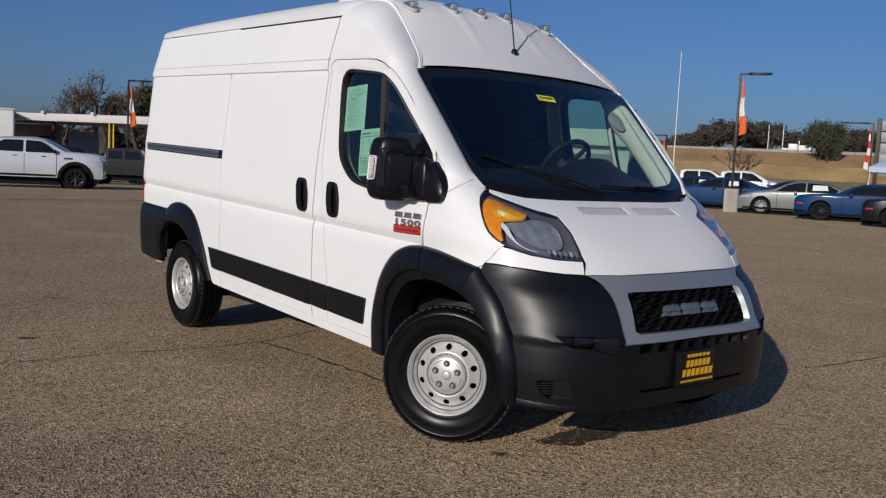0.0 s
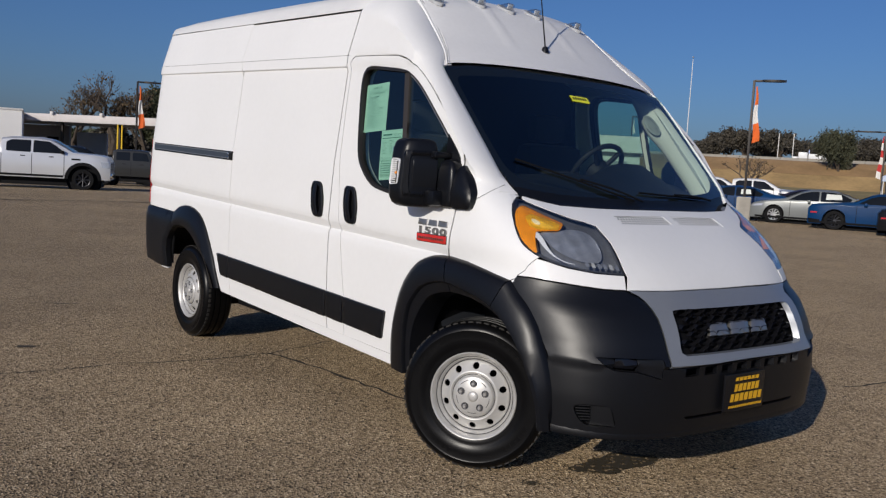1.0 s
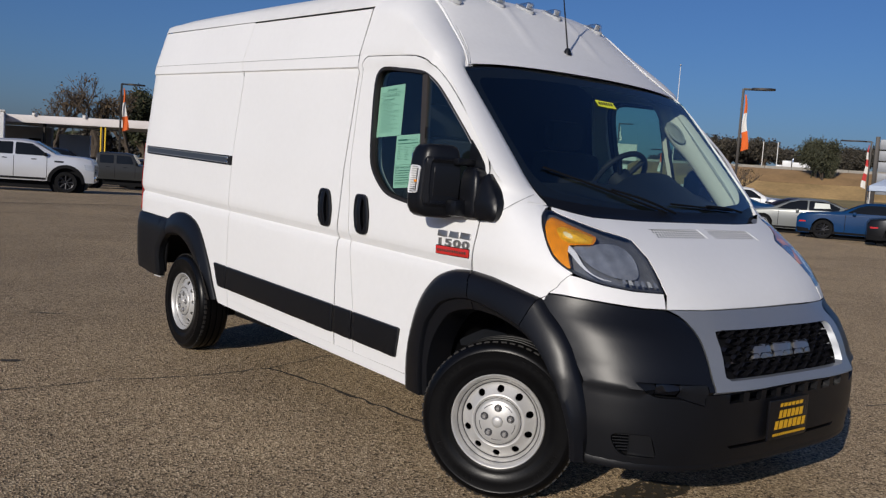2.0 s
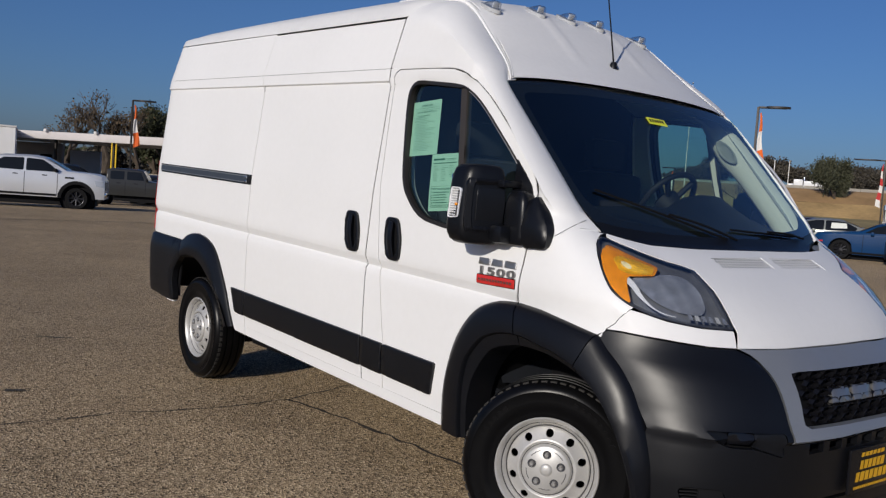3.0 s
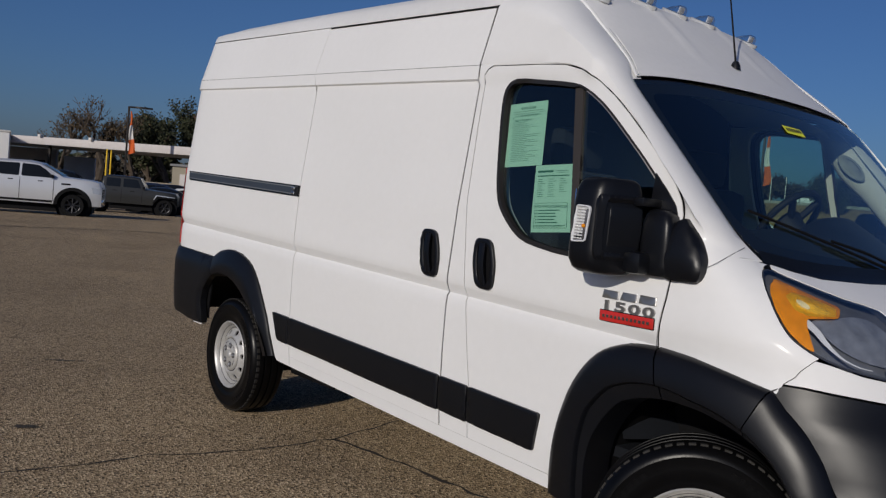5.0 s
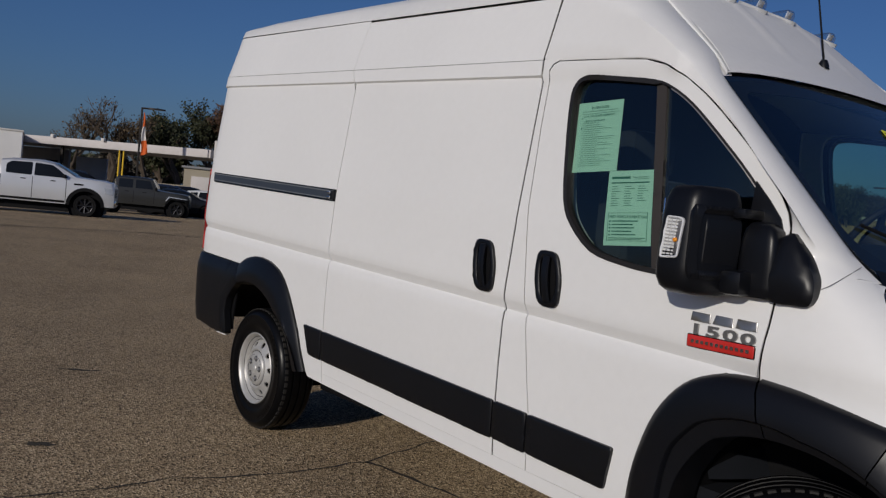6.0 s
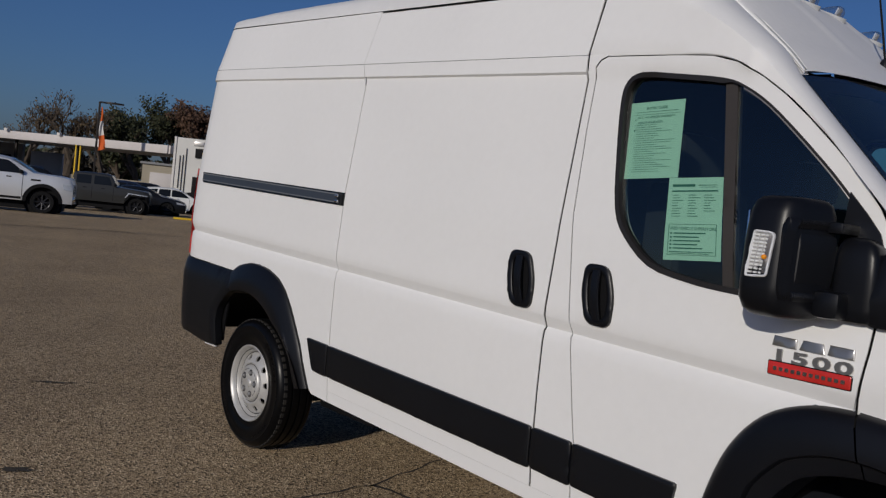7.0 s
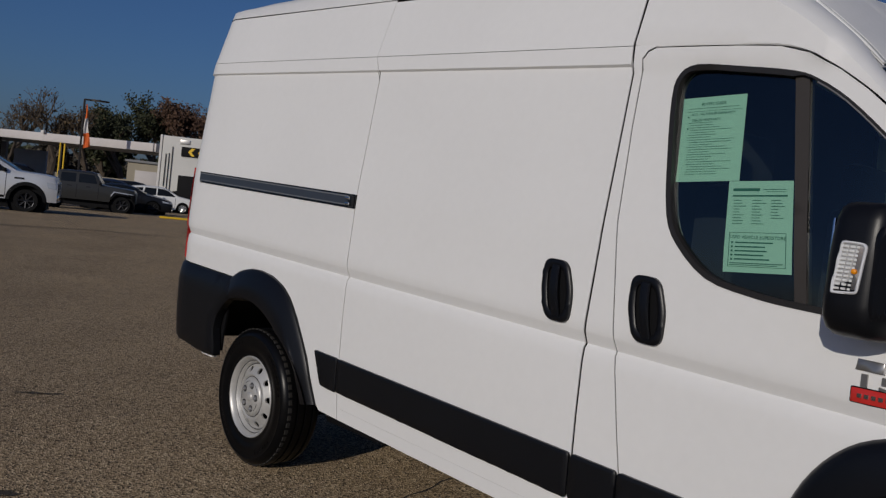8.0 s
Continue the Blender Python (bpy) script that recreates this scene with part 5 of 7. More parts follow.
# wheels
def wheel(m):
    hub = new("wheel")
    hub.empty_display_size = 0.1
    hub.parent = van
    R = 0.352
    turn = pose(0, 0, 0, 90, 0, 0)      # lathe axis z to -y (outwards)
    prof = [(0.188, -0.19), (0.222, -0.205), (0.27, -0.222), (0.315, -0.215), (0.336, -0.20), (R - 0.003, -0.185)]
    for g in (-0.155, -0.11, -0.065):
        prof += [(R, g - 0.016), (R, g - 0.006), (R - 0.010, g - 0.004), (R - 0.010, g + 0.004), (R, g + 0.006)]
    prof += [(R, -0.035), (R - 0.004, -0.025), (0.343, -0.012), (0.330, 0.004), (0.318, 0.010), (0.312, 0.0115), (0.305, 0.009), (0.275, 0.012), (0.245, 0.008), (0.238, 0.004), (0.225, 0.003), (0.212, 0.002), (0.203, -0.002), (0.194, -0.010), (0.188, -0.020)]
    tyre = part("tyre", lathe(prof, 64, turn), RUBBER, hub, "worn black road tyre", 30)
    bm = bmesh.new()
    for i in range(58):
        a = 2 * math.pi * i / 58
        turned = Matrix.Rotation(a, 4, "Y")
        bmesh.ops.create_cube(bm, size=1, matrix=turned @ Matrix.Translation((0, 0.031, R - 0.0064)) @ Matrix.Diagonal((0.024, 0.030, 0.010, 1)))
    part("tread", bm, TREAD, tyre)
    # raised sidewall marks: plain bars where the writing stands
    bm = bmesh.new()
    for start, n, pitch in ((0.35, 8, 0.105), (2.0, 6, 0.10), (3.5, 8, 0.105), (5.1, 6, 0.10)):
        for i in range(n):
            a = start + pitch * i
            bmesh.ops.create_cube(bm, size=1, matrix=Matrix.Rotation(a, 4, "Y") @ Matrix.Translation((0, -0.0108, 0.283)) @ Matrix.Diagonal((0.017 - 0.004 * (i % 3 == 1), 0.003, 0.020, 1)))
    tagged(part("sidewall_relief", bm, RUBBER, tyre), kind="stuff")
    # pressed steel disc with hand holes
    rim_prof = [(0.0, 0.004), (0.097, 0.003), (0.104, -0.002), (0.1085, -0.011), (0.114, -0.012), (0.119, -0.006), (0.125, -0.005), (0.131, -0.009), (0.174, -0.034), (0.179, -0.038), (0.1825, -0.048), (0.186, -0.036),
                (0.198, -0.022), (0.2005, -0.028), (0.204, -0.012), (0.211, -0.004), (0.216, 0.004), (0.222, 0.006), (0.226, 0.003), (0.227, -0.004)]
    holes = [circle(0.1535 * math.cos(2 * math.pi * (i + 0.5) / 10), 0.1535 * math.sin(2 * math.pi * (i + 0.5) / 10), 0.0172, 14) for i in range(10)]
    v, tris = fill(circle(0, 0, 0.174, 88), holes + [circle(0, 0, 0.131, 66)], 0.0125)
    bm = bmesh.new()
    bv = [bm.verts.new((p.x, -lerp(rim_prof, p.length), p.y)) for p in v]
    for t in tris:
        bm.faces.new([bv[i] for i in t])
    for h in holes:
        lo = resample(h, 0.0125)
        for a, b in zip(lo, lo[1:] + lo[:1]):
            q = [bm.verts.new((p[0], -lerp(rim_prof, math.hypot(*p)) + d, p[1])) for p, d in ((a, 0), (b, 0), (b, 0.009), (a, 0.009))]
            bm.faces.new(q)
    lathe([q for q in rim_prof if q[0] <= 0.1311], 66, turn, bm)
    lathe([q for q in rim_prof if q[0] >= 0.1739], 88, turn, bm)
    bmesh.ops.remove_doubles(bm, verts=bm.verts, dist=2e-4)
    bmesh.ops.recalc_face_normals(bm, faces=bm.faces)
    rim = part("rim", bm, STEEL, hub, "silver painted steel rim", 50)
    # near-black rings painted over the grooves for their shade
    for r0, h0 in ((0.1825, -0.0415), (0.2010, -0.0235), (0.1110, -0.0115)):
        part("rim_groove", lathe([(r0 - 0.0022, h0), (r0, h0 + 0.0035), (r0 + 0.0022, h0)], 66, turn), LAMP_EDGE, hub)
    part("rim_back", lathe([(0.0, -0.10), (0.19, -0.10), (0.205, -0.07)], 32, turn), DARK, hub)
    part("hub_cap", lathe([(0.0, 0.012), (0.014, 0.011), (0.024, 0.008), (0.028, 0.003), (0.030, -0.008)], 24, turn), STEEL, hub, "grey centre cap")
    # dark discs and arcs give pockets and pressings their shade as colour
    for i in range(5):
        a = 2 * math.pi * (i + 0.25) / 5
        spot = pose(0.066 * math.cos(a), -0.0125, 0.066 * math.sin(a)) @ turn
        part("bolt_pocket", lathe([(0.0, -0.0085), (0.0165, -0.0085), (0.019, -0.0078), (0.0195, -0.0125)], 16, spot), LAMP_EDGE, hub)
        part("wheel_bolt", lathe([(0.0, 0.004), (0.007, 0.004), (0.0105, 0.0), (0.0120, -0.012)], 6, spot), BOLT, hub)
        arc = [(0.086 * math.cos(a + q), -0.0035, 0.086 * math.sin(a + q)) for q in (0.34, 0.48, 0.62, 0.76, 0.90)]
        part("hub_groove", tube(arc, 0.0016, 5), LAMP_EDGE, hub)
    # the disc fills the tyre's seat
    for piece in hub.children:
        if piece is not tyre:
            piece.data.transform(Matrix.Diagonal((0.925, 1.0, 0.925, 1.0)))
    hub.matrix_local = m
    return hub


first = wheel(pose(0.005, -0.965, 0.352, 0, 0, 35))
for m in (pose(0.0, 0.965, 0.352, 0, 0, 180 + 35), pose(-3.454, -0.965, 0.352, 0, 14, 0), pose(-3.454, 0.965, 0.352, 0, 0, 180)):
    copy_thing(first, m)

# rear bumper, tail lamps, rear wall, belly
for s in (-1, 1):
    loop = [(-4.39, 0.822), (-3.662, 0.822), (-3.622, 0.728), (-3.70, 0.675), (-3.775, 0.60), (-3.80, 0.52), (-3.79, 0.44), (-3.79, 0.372), (-4.0, 0.366), (-4.28, 0.39), (-4.37, 0.43)]
    panel("rear_bumper_side", soften(loop, 0.02, 3), lambda x, z: (x, s * (side_width(s, min(x, -4.1) if x < -4.1 else x, z) + 0.035 * min(1, (0.83 - z) * 6 + 0.4)), z - RAKE * x), PLASTIC, van, inward=(0, -s, 0), thick=0.05, ring=0.015, lip=0.01, step=0.05)
    panel("tail_lamp", [(-4.398, 1.36), (-4.325, 1.36), (-4.305, 0.84), (-4.392, 0.84)], lambda x, z: (x, s * (side_width(s, x, z) + 0.010), z - RAKE * x), REDLENS, van, inward=(0, -s, 0), thick=0.02, ring=0.006, step=0.04)
wall = [[(x, y, z - RAKE * x) for y in [k * (half_width(-4.395, z) - 0.012) for k in (-1, -0.6, 0, 0.6, 1)]] for x, z in ((-4.36, 0.45), (-4.39, 0.85), (-4.40, 1.5), (-4.40, 2.0), (-4.40, 2.2))]
part("rear_door", loft(wall), WHITE, van)
part("rear_bracket", boxes([(-3.92, -0.975, 0.492, 0.13, 0.03, 0.03)], 0.006), WHITE, van)
part("rear_bumper", boxes([(-4.36, 0, 0.74, 0.10, 1.66, 0.36)], 0.04), PLASTIC, van)
part("underbody", boxes([(-1.75, 0, 0.40, 4.6, 1.10, 0.16), (-2.1, 0, 0.50, 1.3, 1.75, 0.06), (-3.454, 0, 0.30, 0.14, 1.5, 0.12), (-2.9, -0.25, 0.36, 0.5, 0.9, 0.16), (0.1, 0, 0.36, 0.9, 1.0, 0.22)], 0.02), DARK, van)

# cab inside
part("bulkhead", boxes([(-1.27, 0, 1.32, 0.02, 1.70, 1.75)], 0.0), DASH, van)
rows = []
for i in range(25):
    y = -0.84 + 1.68 * i / 24
    hump = 0.095 * math.exp(-((y - 0.42) / 0.25) ** 4) + 0.02 * math.exp(-((y + 0.1) / 0.2) ** 2)
    r = []
    for x, z in ((0.16, 1.22), (0.06, 1.265), (-0.08, 1.335), (-0.22, 1.385 + 0.5 * hump), (-0.32, 1.40 + hump), (-0.38, 1.39 + hump), (-0.43, 1.27), (-0.42, 0.9), (-0.30, 0.6)):
        r.append((x - 0.12 * (abs(y) / 0.84) ** 3, y, z))
    rows.append(r)
part("dashboard", loft(rows), DASH, van, "dark grey dashboard")
c = Vector((-0.59, 0.405, 1.445))
tilt = Matrix.Translation(c) @ pose(0, 0, 0, 0, -55, 0)
bm = tube([tilt @ Vector((0.185 * math.cos(a), 0.185 * math.sin(a), 0)) for a in [2 * math.pi * i / 28 for i in range(29)]], 0.016, 8)
for a in (0.0, 2.5, -2.5):
    tube([tilt @ Vector((0, 0, -0.02)), tilt @ Vector((0.178 * math.cos(a + math.pi), 0.178 * math.sin(a + math.pi), 0))], 0.016, 6, bm)
steer = part("steering_wheel", bm, DASH, van, "dark four-spoke steering wheel")
part("steering_hub", lathe([(0.0, 0.024), (0.06, 0.020), (0.080, 0.0), (0.06, -0.05), (0.045, -0.16)], 20, tilt), DASH, steer)
for y in (-0.48, 0.48):
    seat = part("seat_back", boxes([(-1.08, y, 1.25, 0.16, 0.48, 0.70)], 0.06), CLOTH, van, "dark cloth cab seat")
    part("headrest", boxes([(-1.12, y, 1.70, 0.10, 0.28, 0.18)], 0.045), CLOTH, seat)
    part("cushion", boxes([(-0.80, y, 0.86, 0.55, 0.50, 0.18)], 0.06), CLOTH, seat)
part("cab_floor", boxes([(-0.75, 0, 0.55, 1.1, 1.7, 0.04)], 0), DASH, van)
# pale lining: roof, far pillar and door top
rows = [[(x, y * 0.90, z - 0.02 - 0.12 * y ** 4 - RAKE * x) for y in [k / 8 for k in range(-8, 9)]] for x, z in ((-0.60, 1.945), (-0.78, 2.03), (-1.0, 2.06), (-1.26, 2.07))]
part("headliner", loft(rows), TRIM, van, "pale grey cab lining")
for s in (-1, 1):
    rows = []
    for (dx, dz), (ex, ey, ez) in zip(smooth_curve(D[3:], 3), smooth_curve(E2[3:], 3)):
        dy = side_width(s, dx, dz) - 0.05
        rows.append([(dx + (ex - dx) * t - 0.02, s * (dy + (ey - 0.045 - dy) * t), dz + (ez - dz) * t - 0.03 - RAKE * dx) for t in (0.25, 0.4, 0.6, 0.8, 1.0)])
    part("pillar_trim", loft(rows), TRIM, van)
    loop = [(-1.22, 0.60), (-1.24, 1.92), (-0.75, 1.92), (-0.48, 1.80), (-0.16, 1.46), (-0.10, 1.36), (-0.2, 1.0), (-0.6, 0.60)]
    panel("door_trim", loop, lambda x, z: (x, s * (side_width(s, x, z) - 0.055), z - RAKE * x), TRIM, front_door if s < 0 else far_door, holes=[inset(HOLE, -0.01)], inward=(0, s, 0), thick=-0.02, ring=0.01, lip=0, step=0.08)
    if s < 0:
        continue
    # broad padded lining of the windscreen pillar, with a grab handle
    low = smooth_curve([(-0.74, 1.92), (-0.66, 1.80), (-0.58, 1.69), (-0.47, 1.60), (-0.37, 1.50), (-0.25, 1.37), (-0.17, 1.28)], 3)
    high = smooth_curve([(-0.57, 1.925), (-0.49, 1.845), (-0.42, 1.775), (-0.34, 1.69), (-0.24, 1.585), (-0.09, 1.43), (-0.03, 1.345)], 3)
    rows = []
    for (lx, lz), (hx, hz) in zip(low, high):
        rows.append([(lx + (hx - lx) * t, s * (0.878 - d), lz + (hz - lz) * t) for t, d in ((0.0, 0.0), (0.03, 0.045), (0.15, 0.07), (0.4, 0.085), (0.7, 0.075), (0.93, 0.05), (1.0, 0.03))])
    lining = part("pillar_lining", loft(rows), TRIM, van, "pale padded pillar lining")
    grip = Matrix.Translation((-0.50, s * 0.772, 1.745)) @ pose(0, 0, 0, 0, 40, 0) @ pose(0, 0, 0, 90, 0, 0) @ Matrix.Diagonal((1.3, 0.52, 1, 1))
    part("grab_handle", lathe([(0.0, -0.004), (0.045, -0.003), (0.056, 0.004), (0.064, 0.004), (0.070, -0.002), (0.0, -0.006)], 20, grip), material("grey_green_recess", (0.22, 0.24, 0.23), 0.8, 0, 0.08), lining)

# ---- ground, slope and freeway ----
EYE_A, EYE_B = (3.42, -3.73), (0.83, -3.37)


def spot(az, d, eye=EYE_A):
    return eye[0] + d * math.cos(radians(az)), eye[1] + d * math.sin(radians(az))


def ground_z(x, y):
    """The yard falls gently away to the west and levels out again."""
    side = math.degrees(math.atan2(y - EYE_B[1], EYE_B[0] - x))
    fade = max(0.0, min(1.0, (38 - abs(side)) / 9))
    return -0.02 * max(0.0, min(40.0, -x - 22.7)) * fade * fade * (3 - 2 * fade)


lines = [-900, -650, -450, -320, -240, -190, -155, -130] + [4.0 * k for k in range(-29, 30)] + [130, 155, 190, 240, 320, 450, 650, 900]
ground = tagged(part("ground", loft([[(x, y, ground_z(x, y)) for y in lines] for x in lines]), ASPHALT, None), "worn brown-grey asphalt car park with fine aggregate", "asphalt", kind="structure")

DRY = material("dry_grass", (0.265, 0.176, 0.078), 0.95, 0, 0.3, 0.25, 2.5, 0.5)
GREEN_STRIP = material("rough_green_verge", (0.115, 0.092, 0.042), 0.95, 0, 0.35, 0.3, 2.5, 0.5)
EARTH = material("bare_brown_earth", (0.200, 0.124, 0.058), 0.95, 0, 0.25, 0.3, 2.5, 0.4)
CONCRETE = material("pale_concrete", (0.40, 0.37, 0.32), 0.85, 0, 0.12, 2, 40, 0.2)
AX, AY = math.cos(radians(121)), math.sin(radians(121))


def bank(d, s, z):
    return (EYE_A[0] + d * AX + s * AY, EYE_A[1] + d * AY - s * AX, z)


def strip(name, profile, mat, label, category, s0=-24, s1=130, rough=0.0):
    rows = []
    for i in range(60):
        s = s0 + (s1 - s0) * i / 59
        rows.append([bank(d, s, z + rough * (noise.noise(Vector((s * 0.09, d * 0.2, 3))))) for d, z in profile])
    ob = part(name, loft(rows), mat, None)
    return tagged(ob, label, category, kind="structure")


strip("verge", [(56, -0.05), (62, 0.35), (75, 0.9), (88, 1.4), (95, 1.72)], GREEN_STRIP, "rough green verge at the foot of the slope", "grass", rough=0.12)
strip("slope", [(95, 1.72), (97, 2.35), (99.5, 3.15)], DRY, "dry golden grass slope below the freeway", "slope", rough=0.25)
strip("slope_crest", [(99.5, 3.15), (101.5, 3.8), (104, 4.45), (107, 4.74), (110, 4.83), (150, 4.9), (420, 4.9)], EARTH, "bare brown earth along the top of the slope", "earth", rough=0.1)
wall_bm = bmesh.new()
for i in range(51):
    s = -24 + 3.0 * i
    p = bank(111, s, 4.98)
    made = bmesh.ops.create_cube(wall_bm, size=1, matrix=Matrix.Translation(p) @ Matrix.Rotation(radians(31), 4, "Z") @ Matrix.Diagonal((2.94, 0.3, 0.38, 1)))
tagged(part("freeway_barrier", wall_bm, CONCRETE, None), "pale concrete barrier in short lengths along the freeway", "barrier", kind="structure")

CRACK_AND_SHADOW = material("dark_crack_filler_and_shadow", (0.020, 0.016, 0.013), 0.95, 0, 0.3, 8, 60, 0.3)


def crack(pts, w, seed):
    r = random.Random(seed)
    line = resample([Vector(p) for p in pts], 0.12, False)
    bm = bmesh.new()
    rows = []
    for i, p in enumerate(line):
        a, b = Vector(line[max(i - 1, 0)]), Vector(line[min(i + 1, len(line) - 1)])
        n = Vector((-(b - a).y, (b - a).x)).normalized()
        off, half = r.uniform(-0.018, 0.018), w * r.uniform(0.25, 0.8)
        c = Vector(p[:2]) + n * off
        rows.append([bm.verts.new((*(c + n * half), 0.003)), bm.verts.new((*(c - n * half), 0.003))])
    for (a, b), (c, d) in zip(rows, rows[1:]):
        bm.faces.new((a, b, d, c))
    tagged(part("asphalt_crack", bm, CRACK_AND_SHADOW, None), "thin dark line in the asphalt, for cracks and a painted shadow", "crack", "cracks in the asphalt", "structure")


crack([(-2.63, -0.675), (-2.2, -0.597), (-1.75, -0.555), (-1.35, -0.52), (-1.0, -0.49), (-0.6, -0.46)], 0.024, 1)
crack([(-2.63, -0.675), (-2.60, -1.2), (-2.70, -1.74), (-2.67, -2.1), (-2.72, -2.6), (-2.8, -3.2)], 0.013, 2)
crack([(-2.63, -0.675), (-2.75, -0.35), (-2.83, -0.05)], 0.012, 3)
# a post's long shadow, painted here as a broad dark strip
crack([(-21.2, 0.5), (-21.4, 2.2), (-21.7, 4.7), (-21.2, 6.5)], 0.12, 4)
crack([(-0.06, 2.6), (-0.01, 3.0), (0.03, 3.7), (0.1, 4.5)], 0.016, 6)
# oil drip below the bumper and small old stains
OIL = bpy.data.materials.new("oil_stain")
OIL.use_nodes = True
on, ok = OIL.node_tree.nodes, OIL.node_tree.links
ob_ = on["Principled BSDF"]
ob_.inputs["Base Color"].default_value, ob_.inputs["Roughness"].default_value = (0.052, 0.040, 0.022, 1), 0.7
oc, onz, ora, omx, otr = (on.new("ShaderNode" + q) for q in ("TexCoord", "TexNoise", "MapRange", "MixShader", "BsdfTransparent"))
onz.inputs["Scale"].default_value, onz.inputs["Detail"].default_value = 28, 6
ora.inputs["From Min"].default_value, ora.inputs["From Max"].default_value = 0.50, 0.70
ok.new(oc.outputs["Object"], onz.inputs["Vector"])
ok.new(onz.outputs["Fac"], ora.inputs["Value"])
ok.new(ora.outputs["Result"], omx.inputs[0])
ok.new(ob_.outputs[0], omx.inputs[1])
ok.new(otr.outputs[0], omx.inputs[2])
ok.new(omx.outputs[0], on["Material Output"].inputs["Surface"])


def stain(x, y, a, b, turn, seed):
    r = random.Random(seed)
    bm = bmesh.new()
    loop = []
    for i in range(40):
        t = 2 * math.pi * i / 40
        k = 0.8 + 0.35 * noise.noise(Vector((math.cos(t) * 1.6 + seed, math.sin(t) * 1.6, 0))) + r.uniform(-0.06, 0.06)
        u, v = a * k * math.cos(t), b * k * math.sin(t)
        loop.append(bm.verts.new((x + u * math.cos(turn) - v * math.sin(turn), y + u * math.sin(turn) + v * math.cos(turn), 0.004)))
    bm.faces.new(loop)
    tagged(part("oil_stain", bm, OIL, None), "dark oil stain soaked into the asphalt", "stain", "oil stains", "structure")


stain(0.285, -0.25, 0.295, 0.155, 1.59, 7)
stain(0.29, -0.83, 0.05, 0.03, 1.05, 8)
stain(-3.44, -2.13, 0.09, 0.05, 0.9, 12)
stain(-5.17, -1.45, 0.16, 0.035, 1.1, 13)

# ---- parked vehicles ----
def paint(name, color, metal=0.3):
    return material(name, color, 0.28, metal, 0.04, 1.5, 200, 0, 0.2, 0.25)


TYRE_FAR = material("far_tyre_rubber", (0.006, 0.006, 0.0065), 0.7, 0, 0.15, spec=0.15)
ALLOY = material("grey_alloy", (0.62, 0.62, 0.62), 0.3, 0.5, 0.08)
DARK_ALLOY = material("dark_alloy", (0.04, 0.04, 0.045), 0.35, 0.7, 0.1)
LAMP_GLASS = material("car_lamp_glass", (0.55, 0.56, 0.58), 0.1, 0.3, 0.1)
CARD = material("white_price_card", (0.7, 0.72, 0.66), 0.7, 0, 0.03)


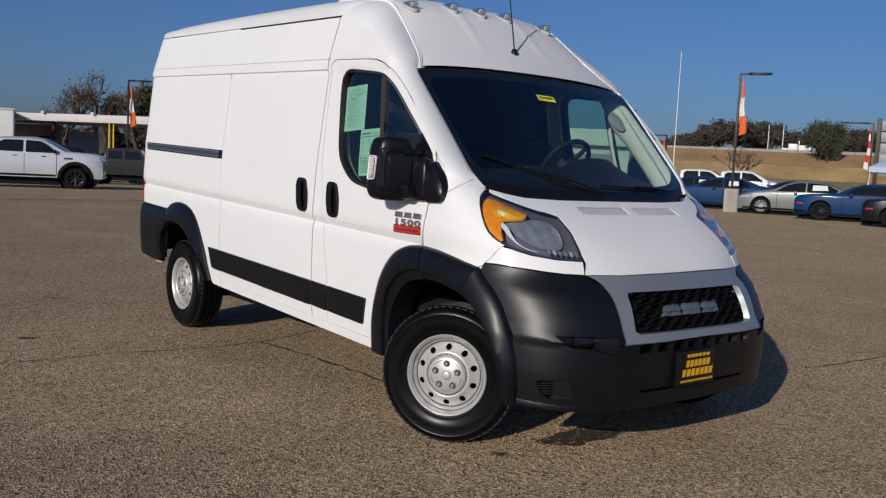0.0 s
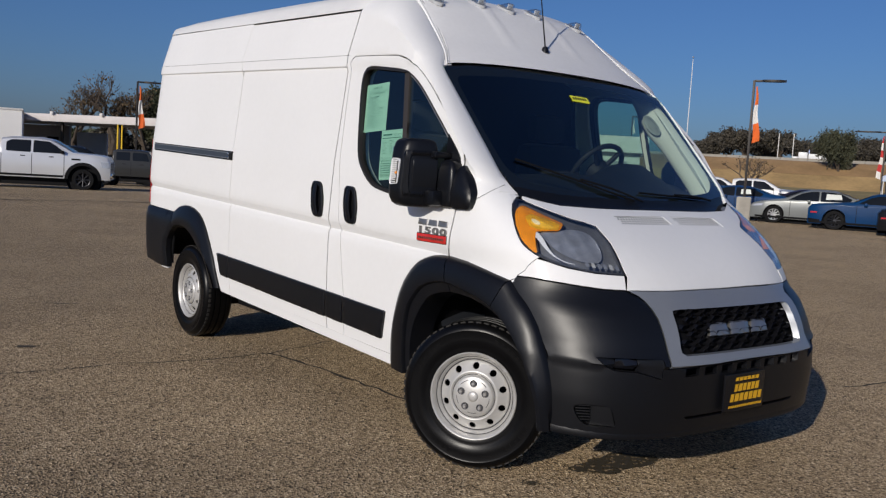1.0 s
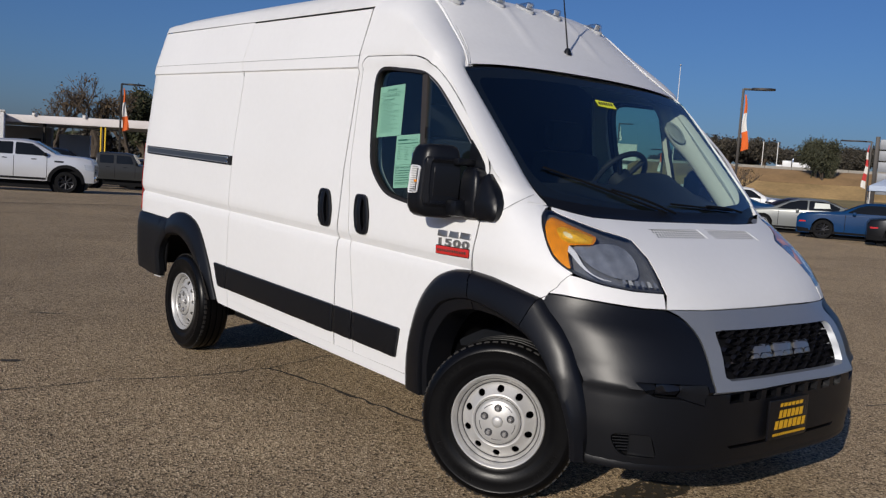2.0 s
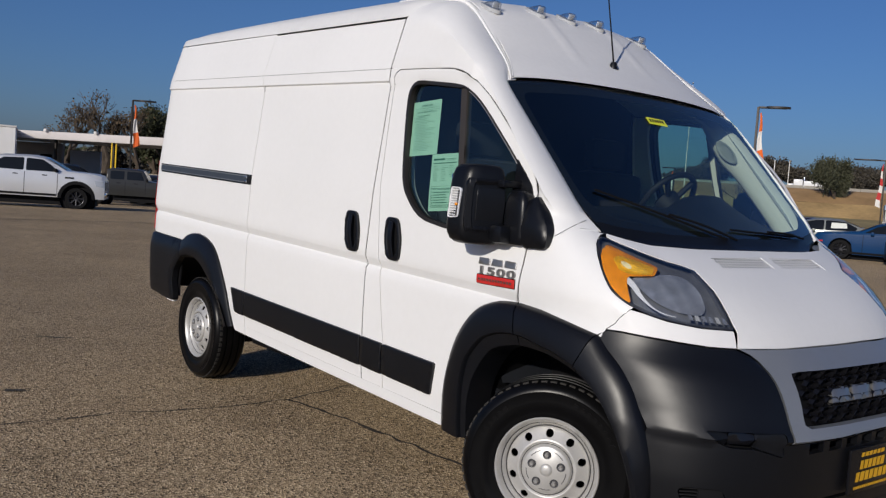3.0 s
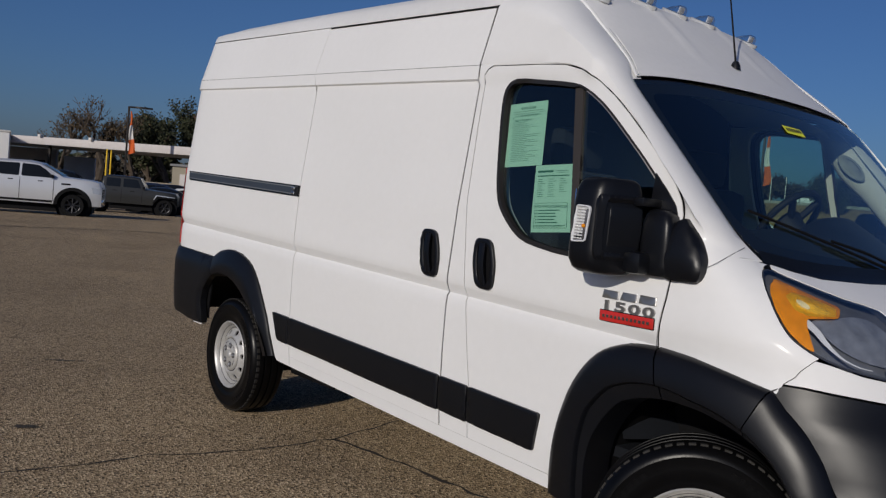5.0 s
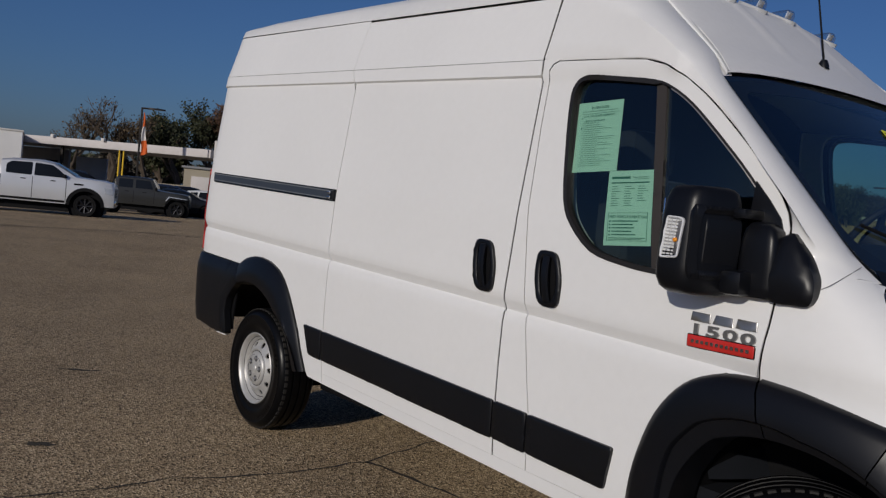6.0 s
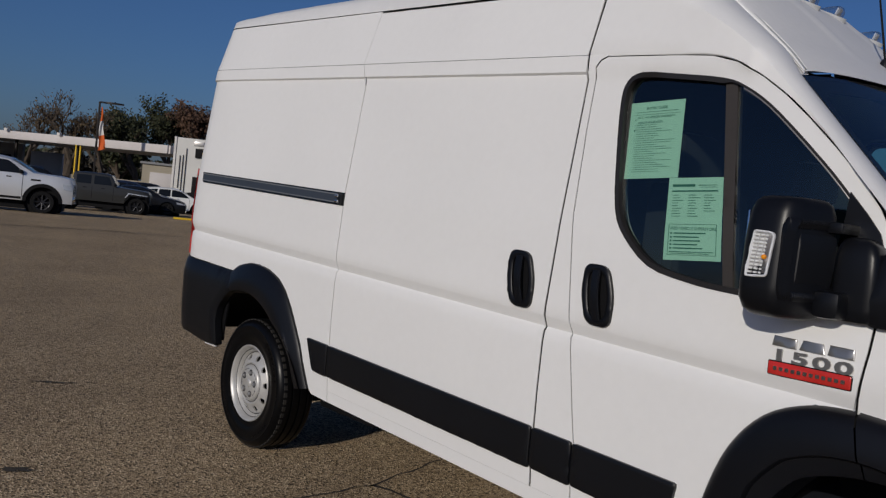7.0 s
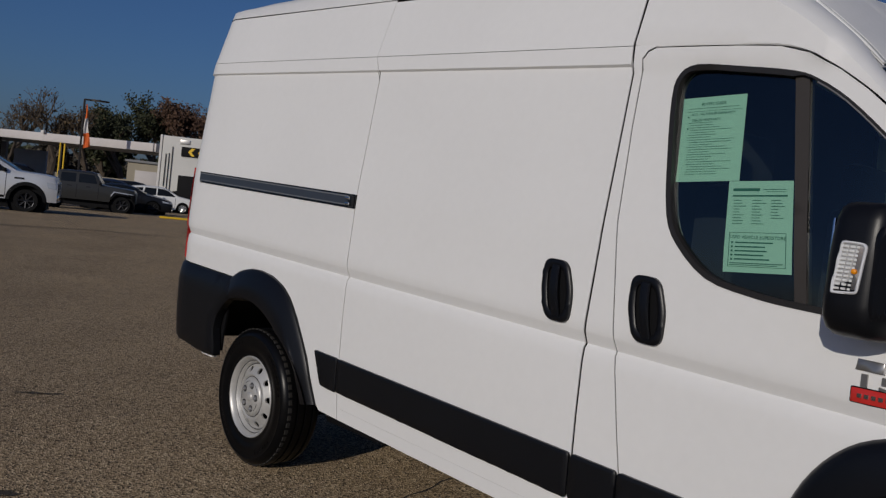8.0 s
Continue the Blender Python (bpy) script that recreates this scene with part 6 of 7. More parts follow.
def car(name, label, spec, body, m, rims=ALLOY, card=None, group="", trim=DARK, size=1.0):
    """A parked car: x forward from the front axle, y to its left. spec: base length, track, top line, shoulder line, windows."""
    root = thing(name, label, spec.get("category", "car"), None, group)
    f, r, hw = spec["front"], spec["rear"], spec["half"]
    wb, wr = spec["wheelbase"], spec["wheel"]
    top, sh, z0 = spec["top"], spec["shoulder"], spec["floor"]
    arch_r = wr + spec.get("arch", 0.06)

    def width(x):
        e = 1.0
        if x > f - 0.7:
            e -= spec.get("nose_taper", 0.16) * ((x - f + 0.7) / 0.7) ** 2.5
        if x < r + 0.7:
            e -= spec.get("tail_taper", 0.12) * ((r + 0.7 - x) / 0.7) ** 2.5
        return hw * e

    def flank_y(x, z):
        zs, zt, w = lerp(sh, x), lerp(top, x), width(x)
        if z <= zs:
            t = (z - z0) / max(0.05, zs - z0)
            return w * (0.955 + 0.045 * math.sin(math.pi * min(1, max(0, 0.15 + 0.75 * t))))
        t = min(1, (z - zs) / max(0.05, zt - zs))
        return w * (0.965 - spec.get("tumble", 0.20) * t ** 1.2 * min(1, (zt - zs) / 0.35))

    rows = []
    xs = sorted(set([f - (f - r) * i / 72 for i in range(73)] + [k for k, _ in top] + [k for k, _ in sh]))
    for x in xs:
        zs, zt = lerp(sh, x), lerp(top, x)
        low = z0
        for ax in (0.0, -wb):
            if abs(x - ax) < arch_r:
                low = max(low, wr + math.sqrt(arch_r ** 2 - (x - ax) ** 2))
        low = min(low, zs - 0.05)
        half = [(flank_y(x, low + (zs - low) * t), low + (zs - low) * t) for t in (0, 0.25, 0.5, 0.75, 0.93, 1.0)]
        half += [(flank_y(x, zs + (zt - zs) * t), zs + (zt - zs) * t) for t in (0.35, 0.7, 0.9)]
        wt = flank_y(x, zt)
        half += [(wt * 0.86, zt + 0.004), (wt * 0.45, zt + 0.02), (0.0, zt + 0.025)]
        rows.append([(x, -y, z) for y, z in half] + [(x, y, z) for y, z in half[-2::-1]])
    bm = loft(rows)
    n = len(rows[0])
    bm.verts.ensure_lookup_table()
    bm.faces.new([bm.verts[i] for i in range(n)])
    bm.faces.new([bm.verts[len(rows) * n - n + i] for i in range(n)][::-1])
    part("body", bm, body, root, "", 32)
    part("underside", boxes([((f + r) / 2, 0, z0 + 0.02 - spec.get("arch", 0.06) * 0.5, f - r - 0.7, hw * 1.3, 0.3 + spec.get("arch", 0.06))]), DARK, root)
    for s in (-1, 1):
        for loop in spec["windows"]:
            pane = panel("side_window", soften(loop, 0.05, 3), lambda x, z: (x, s * flank_y(x, z), z), CARGLASS, root, inward=(0, -s, 0), thick=0.01, ring=0.0, lip=0, out=0.006, step=0.12)
        if card:
            panel("price_card", card, lambda x, z: (x, s * flank_y(x, z), z), CARD, root, inward=(0, -s, 0), thick=0.002, ring=0, lip=0, out=0.012, step=0.2)
        for loop, mat, nm in spec.get("decals", ()):
            panel(nm, loop, lambda x, z: (x, s * flank_y(x, z), z), {"dark": trim, "lamp": LAMP_GLASS, "red": REDLENS, "body": body, "amber": AMBER}[mat], root, inward=(0, -s, 0), thick=0.01, ring=0.0, lip=0, out=0.010, step=0.12)
        for x0 in spec.get("seams", ()):
            zt = lerp(sh, x0)
            panel("door_seam", [(x0 - 0.009, z0 + 0.10), (x0 + 0.009, z0 + 0.10), (x0 + 0.009, zt), (x0 - 0.009, zt)], lambda x, z: (x, s * flank_y(x, z), z), DARK, root, inward=(0, -s, 0), thick=0.004, out=0.004, step=0.12)
    for (x1, x2, z1, z2) in spec["screens"]:
        pts = []
        for i in range(7):
            v = -1 + i / 3
            q = []
            for k in range(5):
                x = x1 + (x2 - x1) * k / 4
                zt = lerp(top, x)
                y = v * flank_y(x, zt) * 0.90
                q.append((x, y, zt + 0.03 - 0.012 * abs(v)))
            pts.append(q)
        part("windscreen", loft(pts), CARGLASS, root)
    for ax in (0.0, -wb):
        for s in (-1, 1):
            part("wheel_well", lathe([(0.0, 0.0), (arch_r + 0.03, 0.0), (arch_r + 0.03, 0.12)], 28, pose(ax, s * (hw - 0.24), wr, 90 * (1 if s < 0 else -1), 0, 0)), DARK, root)
    if spec.get("grille"):
        x, z, w, h = spec["grille"]
        front = part("grille", boxes([(x, 0, z, 0.10, w, h)], 0.03), DARK, root)
        for k in range(4):
            part("grille_bar", boxes([(x + 0.055, 0, z - h / 2 + h * (k + 0.5) / 4, 0.02, w * 0.92, 0.03)], 0.008), BOLT, front)
        part("bumper", boxes([(x + 0.02, 0, z - h / 2 - 0.14, 0.16, w * 1.12, 0.20)], 0.05), CHROME, root)
    made = None
    for ax in (0.0, -wb):
        for s in (-1, 1):
            place = pose(ax, s * (hw - 0.02), wr, 0, 0, 0 if s < 0 else 180)
            if made is None:
                made = new("wheel")
                made.parent = root
                turn = pose(0, 0, 0, 90, 0, 0)
                part("tyre", lathe([(wr * 0.66, -0.20), (wr * 0.95, -0.21), (wr, -0.19), (wr, -0.03), (wr * 0.95, 0.0), (wr * 0.68, -0.005), (wr * 0.66, -0.03)], 36, turn), TYRE_FAR, made)
                bm = lathe([(wr * 0.67, -0.005), (wr * 0.63, -0.012), (wr * 0.61, -0.05)], 36, turn)
                for k in range(spec.get("spokes", 10)):
                    a = 2 * math.pi * k / spec.get("spokes", 10)
                    tube([(0.03 * math.cos(a), 0.03, 0.03 * math.sin(a)), (wr * 0.64 * math.cos(a), 0.014, wr * 0.64 * math.sin(a))], 0.026, 5, bm)
                lathe([(0, -0.02), (0.05, -0.022), (0.07, -0.05)], 12, turn, bm)
                part("rim", bm, rims, made)
                part("brake", lathe([(0, -0.08), (wr * 0.6, -0.08)], 24, turn), DARK, made)
                made.matrix_local = place
            else:
                copy_thing(made, place)
    for s in (-1, 1):
        x, z = spec.get("mirror", (-1.35, 0.98))
        part("door_mirror", boxes([(x, s * (flank_y(x, z) + 0.09), z, 0.12, 0.20, 0.13)], 0.04), body if not spec.get("black_mirror") else DARK, root)
    root.matrix_world = m @ Matrix.Diagonal((size, size, size, 1))
    return root


SEDAN = dict(seams=(-0.62, -1.75, -2.72), front=0.98, rear=-4.08, half=0.93, wheelbase=3.05, wheel=0.36, floor=0.20,
             top=[(-4.08, 0.86), (-4.02, 1.03), (-3.75, 1.10), (-3.25, 1.15), (-2.75, 1.34), (-2.35, 1.445), (-1.8, 1.475), (-1.35, 1.45), (-0.95, 1.33), (-0.35, 1.04), (0.1, 0.97), (0.6, 0.88), (0.88, 0.78), (0.98, 0.62)],
             shoulder=[(-4.08, 0.84), (-3.7, 1.0), (-2.0, 0.97), (-0.4, 0.95), (0.4, 0.87), (0.85, 0.74), (0.98, 0.60)],
             windows=[[(-0.55, 1.01), (-1.02, 1.29), (-1.40, 1.395), (-1.72, 1.41), (-1.72, 1.01)], [(-1.78, 1.01), (-1.78, 1.41), (-2.2, 1.405), (-2.55, 1.36), (-2.98, 1.16), (-2.9, 1.04)]],
             screens=[(-0.42, -1.0, 0, 0), (-3.15, -2.5, 0, 0)],
             decals=[([(0.92, 0.66), (0.90, 0.74), (0.45, 0.80), (0.50, 0.70)], "lamp", "headlamp"), ([(-4.05, 0.84), (-4.05, 0.96), (-3.75, 0.96), (-3.75, 0.86)], "red", "tail_lamp"), ([(-3.4, 0.22), (0.75, 0.22), (0.75, 0.30), (-3.4, 0.30)], "dark", "side_sill")])
COUPE = dict(SEDAN, seams=(-0.75, -2.30), front=0.95, rear=-4.05, wheelbase=2.95, half=0.95, wheel=0.365,
             top=[(-4.05, 0.88), (-4.0, 1.05), (-3.7, 1.12), (-3.3, 1.16), (-2.8, 1.33), (-2.35, 1.43), (-1.9, 1.45), (-1.45, 1.42), (-1.1, 1.31), (-0.6, 1.06), (-0.1, 1.01), (0.6, 0.95), (0.85, 0.90), (0.95, 0.78)],
             shoulder=[(-4.05, 0.86), (-3.6, 1.03), (-2.6, 1.02), (-1.0, 0.97), (0.3, 0.93), (0.85, 0.86), (0.95, 0.76)],
             windows=[[(-0.80, 1.04), (-1.2, 1.28), (-1.5, 1.37), (-2.25, 1.385), (-2.3, 1.04)], [(-2.38, 1.06), (-2.38, 1.36), (-2.75, 1.22), (-2.7, 1.08)]],
             screens=[(-0.66, -1.15, 0, 0), (-3.2, -2.55, 0, 0)], mirror=(-1.05, 1.02),
             decals=[([(0.86, 0.60), (0.86, 0.66), (0.62, 0.66), (0.62, 0.61)], "red", "side_marker"), ([(-2.55, 0.22), (0.9, 0.22), (0.9, 0.30), (-2.55, 0.30)], "dark", "side_sill"), ([(0.5, 0.30), (0.93, 0.30), (0.93, 0.40), (0.5, 0.36)], "dark", "chin")])


def wheel_trim(x, inner=0.54, outer=0.665, z=0.405):
    """Outline of a broad plastic trim round a wheel arch."""
    turns = [math.pi * (k / 14) for k in range(15)]
    return [(x + outer, z)] + [(x + outer * math.cos(a), z + outer * math.sin(a)) for a in turns[1:-1]] + [(x - outer, z), (x - inner, z)] + [(x + inner * math.cos(a), z + inner * math.sin(a)) for a in turns[-2:0:-1]] + [(x + inner, z)]


PICKUP = dict(seams=(-0.68, -1.82, -2.88), front=0.98, rear=-4.85, half=1.01, wheelbase=3.75, wheel=0.405, arch=0.17, floor=0.42, category="pickup truck", tumble=0.17, nose_taper=0.10, tail_taper=0.03,
              top=[(-4.85, 1.30), (-2.95, 1.32), (-2.90, 1.84), (-2.6, 1.90), (-1.6, 1.93), (-1.15, 1.87), (-0.85, 1.72), (-0.35, 1.42), (0.0, 1.40), (0.6, 1.37), (0.88, 1.31), (0.98, 1.10)],
              shoulder=[(-4.85, 1.28), (-2.9, 1.30), (-0.5, 1.32), (0.3, 1.29), (0.88, 1.21), (0.98, 1.04)],
              windows=[[(-0.62, 1.36), (-1.0, 1.66), (-1.22, 1.79), (-1.78, 1.82), (-1.78, 1.36)], [(-1.86, 1.36), (-1.86, 1.82), (-2.55, 1.80), (-2.72, 1.70), (-2.72, 1.37)]],
              screens=[(-0.42, -1.05, 0, 0)], mirror=(-0.75, 1.42), black_mirror=True, spokes=8, grille=(0.93, 0.93, 1.45, 0.42),
              decals=[(wheel_trim(0.0), "dark", "arch_trim"), (wheel_trim(-3.75), "dark", "arch_trim"),
                      ([(0.95, 0.88), (0.93, 1.10), (0.62, 1.12), (0.68, 0.92)], "lamp", "headlamp"), ([(-3.2, 0.46), (-0.7, 0.46), (-0.7, 0.54), (-3.2, 0.54)], "dark", "step_bar"), ([(-0.1, 1.14), (-0.42, 1.14), (-0.42, 1.20), (-0.1, 1.20)], "dark", "side_vent"),
                      ([(-1.05, 1.20), (-1.05, 1.235), (-1.22, 1.235), (-1.22, 1.20)], "dark", "handle"), ([(-2.05, 1.20), (-2.05, 1.235), (-2.22, 1.235), (-2.22, 1.20)], "dark", "handle")])
JEEP = dict(seams=(-1.12, -2.12, -3.0), front=0.60, rear=-4.55, half=0.92, wheelbase=3.49, wheel=0.41, arch=0.17, floor=0.50, category="pickup truck", tumble=0.08, nose_taper=0.22, tail_taper=0.02, black_mirror=True, spokes=6, mirror=(-1.05, 1.35),
            top=[(-4.55, 1.16), (-4.5, 1.25), (-3.06, 1.27), (-3.03, 1.78), (-2.9, 1.85), (-2.6, 1.87), (-1.6, 1.87), (-1.28, 1.82), (-0.98, 1.30), (-0.6, 1.26), (0.2, 1.20), (0.5, 1.16), (0.60, 1.0)],
            shoulder=[(-4.55, 1.12), (-4.4, 1.22), (-1.0, 1.22), (0.2, 1.14), (0.5, 1.10), (0.60, 0.96)],
            windows=[[(-1.2, 1.32), (-1.36, 1.73), (-2.05, 1.75), (-2.05, 1.32)], [(-2.18, 1.32), (-2.18, 1.75), (-2.86, 1.74), (-2.86, 1.32)]], screens=[(-1.02, -1.26, 0, 0)],
            decals=[([(0.50, 0.94), (-0.38, 1.0), (-0.52, 0.80), (-0.57, 0.80), (-0.42, 1.045), (0.46, 0.985)], "lamp", "arch_trim"), ([(0.58, 0.60), (0.58, 0.92), (0.50, 0.935), (-0.37, 0.985), (-0.60, 0.62), (-0.52, 0.62), (-0.30, 0.90), (0.42, 0.86), (0.50, 0.60)], "dark", "arch_flare"), ([(-1.5, 1.12), (-1.5, 1.15), (-1.7, 1.15), (-1.7, 1.12)], "dark", "handle"),
                    ([(-2.35, 1.12), (-2.35, 1.15), (-2.55, 1.15), (-2.55, 1.12)], "dark", "handle")])
SUV = dict(SEDAN, seams=(-0.5, -1.74, -2.66), front=0.9, rear=-3.75, half=0.93, wheelbase=2.75, wheel=0.36, floor=0.24, category="car",
           top=[(-3.75, 1.0), (-3.70, 1.35), (-3.3, 1.58), (-2.6, 1.66), (-1.7, 1.67), (-1.2, 1.60), (-0.8, 1.42), (-0.25, 1.12), (0.2, 1.06), (0.7, 0.95), (0.9, 0.70)],
           shoulder=[(-3.75, 0.98), (-2.0, 1.06), (-0.3, 1.02), (0.4, 0.96), (0.8, 0.84), (0.9, 0.66)],
           windows=[[(-0.5, 1.10), (-0.95, 1.42), (-1.25, 1.54), (-1.7, 1.57), (-1.7, 1.10)], [(-1.78, 1.10), (-1.78, 1.57), (-2.5, 1.56), (-2.6, 1.10)], [(-2.68, 1.12), (-2.62, 1.55), (-3.1, 1.50), (-3.35, 1.22)]], screens=[(-0.32, -0.95, 0, 0)],
           decals=[([(0.82, 0.74), (0.80, 0.86), (0.45, 0.92), (0.5, 0.80)], "lamp", "headlamp"), ([(-3.72, 0.9), (-3.70, 1.25), (-3.5, 1.2), (-3.5, 0.95)], "red", "tail_lamp")])

BLUE, SILVER, BRIGHT_SILVER = material("deep_blue_paint", (0.002, 0.036, 0.115), 0.45, 0, 0.05, 1.5, 200, 0, 0.12, 0.10), paint("pale_grey_paint", (0.19, 0.20, 0.195), 0.1), paint("silver_truck_paint", (0.68, 0.68, 0.685), 0.42)
BLACKP, WHITEP, GREYP = paint("black_car_paint", (0.012, 0.012, 0.014)), paint("white_car_paint", (0.75, 0.75, 0.74), 0), paint("warm_grey_paint", (0.036, 0.036, 0.035), 0.1)
PURPLE = paint("dark_plum_paint", (0.03, 0.025, 0.05), 0.3)


def parked(az, d, heading, near=0.85, eye=EYE_A):
    """Pose of a car whose near front wheel stands at that bearing and distance."""
    x, y = spot(az, d, eye)
    h = radians(heading)
    lx, ly = -math.sin(h), math.cos(h)
    s = 1 if (eye[0] - x) * lx + (eye[1] - y) * ly > 0 else -1
    x, y = x - s * near * lx, y - s * near * ly
    return pose(x, y, ground_z(x, y), 0, 0, heading)


row = "cars parked in the sales row"
car("parked_car", "deep blue two-door muscle coupe with black wheels", COUPE, BLUE, parked(118.72, 37.2, 207), DARK_ALLOY, None, row)
car("parked_car", "pale grey four-door sedan with a price card in its window", SEDAN, SILVER, parked(122.05, 40.2, 207), ALLOY, [(-1.98, 1.10), (-2.0, 1.33), (-2.55, 1.33), (-2.6, 1.13)], row)
car("parked_car", "blue four-door sedan behind a lamp post", SEDAN, BLUE, parked(126.6, 43.5, 207), ALLOY, [(-2.0, 1.10), (-2.0, 1.33), (-2.4, 1.33), (-2.45, 1.13)], row)
car("parked_car", "black coupe with a low splitter at the row's end", COUPE, BLACKP, parked(114.85, 34.3, 207), DARK_ALLOY, None, row)
car("parked_car", "dark plum sedan in the second row", SEDAN, PURPLE, parked(122.3, 47.5, 205), ALLOY, None, row)
car("parked_car", "blue sedan in the second row with a price card", SEDAN, BLUE, parked(128.2, 46.5, 205), ALLOY, [(-2.0, 1.10), (-2.0, 1.33), (-2.4, 1.33), (-2.45, 1.13)], row)
car("parked_pickup", "white crew-cab pickup in the far row", PICKUP, WHITEP, parked(121.35, 53.0, 30), ALLOY, None, row)
car("parked_pickup", "white pickup seen behind the blue sedan", PICKUP, WHITEP, parked(123.9, 55.0, 30), ALLOY, None, row)
car("parked_car", "black sedan in the second row", SEDAN, BLACKP, parked(116.9, 44.5, 205), ALLOY, None, row)
lot = "vehicles by the carport"
car("parked_pickup", "bright silver crew-cab pickup with black arch trims", PICKUP, BRIGHT_SILVER, parked(163.75, 34.6, 68, 1.0, EYE_B), DARK_ALLOY, None, lot)
car("parked_pickup", "matt grey boxy off-road pickup with pale arch edges", JEEP, GREYP, parked(158.5, 46.5, 64, 0.92, EYE_B), DARK_ALLOY, None, lot)
car("parked_car", "white compact suv behind the grey off-roader", SUV, WHITEP, parked(154.95, 63.0, 66, 0.93, EYE_B), ALLOY, None, lot)
car("parked_car", "black low car beside the grey off-roader", SEDAN, BLACKP, parked(156.7, 51.0, 64, 0.93, EYE_B), DARK_ALLOY, None, lot)
car("parked_pickup", "dark lifted pickup beside the carport", PICKUP, BLACKP, parked(162.6, 54, 75, 1.0, EYE_B), DARK_ALLOY, None, lot, size=1.08)
car("parked_car", "dark blue suv beside the carport", SUV, paint("navy_car_paint", (0.02, 0.03, 0.06)), parked(157.35, 61, 70, 0.93, EYE_B), ALLOY, None, lot, size=1.1)

car("parked_car", "black suv beyond the white compact suv", SUV, BLACKP, parked(156.2, 70, 70, 0.93, EYE_B), ALLOY, None, lot, size=1.15)

# ---- lamps, banners, buildings ----
BRONZE = material("dark_bronze_metal", (0.03, 0.026, 0.024), 0.5, 0.5, 0.1)
ORANGE = material("orange_cloth", (0.75, 0.16, 0.03), 0.85, 0, 0.08, 3, 60, 0.2)
CLOTH_WHITE = material("white_cloth", (0.75, 0.73, 0.70), 0.85, 0, 0.05, 3, 60, 0.2)
CLOTH_RED = material("red_cloth", (0.55, 0.05, 0.05), 0.85, 0, 0.08, 3, 60, 0.2)
STUCCO = material("pale_stucco", (0.72, 0.71, 0.68), 0.9, 0, 0.06, 0.6, 20, 0.2)
FASCIA = material("pale_grey_fascia", (0.58, 0.54, 0.52), 0.7, 0, 0.08, 0.8, 12, 0.1)
BEIGE = material("beige_stucco", (0.45, 0.40, 0.31), 0.9, 0, 0.08, 0.6, 20, 0.2)
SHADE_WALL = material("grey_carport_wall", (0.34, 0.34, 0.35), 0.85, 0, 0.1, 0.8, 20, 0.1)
BLUE_WALL = material("pale_blue_panel", (0.45, 0.52, 0.64), 0.7, 0, 0.06, 1, 20, 0.05)
YELLOW_PAINT = material("yellow_safety_paint", (0.75, 0.48, 0.02), 0.6, 0, 0.1, 2, 30, 0.1)
ROOFING = material("grey_roofing", (0.3, 0.3, 0.3), 0.9, 0, 0.1, 1, 20)


WEST_EYE = Vector((EYE_B[0], EYE_B[1], 1.4))


def farther(k=1.0):
    """Moves a thing of the lower western yard out to its full distance and size, and k times as far."""
    return Matrix.Translation(WEST_EYE) @ Matrix.Diagonal((1.5714 * k, 1.5714 * k, 1.5714 * k, 1)) @ Matrix.Translation(-WEST_EYE)


WEST = farther()


def west(ob, k=1.0):
    ob.matrix_world = farther(k) @ ob.matrix_world
    return ob


def street_lamp(x, y, h, head, arm_az, label, plinth=1.0, banner=("o", "w", "o"), drop=2.4, wide=0.30, group="car park lamps"):
    lamp = thing("street_lamp", label, "street lamp", None, group)
    if plinth:
        part("plinth", lathe([(0.0, plinth), (0.26, plinth), (0.30, plinth - 0.04), (0.30, 0.0)], 24), CONCRETE, lamp, "pale concrete plinth")
    bm = boxes([(0, 0, (h + plinth) / 2, 0.105, 0.105, h - plinth)], 0.01)
    part("pole", bm, BRONZE, lamp)
    part("arm", boxes([(0.22, 0, h - 0.02, 0.44, 0.07, 0.09)], 0.01), BRONZE, lamp)
    rows = [[(a, b * k, h + c) for b, c in ((-0.2, 0.03), (0.2, 0.03), (0.2, -0.05), (-0.2, -0.05))] for a, k in ((0.32, 0.5), (0.45, 1.0), (head - 0.25, 1.0), (head, 0.35))]
    part("head", loft(rows, True, True), BRONZE, lamp, "flat dark lamp head")
    z, n = h - 0.25, len(banner)
    flag = new("banner")
    flag.parent = lamp
    for i, c in enumerate(banner):
        rows = []
        for k in range(7):
            t = (i + k / 6) / n
            w = wide * (0.18 + 0.82 * t)
            rows.append([(0.09 + w * u + 0.03 * math.sin(9 * t), 0.05 * math.sin(6 * u + 7 * t) - 0.02, z - drop * t + 0.12 * u * t) for u in (0, 0.25, 0.5, 0.75, 1.0)])
        part("cloth", loft(rows), {"o": ORANGE, "w": CLOTH_WHITE, "r": CLOTH_RED}[c], flag, {"o": "orange cloth", "w": "white cloth", "r": "red cloth"}[c])
    lamp.matrix_world = pose(x, y, 0, 0, 0, arm_az)
    return lamp


street_lamp(*spot(123.8, 40.5), 5.95, 1.28, 33, "dark lamp post on a round concrete plinth with an orange banner")
west(street_lamp(*spot(161.07, 50.0, EYE_B), 5.18, 1.2, 71, "dark lamp post by the carport with an orange banner", 0.6, drop=2.3, wide=0.34))
street_lamp(*spot(116.25, 66.0), 5.6, 1.9, 205, "distant lamp post with a red and white striped banner", 0.6, ("r", "w", "r", "w", "r", "w"), 2.9, 0.3)
street_lamp(*spot(127.9, 75.0), 4.75, 1.1, 190, "small distant lamp post with a pale banner", 0.5, ("o", "w"), 1.6, 0.3)
street_lamp(*spot(130.7, 75.0), 6.66, 1.1, 40, "tall distant lamp post behind the van", 0.5, ("w",), 1.2, 0.2)

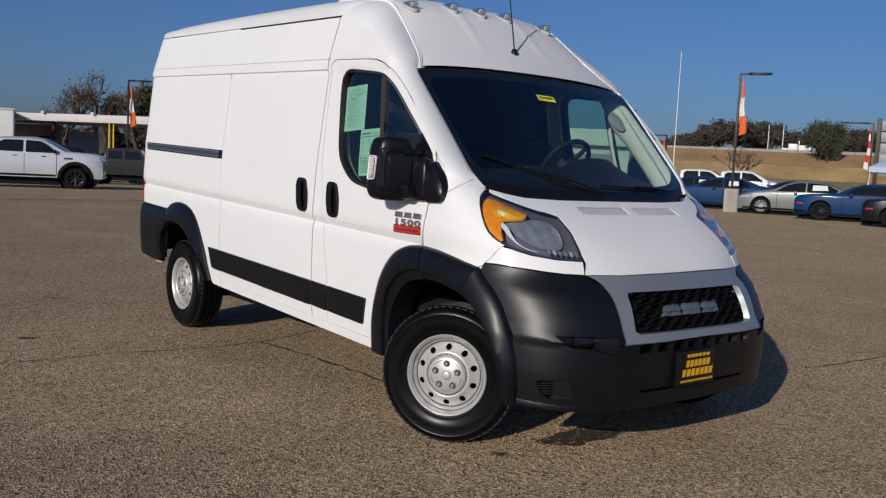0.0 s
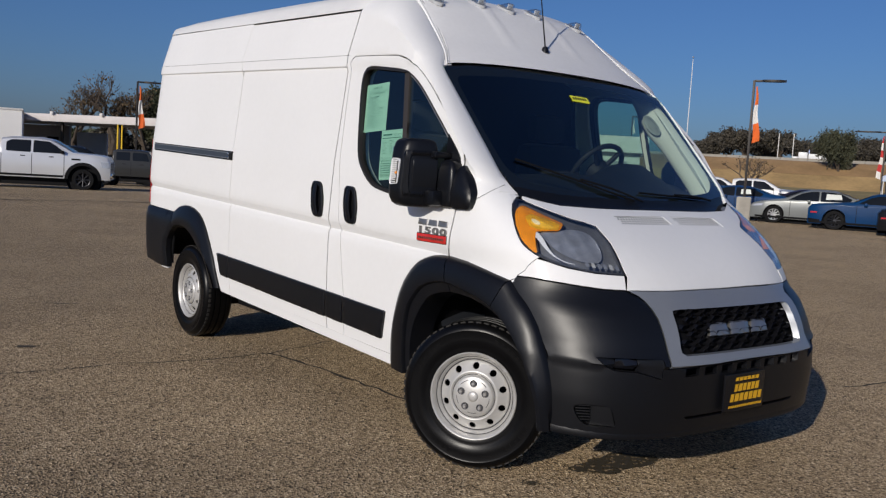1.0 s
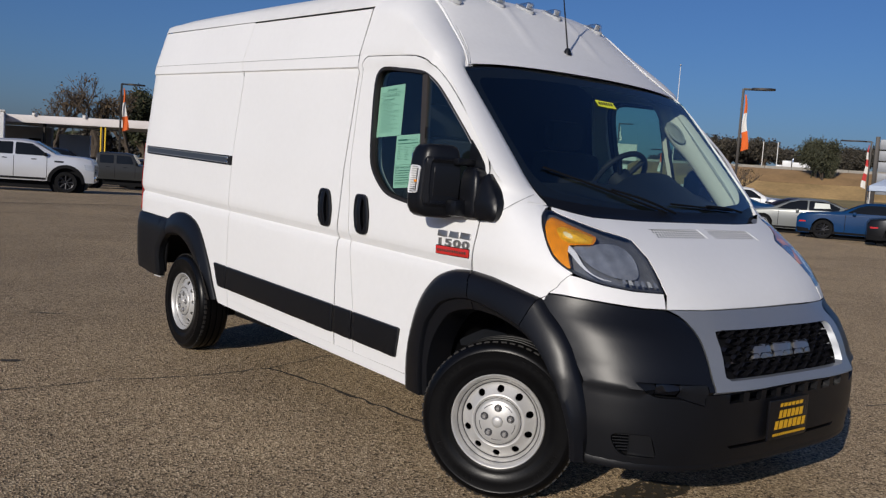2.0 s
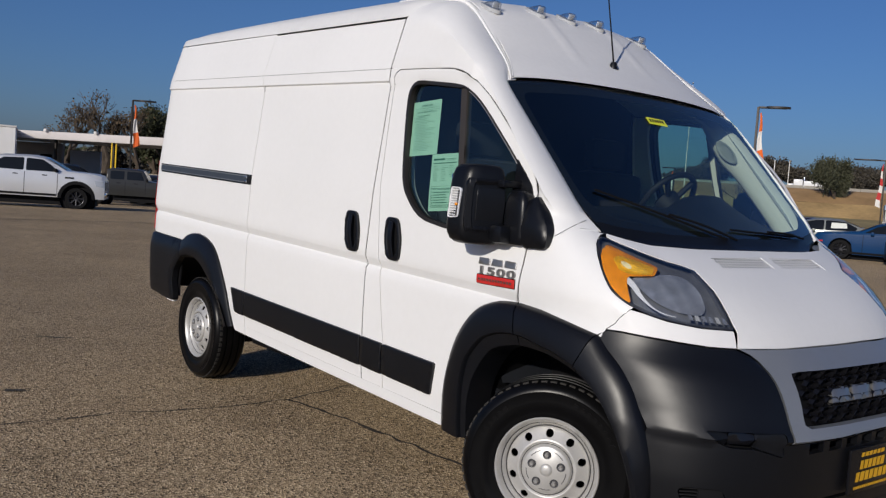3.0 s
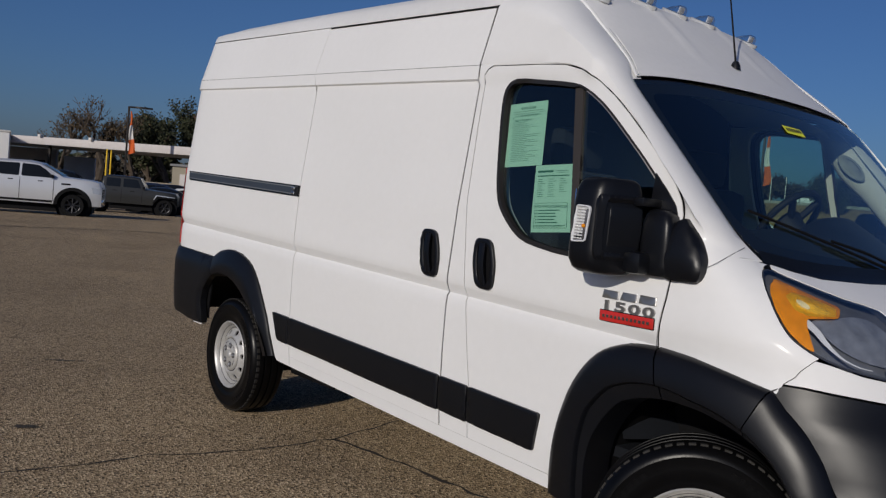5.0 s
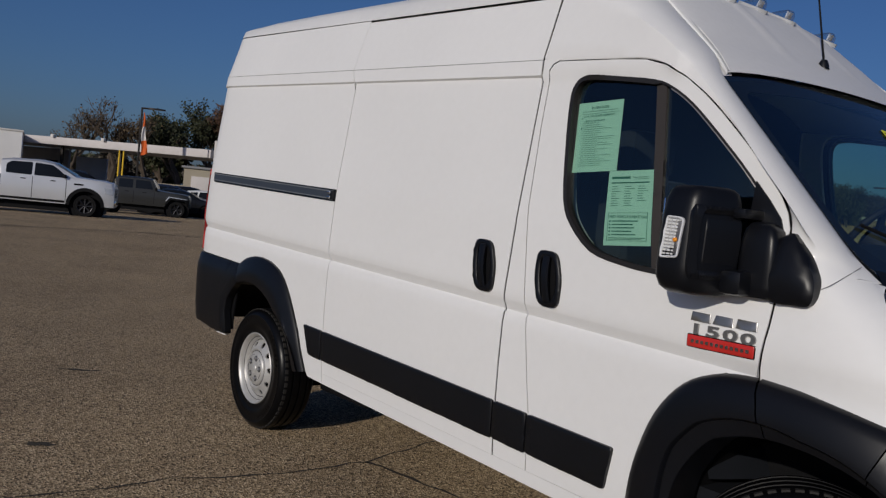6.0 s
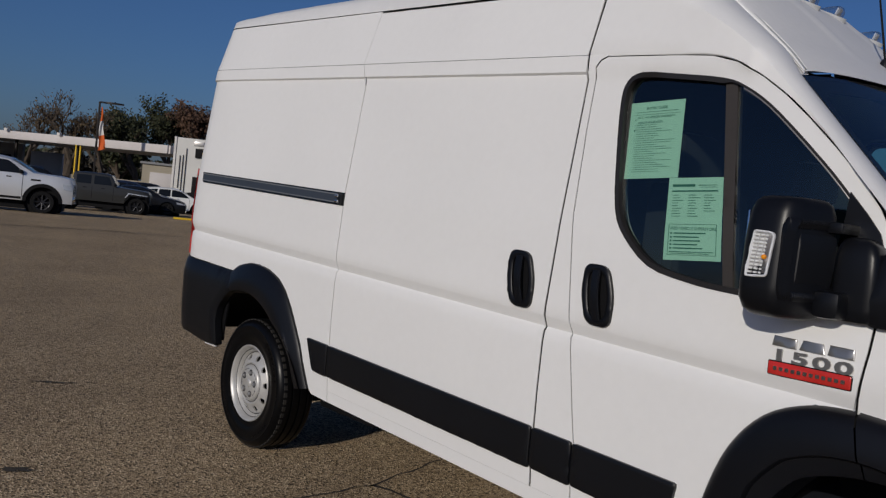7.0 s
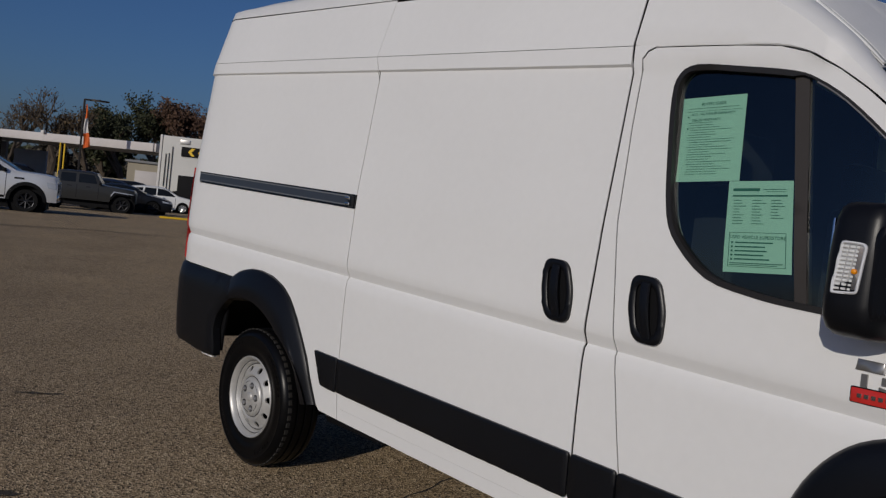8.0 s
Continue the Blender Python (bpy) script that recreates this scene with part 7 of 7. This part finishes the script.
# thin white flagpole
fp = thing("flagpole", "slender white flagpole with a small finial", "pole")
part("pole", tube([(0, 0, 0), (0, 0, 9.4)], 0.036, 10, ends=0.018), CLOTH_WHITE, fp)
part("finial", lathe([(0, 0.10), (0.05, 0.06), (0.06, 0.0), (0, -0.05)], 12, pose(0, 0, 9.5)), BOLT, fp)
fp.matrix_world = pose(*spot(127.38, 60.0), 0)
for az, d in ((121.93, 118), (121.1, 118)):
    q = thing("utility_pole", "pale slender pole beside the freeway", "pole", None, "freeway poles")
    part("pole", tube([(0, 0, 5), (0, 0, 8.35)], 0.045, 8), CLOTH_WHITE, q)
    q.matrix_world = pose(*spot(az, d), 0)

# lorry on the freeway
lorry = thing("lorry", "white tipper lorry on the freeway", "lorry")
part("cab", boxes([(2.2, 0, 6.9, 1.9, 2.3, 1.9), (3.6, 0, 6.4, 1.5, 2.0, 1.0)], 0.2), WHITEP, lorry)
part("body", boxes([(-2.6, 0, 6.9, 7.4, 2.4, 1.3)], 0.12), WHITEP, lorry)
part("stack", boxes([(1.0, -0.9, 7.6, 0.2, 0.2, 1.6)], 0.05), CHROME, lorry)
lorry.matrix_world = pose(*spot(119.9, 125), 1.55, 0, 0, 210) @ Matrix.Diagonal((0.6, 0.6, 0.62, 1))

# pylon sign and pale canopy tent at the row's end
sign = thing("pylon_sign", "grey metal pylon sign with plain slatted panels", "sign")
part("frame", boxes([(0, 0, 2.9, 0.25, 0.3, 5.8), (3.2, 0, 2.9, 0.25, 0.3, 5.8)], 0.02), BRONZE, sign)
for i in range(5):
    part("panel", boxes([(1.6, 0, 5.3 - 0.72 * i, 2.9, 0.16, 0.64)], 0.02), material("grey_sign_panel", (0.22, 0.23, 0.25), 0.5, 0.2, 0.08), sign)
sign.matrix_world = pose(*spot(115.95, 64), 0, 0, 0, 27)
tent = thing("canopy_tent", "pale blue pop-up canopy on thin legs", "tent")
rows = [[(x * k, y * k, z) for x, y in ((-1.5, -1.5), (1.5, -1.5), (1.5, 1.5), (-1.5, 1.5))] for k, z in ((1.0, 2.1), (1.0, 2.35), (0.5, 2.75), (0.02, 3.0))]
part("canopy", loft(rows, True), BLUE_WALL, tent)
for x in (-1.45, 1.45):
    for y in (-1.45, 1.45):
        part("leg", tube([(x, y, 0), (x, y, 2.15)], 0.03, 6), BOLT, tent)
tent.matrix_world = pose(*spot(114.6, 50), 0, 0, 0, 27)

# carport with a long fascia, yellow bollard posts, white office block
ax, ay = -68.3, 3.5
bx, by = -46.6, 16.9
run = math.hypot(bx - ax, by - ay)
turn = math.degrees(math.atan2(by - ay, bx - ax))
port = thing("carport", "long flat carport with a pale grey fascia", "carport")
part("roof", boxes([(run / 2, 3.0, 3.27, run, 6.2, 0.10)], 0.02), ROOFING, port)
part("fascia", boxes([(run / 2, -0.15, 3.17, run, 0.14, 0.46)], 0.02), FASCIA, port, "pale grey fascia board")
part("end_fascia", boxes([(run + 0.05, 3.0, 3.17, 0.12, 6.2, 0.46)], 0.02), FASCIA, port)
part("soffit", boxes([(run / 2, 3.0, 2.96, run - 0.2, 6.0, 0.04)]), SHADE_WALL, port)
part("back_wall", boxes([(5.0, 5.9, 1.45, 10.0, 0.2, 2.9)]), SHADE_WALL, port)
part("door", boxes([(8.6, 5.77, 1.05, 1.0, 0.06, 2.1)], 0.01), DARK, port)
part("panel", boxes([(12.0, 5.85, 1.3, 2.6, 0.12, 2.4)], 0.01), BLUE_WALL, port, "pale blue wall panel")
for x in (2.0, 6.5, 14.6, 19.0):
    part("post", boxes([(x, 0.4, 1.45, 0.14, 0.14, 2.95)], 0.01), BRONZE, port)
for x in (3.0, 9.0, 14.5, 18.3):
    part("floodlight", boxes([(x, -0.35, 3.46, 0.22, 0.2, 0.16), (x, -0.25, 3.36, 0.05, 0.2, 0.05)], 0.03), CLOTH_WHITE, port)
port.matrix_world = WEST @ pose(ax, ay, 0, 0, 0, turn)
for az, d in ((162.16, 50.5), (161.92, 51.5)):
    bo = thing("bollard_post", "tall yellow safety post by the carport", "post", None, "yellow posts")
    part("post", lathe([(0, 2.82), (0.035, 2.8), (0.042, 2.7), (0.042, 0)], 14), YELLOW_PAINT, bo)
    bo.matrix_world = WEST @ pose(*spot(az, d, EYE_B), 0)
office = thing("office_block", "plain white stucco block beside the carport", "building")
part("wall", boxes([(-6.0, 0, 1.65, 12.0, 7.0, 3.3)], 0.03), material("fresh_white_stucco", (0.88, 0.87, 0.85), 0.9, 0, 0.05, 0.6, 20, 0.1), office)
part("parapet", boxes([(-6.0, 0, 3.34, 12.1, 7.1, 0.10)], 0.02), CLOTH_WHITE, office)
part("window", boxes([(-6.0, -3.52, 1.7, 1.6, 0.08, 1.1)], 0.01), CARGLASS, office)
ox, oy = spot(167.75, 56.0)
office.matrix_world = WEST @ pose(ox, oy, 0, 0, 0, 77) @ pose(0, 3.5, 0)
for az, d in ((165.2, 45.0), (155.3, 43.9), (163.2, 49.7)):
    st = thing("wheel_stop", "yellow painted concrete wheel stop", "kerb", None, "wheel stops")
    part("block", boxes([(0, 0, 0.05, 1.5, 0.16, 0.10)], 0.03), YELLOW_PAINT, st)
    sx, sy = spot(az, d, EYE_B)
    st.matrix_world = pose(sx, sy, ground_z(sx, sy), 0, 0, turn + 40)

# white service building with a chevron board, seen from its end, built as a lorry body with added wheels
box = thing("service_lorry", "white service building with a chevron arrow board", "lorry")
part("body", boxes([(1.9, 1.2, 2.15, 3.8, 2.4, 3.3)], 0.04), STUCCO, box)
part("end_frame", boxes([(-0.08, 1.2, 2.15, 0.12, 2.5, 3.35)], 0.02), CLOTH_WHITE, box)
part("hatch", boxes([(1.6, -0.03, 1.05, 1.3, 0.06, 1.5)], 0.02), DARK, box)
part("rear_hatch", boxes([(-0.16, 1.4, 1.1, 0.06, 1.2, 1.4)], 0.02), DARK, box)
part("vent", boxes([(1.15, -0.03, 3.55, 0.5, 0.06, 0.22)], 0.01), BOLT, box)
board2 = part("arrow_board", boxes([(2.0, -0.06, 3.05, 2.0, 0.05, 0.5)], 0.01), DARK, box, "black board with amber chevrons")
for i in range(3):
    bm = bmesh.new()
    x = 1.35 + 0.5 * i
    for s in (1, -1):
        q = [bm.verts.new((x + a, -0.092, 3.05 + s * b)) for a, b in ((0.0, 0.0), (0.18, 0.0), (0.36, 0.2), (0.18, 0.2))]
        bm.faces.new(q)
    part("chevron", bm, YELLOW_PAINT, board2)
for i in range(3):
    part("hinge_bar", boxes([(0.22 + 0.16 * i, -0.05, 2.0 - 0.15 * (i % 2), 0.035, 0.05, 1.7 + 0.4 * (i % 3))], 0.01), BRONZE, box)
for x in (0.9, 3.0):
    for y in (0.1, 2.3):
        part("tyre", lathe([(0.2, -0.13), (0.46, -0.13), (0.48, -0.1), (0.48, 0.1), (0.46, 0.13), (0.2, 0.13)], 24, pose(x, y, 0.48, 90, 0, 0)), TYRE_FAR, box)
part("chassis", boxes([(1.9, 1.2, 0.5, 3.9, 1.2, 0.3)], 0.02), DARK, box)
box.matrix_world = WEST @ pose(*spot(156.45, 49.0, EYE_B), 0, 0, 0, 52)
beige = thing("storage_building", "low beige stucco building with a roller door", "building")
part("wall", boxes([(3.0, 2.0, 1.2, 6.0, 4.0, 2.4)], 0.02), BEIGE, beige)
part("roof", boxes([(3.0, 2.0, 2.47, 6.3, 4.3, 0.14)], 0.02), ROOFING, beige)
part("roller_door", boxes([(1.3, -0.02, 1.05, 1.6, 0.08, 1.7)], 0.01), FASCIA, beige)
part("window", boxes([(4.2, -0.02, 1.3, 0.9, 0.08, 1.0)], 0.01), CARGLASS, beige)
beige.matrix_world = farther(7 / 6) @ pose(*spot(158.35, 60, EYE_B), 0, 0, 0, 58)
fence = thing("boundary_wall", "low pale boundary wall beyond the carport", "wall")
part("wall", boxes([(0, 0, 0.62, 60, 0.2, 1.24)], 0.02), BEIGE, fence)
fence.matrix_world = farther(7 / 6) @ pose(*spot(161, 62, EYE_B), 0, 0, 0, 71)

# white flat-roofed workshop beyond the van, glimpsed through its cab
shop = thing("workshop", "low white flat-roofed workshop with a deep fascia", "building")
part("wall", boxes([(8.0, -3.5, 1.5, 15.6, 7.0, 3.0)], 0.03), STUCCO, shop)
part("fascia", boxes([(8.0, -3.3, 3.42, 16.4, 7.8, 0.92)], 0.03), CLOTH_WHITE, shop, "broad white fascia")
for k in range(4):
    part("roller_door", boxes([(2.2 + 3.6 * k, 0.02, 1.25, 2.6, 0.10, 2.5)], 0.01), SHADE_WALL, shop)
shop.matrix_world = pose(*spot(129.9, 52), 0, 0, 0, 223)

# ---- trees ----
BARK = material("grey_brown_bark", (0.10, 0.075, 0.055), 0.95, 0, 0.25, 3, 30, 0.5)


def leaf_material(name, a, b):
    m = material(name, a, 0.75, 0, 0.1)
    n, k = m.node_tree.nodes, m.node_tree.links
    geo, mx = n.new("ShaderNodeNewGeometry"), n.new("ShaderNodeMix")
    mx.data_type = "RGBA"
    mx.inputs[6].default_value, mx.inputs[7].default_value = (*a, 1), (*b, 1)
    k.new(geo.outputs["Random Per Island"], mx.inputs[0])
    k.new(mx.outputs[2], n["Principled BSDF"].inputs["Base Color"])
    return m


DRY_LEAF = leaf_material("dry_brown_leaves", (0.05, 0.035, 0.018), (0.14, 0.09, 0.04))
OLIVE_LEAF = leaf_material("olive_green_leaves", (0.016, 0.022, 0.010), (0.06, 0.065, 0.026))
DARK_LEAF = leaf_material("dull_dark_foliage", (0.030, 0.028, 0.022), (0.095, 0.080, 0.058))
SLOPE_LEAF = leaf_material("dark_evergreen_leaves", (0.026, 0.032, 0.016), (0.085, 0.085, 0.045))
RUST_LEAF = leaf_material("rusty_leaves", (0.06, 0.03, 0.02), (0.13, 0.07, 0.04))


def tree(x, y, h, spread, leaf, leaves, size, label, seed, z=0.0, trunk=0.28, levels=4, up=0.55, name="tree", group="", clump=1.0, slim=1.0):
    r = random.Random(seed)
    root = thing(name, label, "tree", None, group)
    wood, tips = bmesh.new(), []

    def grow(p, d, length, rad, level):
        pts, q, dd = [p], p, d.copy()
        for i in range(3):
            dd = (dd + Vector((r.uniform(-0.22, 0.22), r.uniform(-0.22, 0.22), r.uniform(-0.05, 0.16)))).normalized()
            q = q + dd * length / 3
            pts.append(q)
            if level >= 2:
                tips.append(q)
        tube(pts, rad, 6 if level < 2 else 4, wood, rad * 0.6)
        if level < levels:
            for i in range(r.randint(3, 4) if level < 3 else r.randint(2, 4)):
                a = r.uniform(0, 2 * math.pi)
                lean = r.uniform(0.45, 0.95) * spread
                nd = (dd * up + Vector((math.cos(a) * lean, math.sin(a) * lean, r.uniform(0.0, 0.5)))).normalized()
                grow(pts[r.choice((2, 3, 3))], nd, length * r.uniform(0.62, 0.82), rad * 0.55, level + 1)
    grow(Vector((0, 0, -0.1)), Vector((0, 0, 1)), h * 0.33, trunk, 0)
    part("trunk", wood, BARK, root)
    verts, faces = [], []
    if clump < 1:
        tips = r.sample(tips, max(8, int(len(tips) * clump)))
    for i in range(leaves):
        c = r.choice(tips) + Vector((r.gauss(0, 1), r.gauss(0, 1), r.gauss(0, 0.8))) * h * (0.045 if clump == 1 else 0.034)
        n = Vector((r.gauss(0, 1), r.gauss(0, 1), r.gauss(0, 1))).normalized()
        u = n.orthogonal().normalized()
        v = n.cross(u)
        s = size * r.uniform(0.5, 1.3)
        o = len(verts)
        verts += [c + u * s, c + v * s * 0.6, c - u * s, c - v * s * 0.6]
        faces.append((o, o + 1, o + 2, o + 3))
    me = bpy.data.meshes.new("crown")
    me.from_pydata([tuple(q) for q in verts], [], faces)
    me.materials.append(leaf)
    crown = new("crown", me)
    crown.parent = root
    top = max(q.z for q in verts)
    k = h / top
    root.matrix_world = pose(x, y, z, 0, 0, r.uniform(0, 360)) @ Matrix.Diagonal((k * slim, k * slim, k, 1))
    return root


near_lot = "trees behind the carport"
west(tree(*spot(162.6, 62, EYE_B), 6.6, 1.0, DRY_LEAF, 750, 0.08, "half-bare spreading tree with a few brown leaves", 11, trunk=0.30, levels=5, up=0.9, group=near_lot, clump=0.25), 7 / 6)
west(tree(*spot(164.6, 64, EYE_B), 5.8, 1.0, DRY_LEAF, 800, 0.08, "half-bare tree with brown leaves", 23, trunk=0.26, levels=5, up=0.9, group=near_lot, clump=0.25), 7 / 6)
west(tree(*spot(160.6, 63, EYE_B), 5.8, 1.0, DRY_LEAF, 900, 0.08, "half-bare tree with brown leaves", 31, trunk=0.26, levels=5, up=0.9, group=near_lot, clump=0.25), 7 / 6)
west(tree(*spot(158.6, 66, EYE_B), 6.6, 0.8, OLIVE_LEAF, 9000, 0.11, "dense dark olive tree", 41, group=near_lot, clump=0.35), 7 / 6)
west(tree(*spot(157.0, 68, EYE_B), 7.9, 0.8, OLIVE_LEAF, 10000, 0.11, "tall dense dark olive tree", 43, group=near_lot, clump=0.35), 7 / 6)
west(tree(*spot(155.2, 66, EYE_B), 7.4, 0.8, RUST_LEAF, 8000, 0.10, "leafy tree turning rusty brown", 47, group=near_lot, clump=0.4), 7 / 6)
west(tree(*spot(153.2, 70, EYE_B), 7.6, 0.8, OLIVE_LEAF, 6500, 0.18, "dense dark olive tree", 53, group=near_lot), 7 / 6)
west(tree(*spot(160.0, 72, EYE_B), 4.6, 1.0, OLIVE_LEAF, 5000, 0.16, "low dark tree beyond the carport", 59, group=near_lot), 7 / 6)
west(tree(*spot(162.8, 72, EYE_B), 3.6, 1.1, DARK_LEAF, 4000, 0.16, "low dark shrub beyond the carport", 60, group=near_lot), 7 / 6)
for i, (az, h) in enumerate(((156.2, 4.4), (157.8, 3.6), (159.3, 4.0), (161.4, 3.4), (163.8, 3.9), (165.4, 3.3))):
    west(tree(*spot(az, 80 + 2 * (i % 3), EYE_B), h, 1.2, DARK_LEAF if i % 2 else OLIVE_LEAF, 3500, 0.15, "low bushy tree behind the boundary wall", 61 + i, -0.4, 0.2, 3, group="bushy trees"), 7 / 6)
far = "trees beyond the freeway"
rt = random.Random(5)
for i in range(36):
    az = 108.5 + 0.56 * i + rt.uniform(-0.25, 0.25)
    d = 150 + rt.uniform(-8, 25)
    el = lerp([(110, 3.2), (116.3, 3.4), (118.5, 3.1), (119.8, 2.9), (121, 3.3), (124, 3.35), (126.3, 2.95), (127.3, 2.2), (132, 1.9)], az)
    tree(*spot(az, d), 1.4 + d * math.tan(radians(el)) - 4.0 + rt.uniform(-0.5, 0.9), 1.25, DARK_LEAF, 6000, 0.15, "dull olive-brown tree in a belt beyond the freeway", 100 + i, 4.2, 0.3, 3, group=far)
tree(*spot(118.75, 101.6), 7.3, 0.5, SLOPE_LEAF, 16000, 0.11, "broad dark evergreen on the slope", 77, 1.1, 0.35, 4, up=0.4, slim=0.78)
tree(*spot(117.9, 102.3), 6.2, 0.5, SLOPE_LEAF, 9000, 0.11, "dark evergreen on the slope", 78, 0.9, 0.3, 4, up=0.4, slim=0.5)
tree(*spot(123.4, 70), 3.4, 1.0, DRY_LEAF, 120, 0.08, "small bare tree by the verge", 79, 0.6, 0.12, 4)
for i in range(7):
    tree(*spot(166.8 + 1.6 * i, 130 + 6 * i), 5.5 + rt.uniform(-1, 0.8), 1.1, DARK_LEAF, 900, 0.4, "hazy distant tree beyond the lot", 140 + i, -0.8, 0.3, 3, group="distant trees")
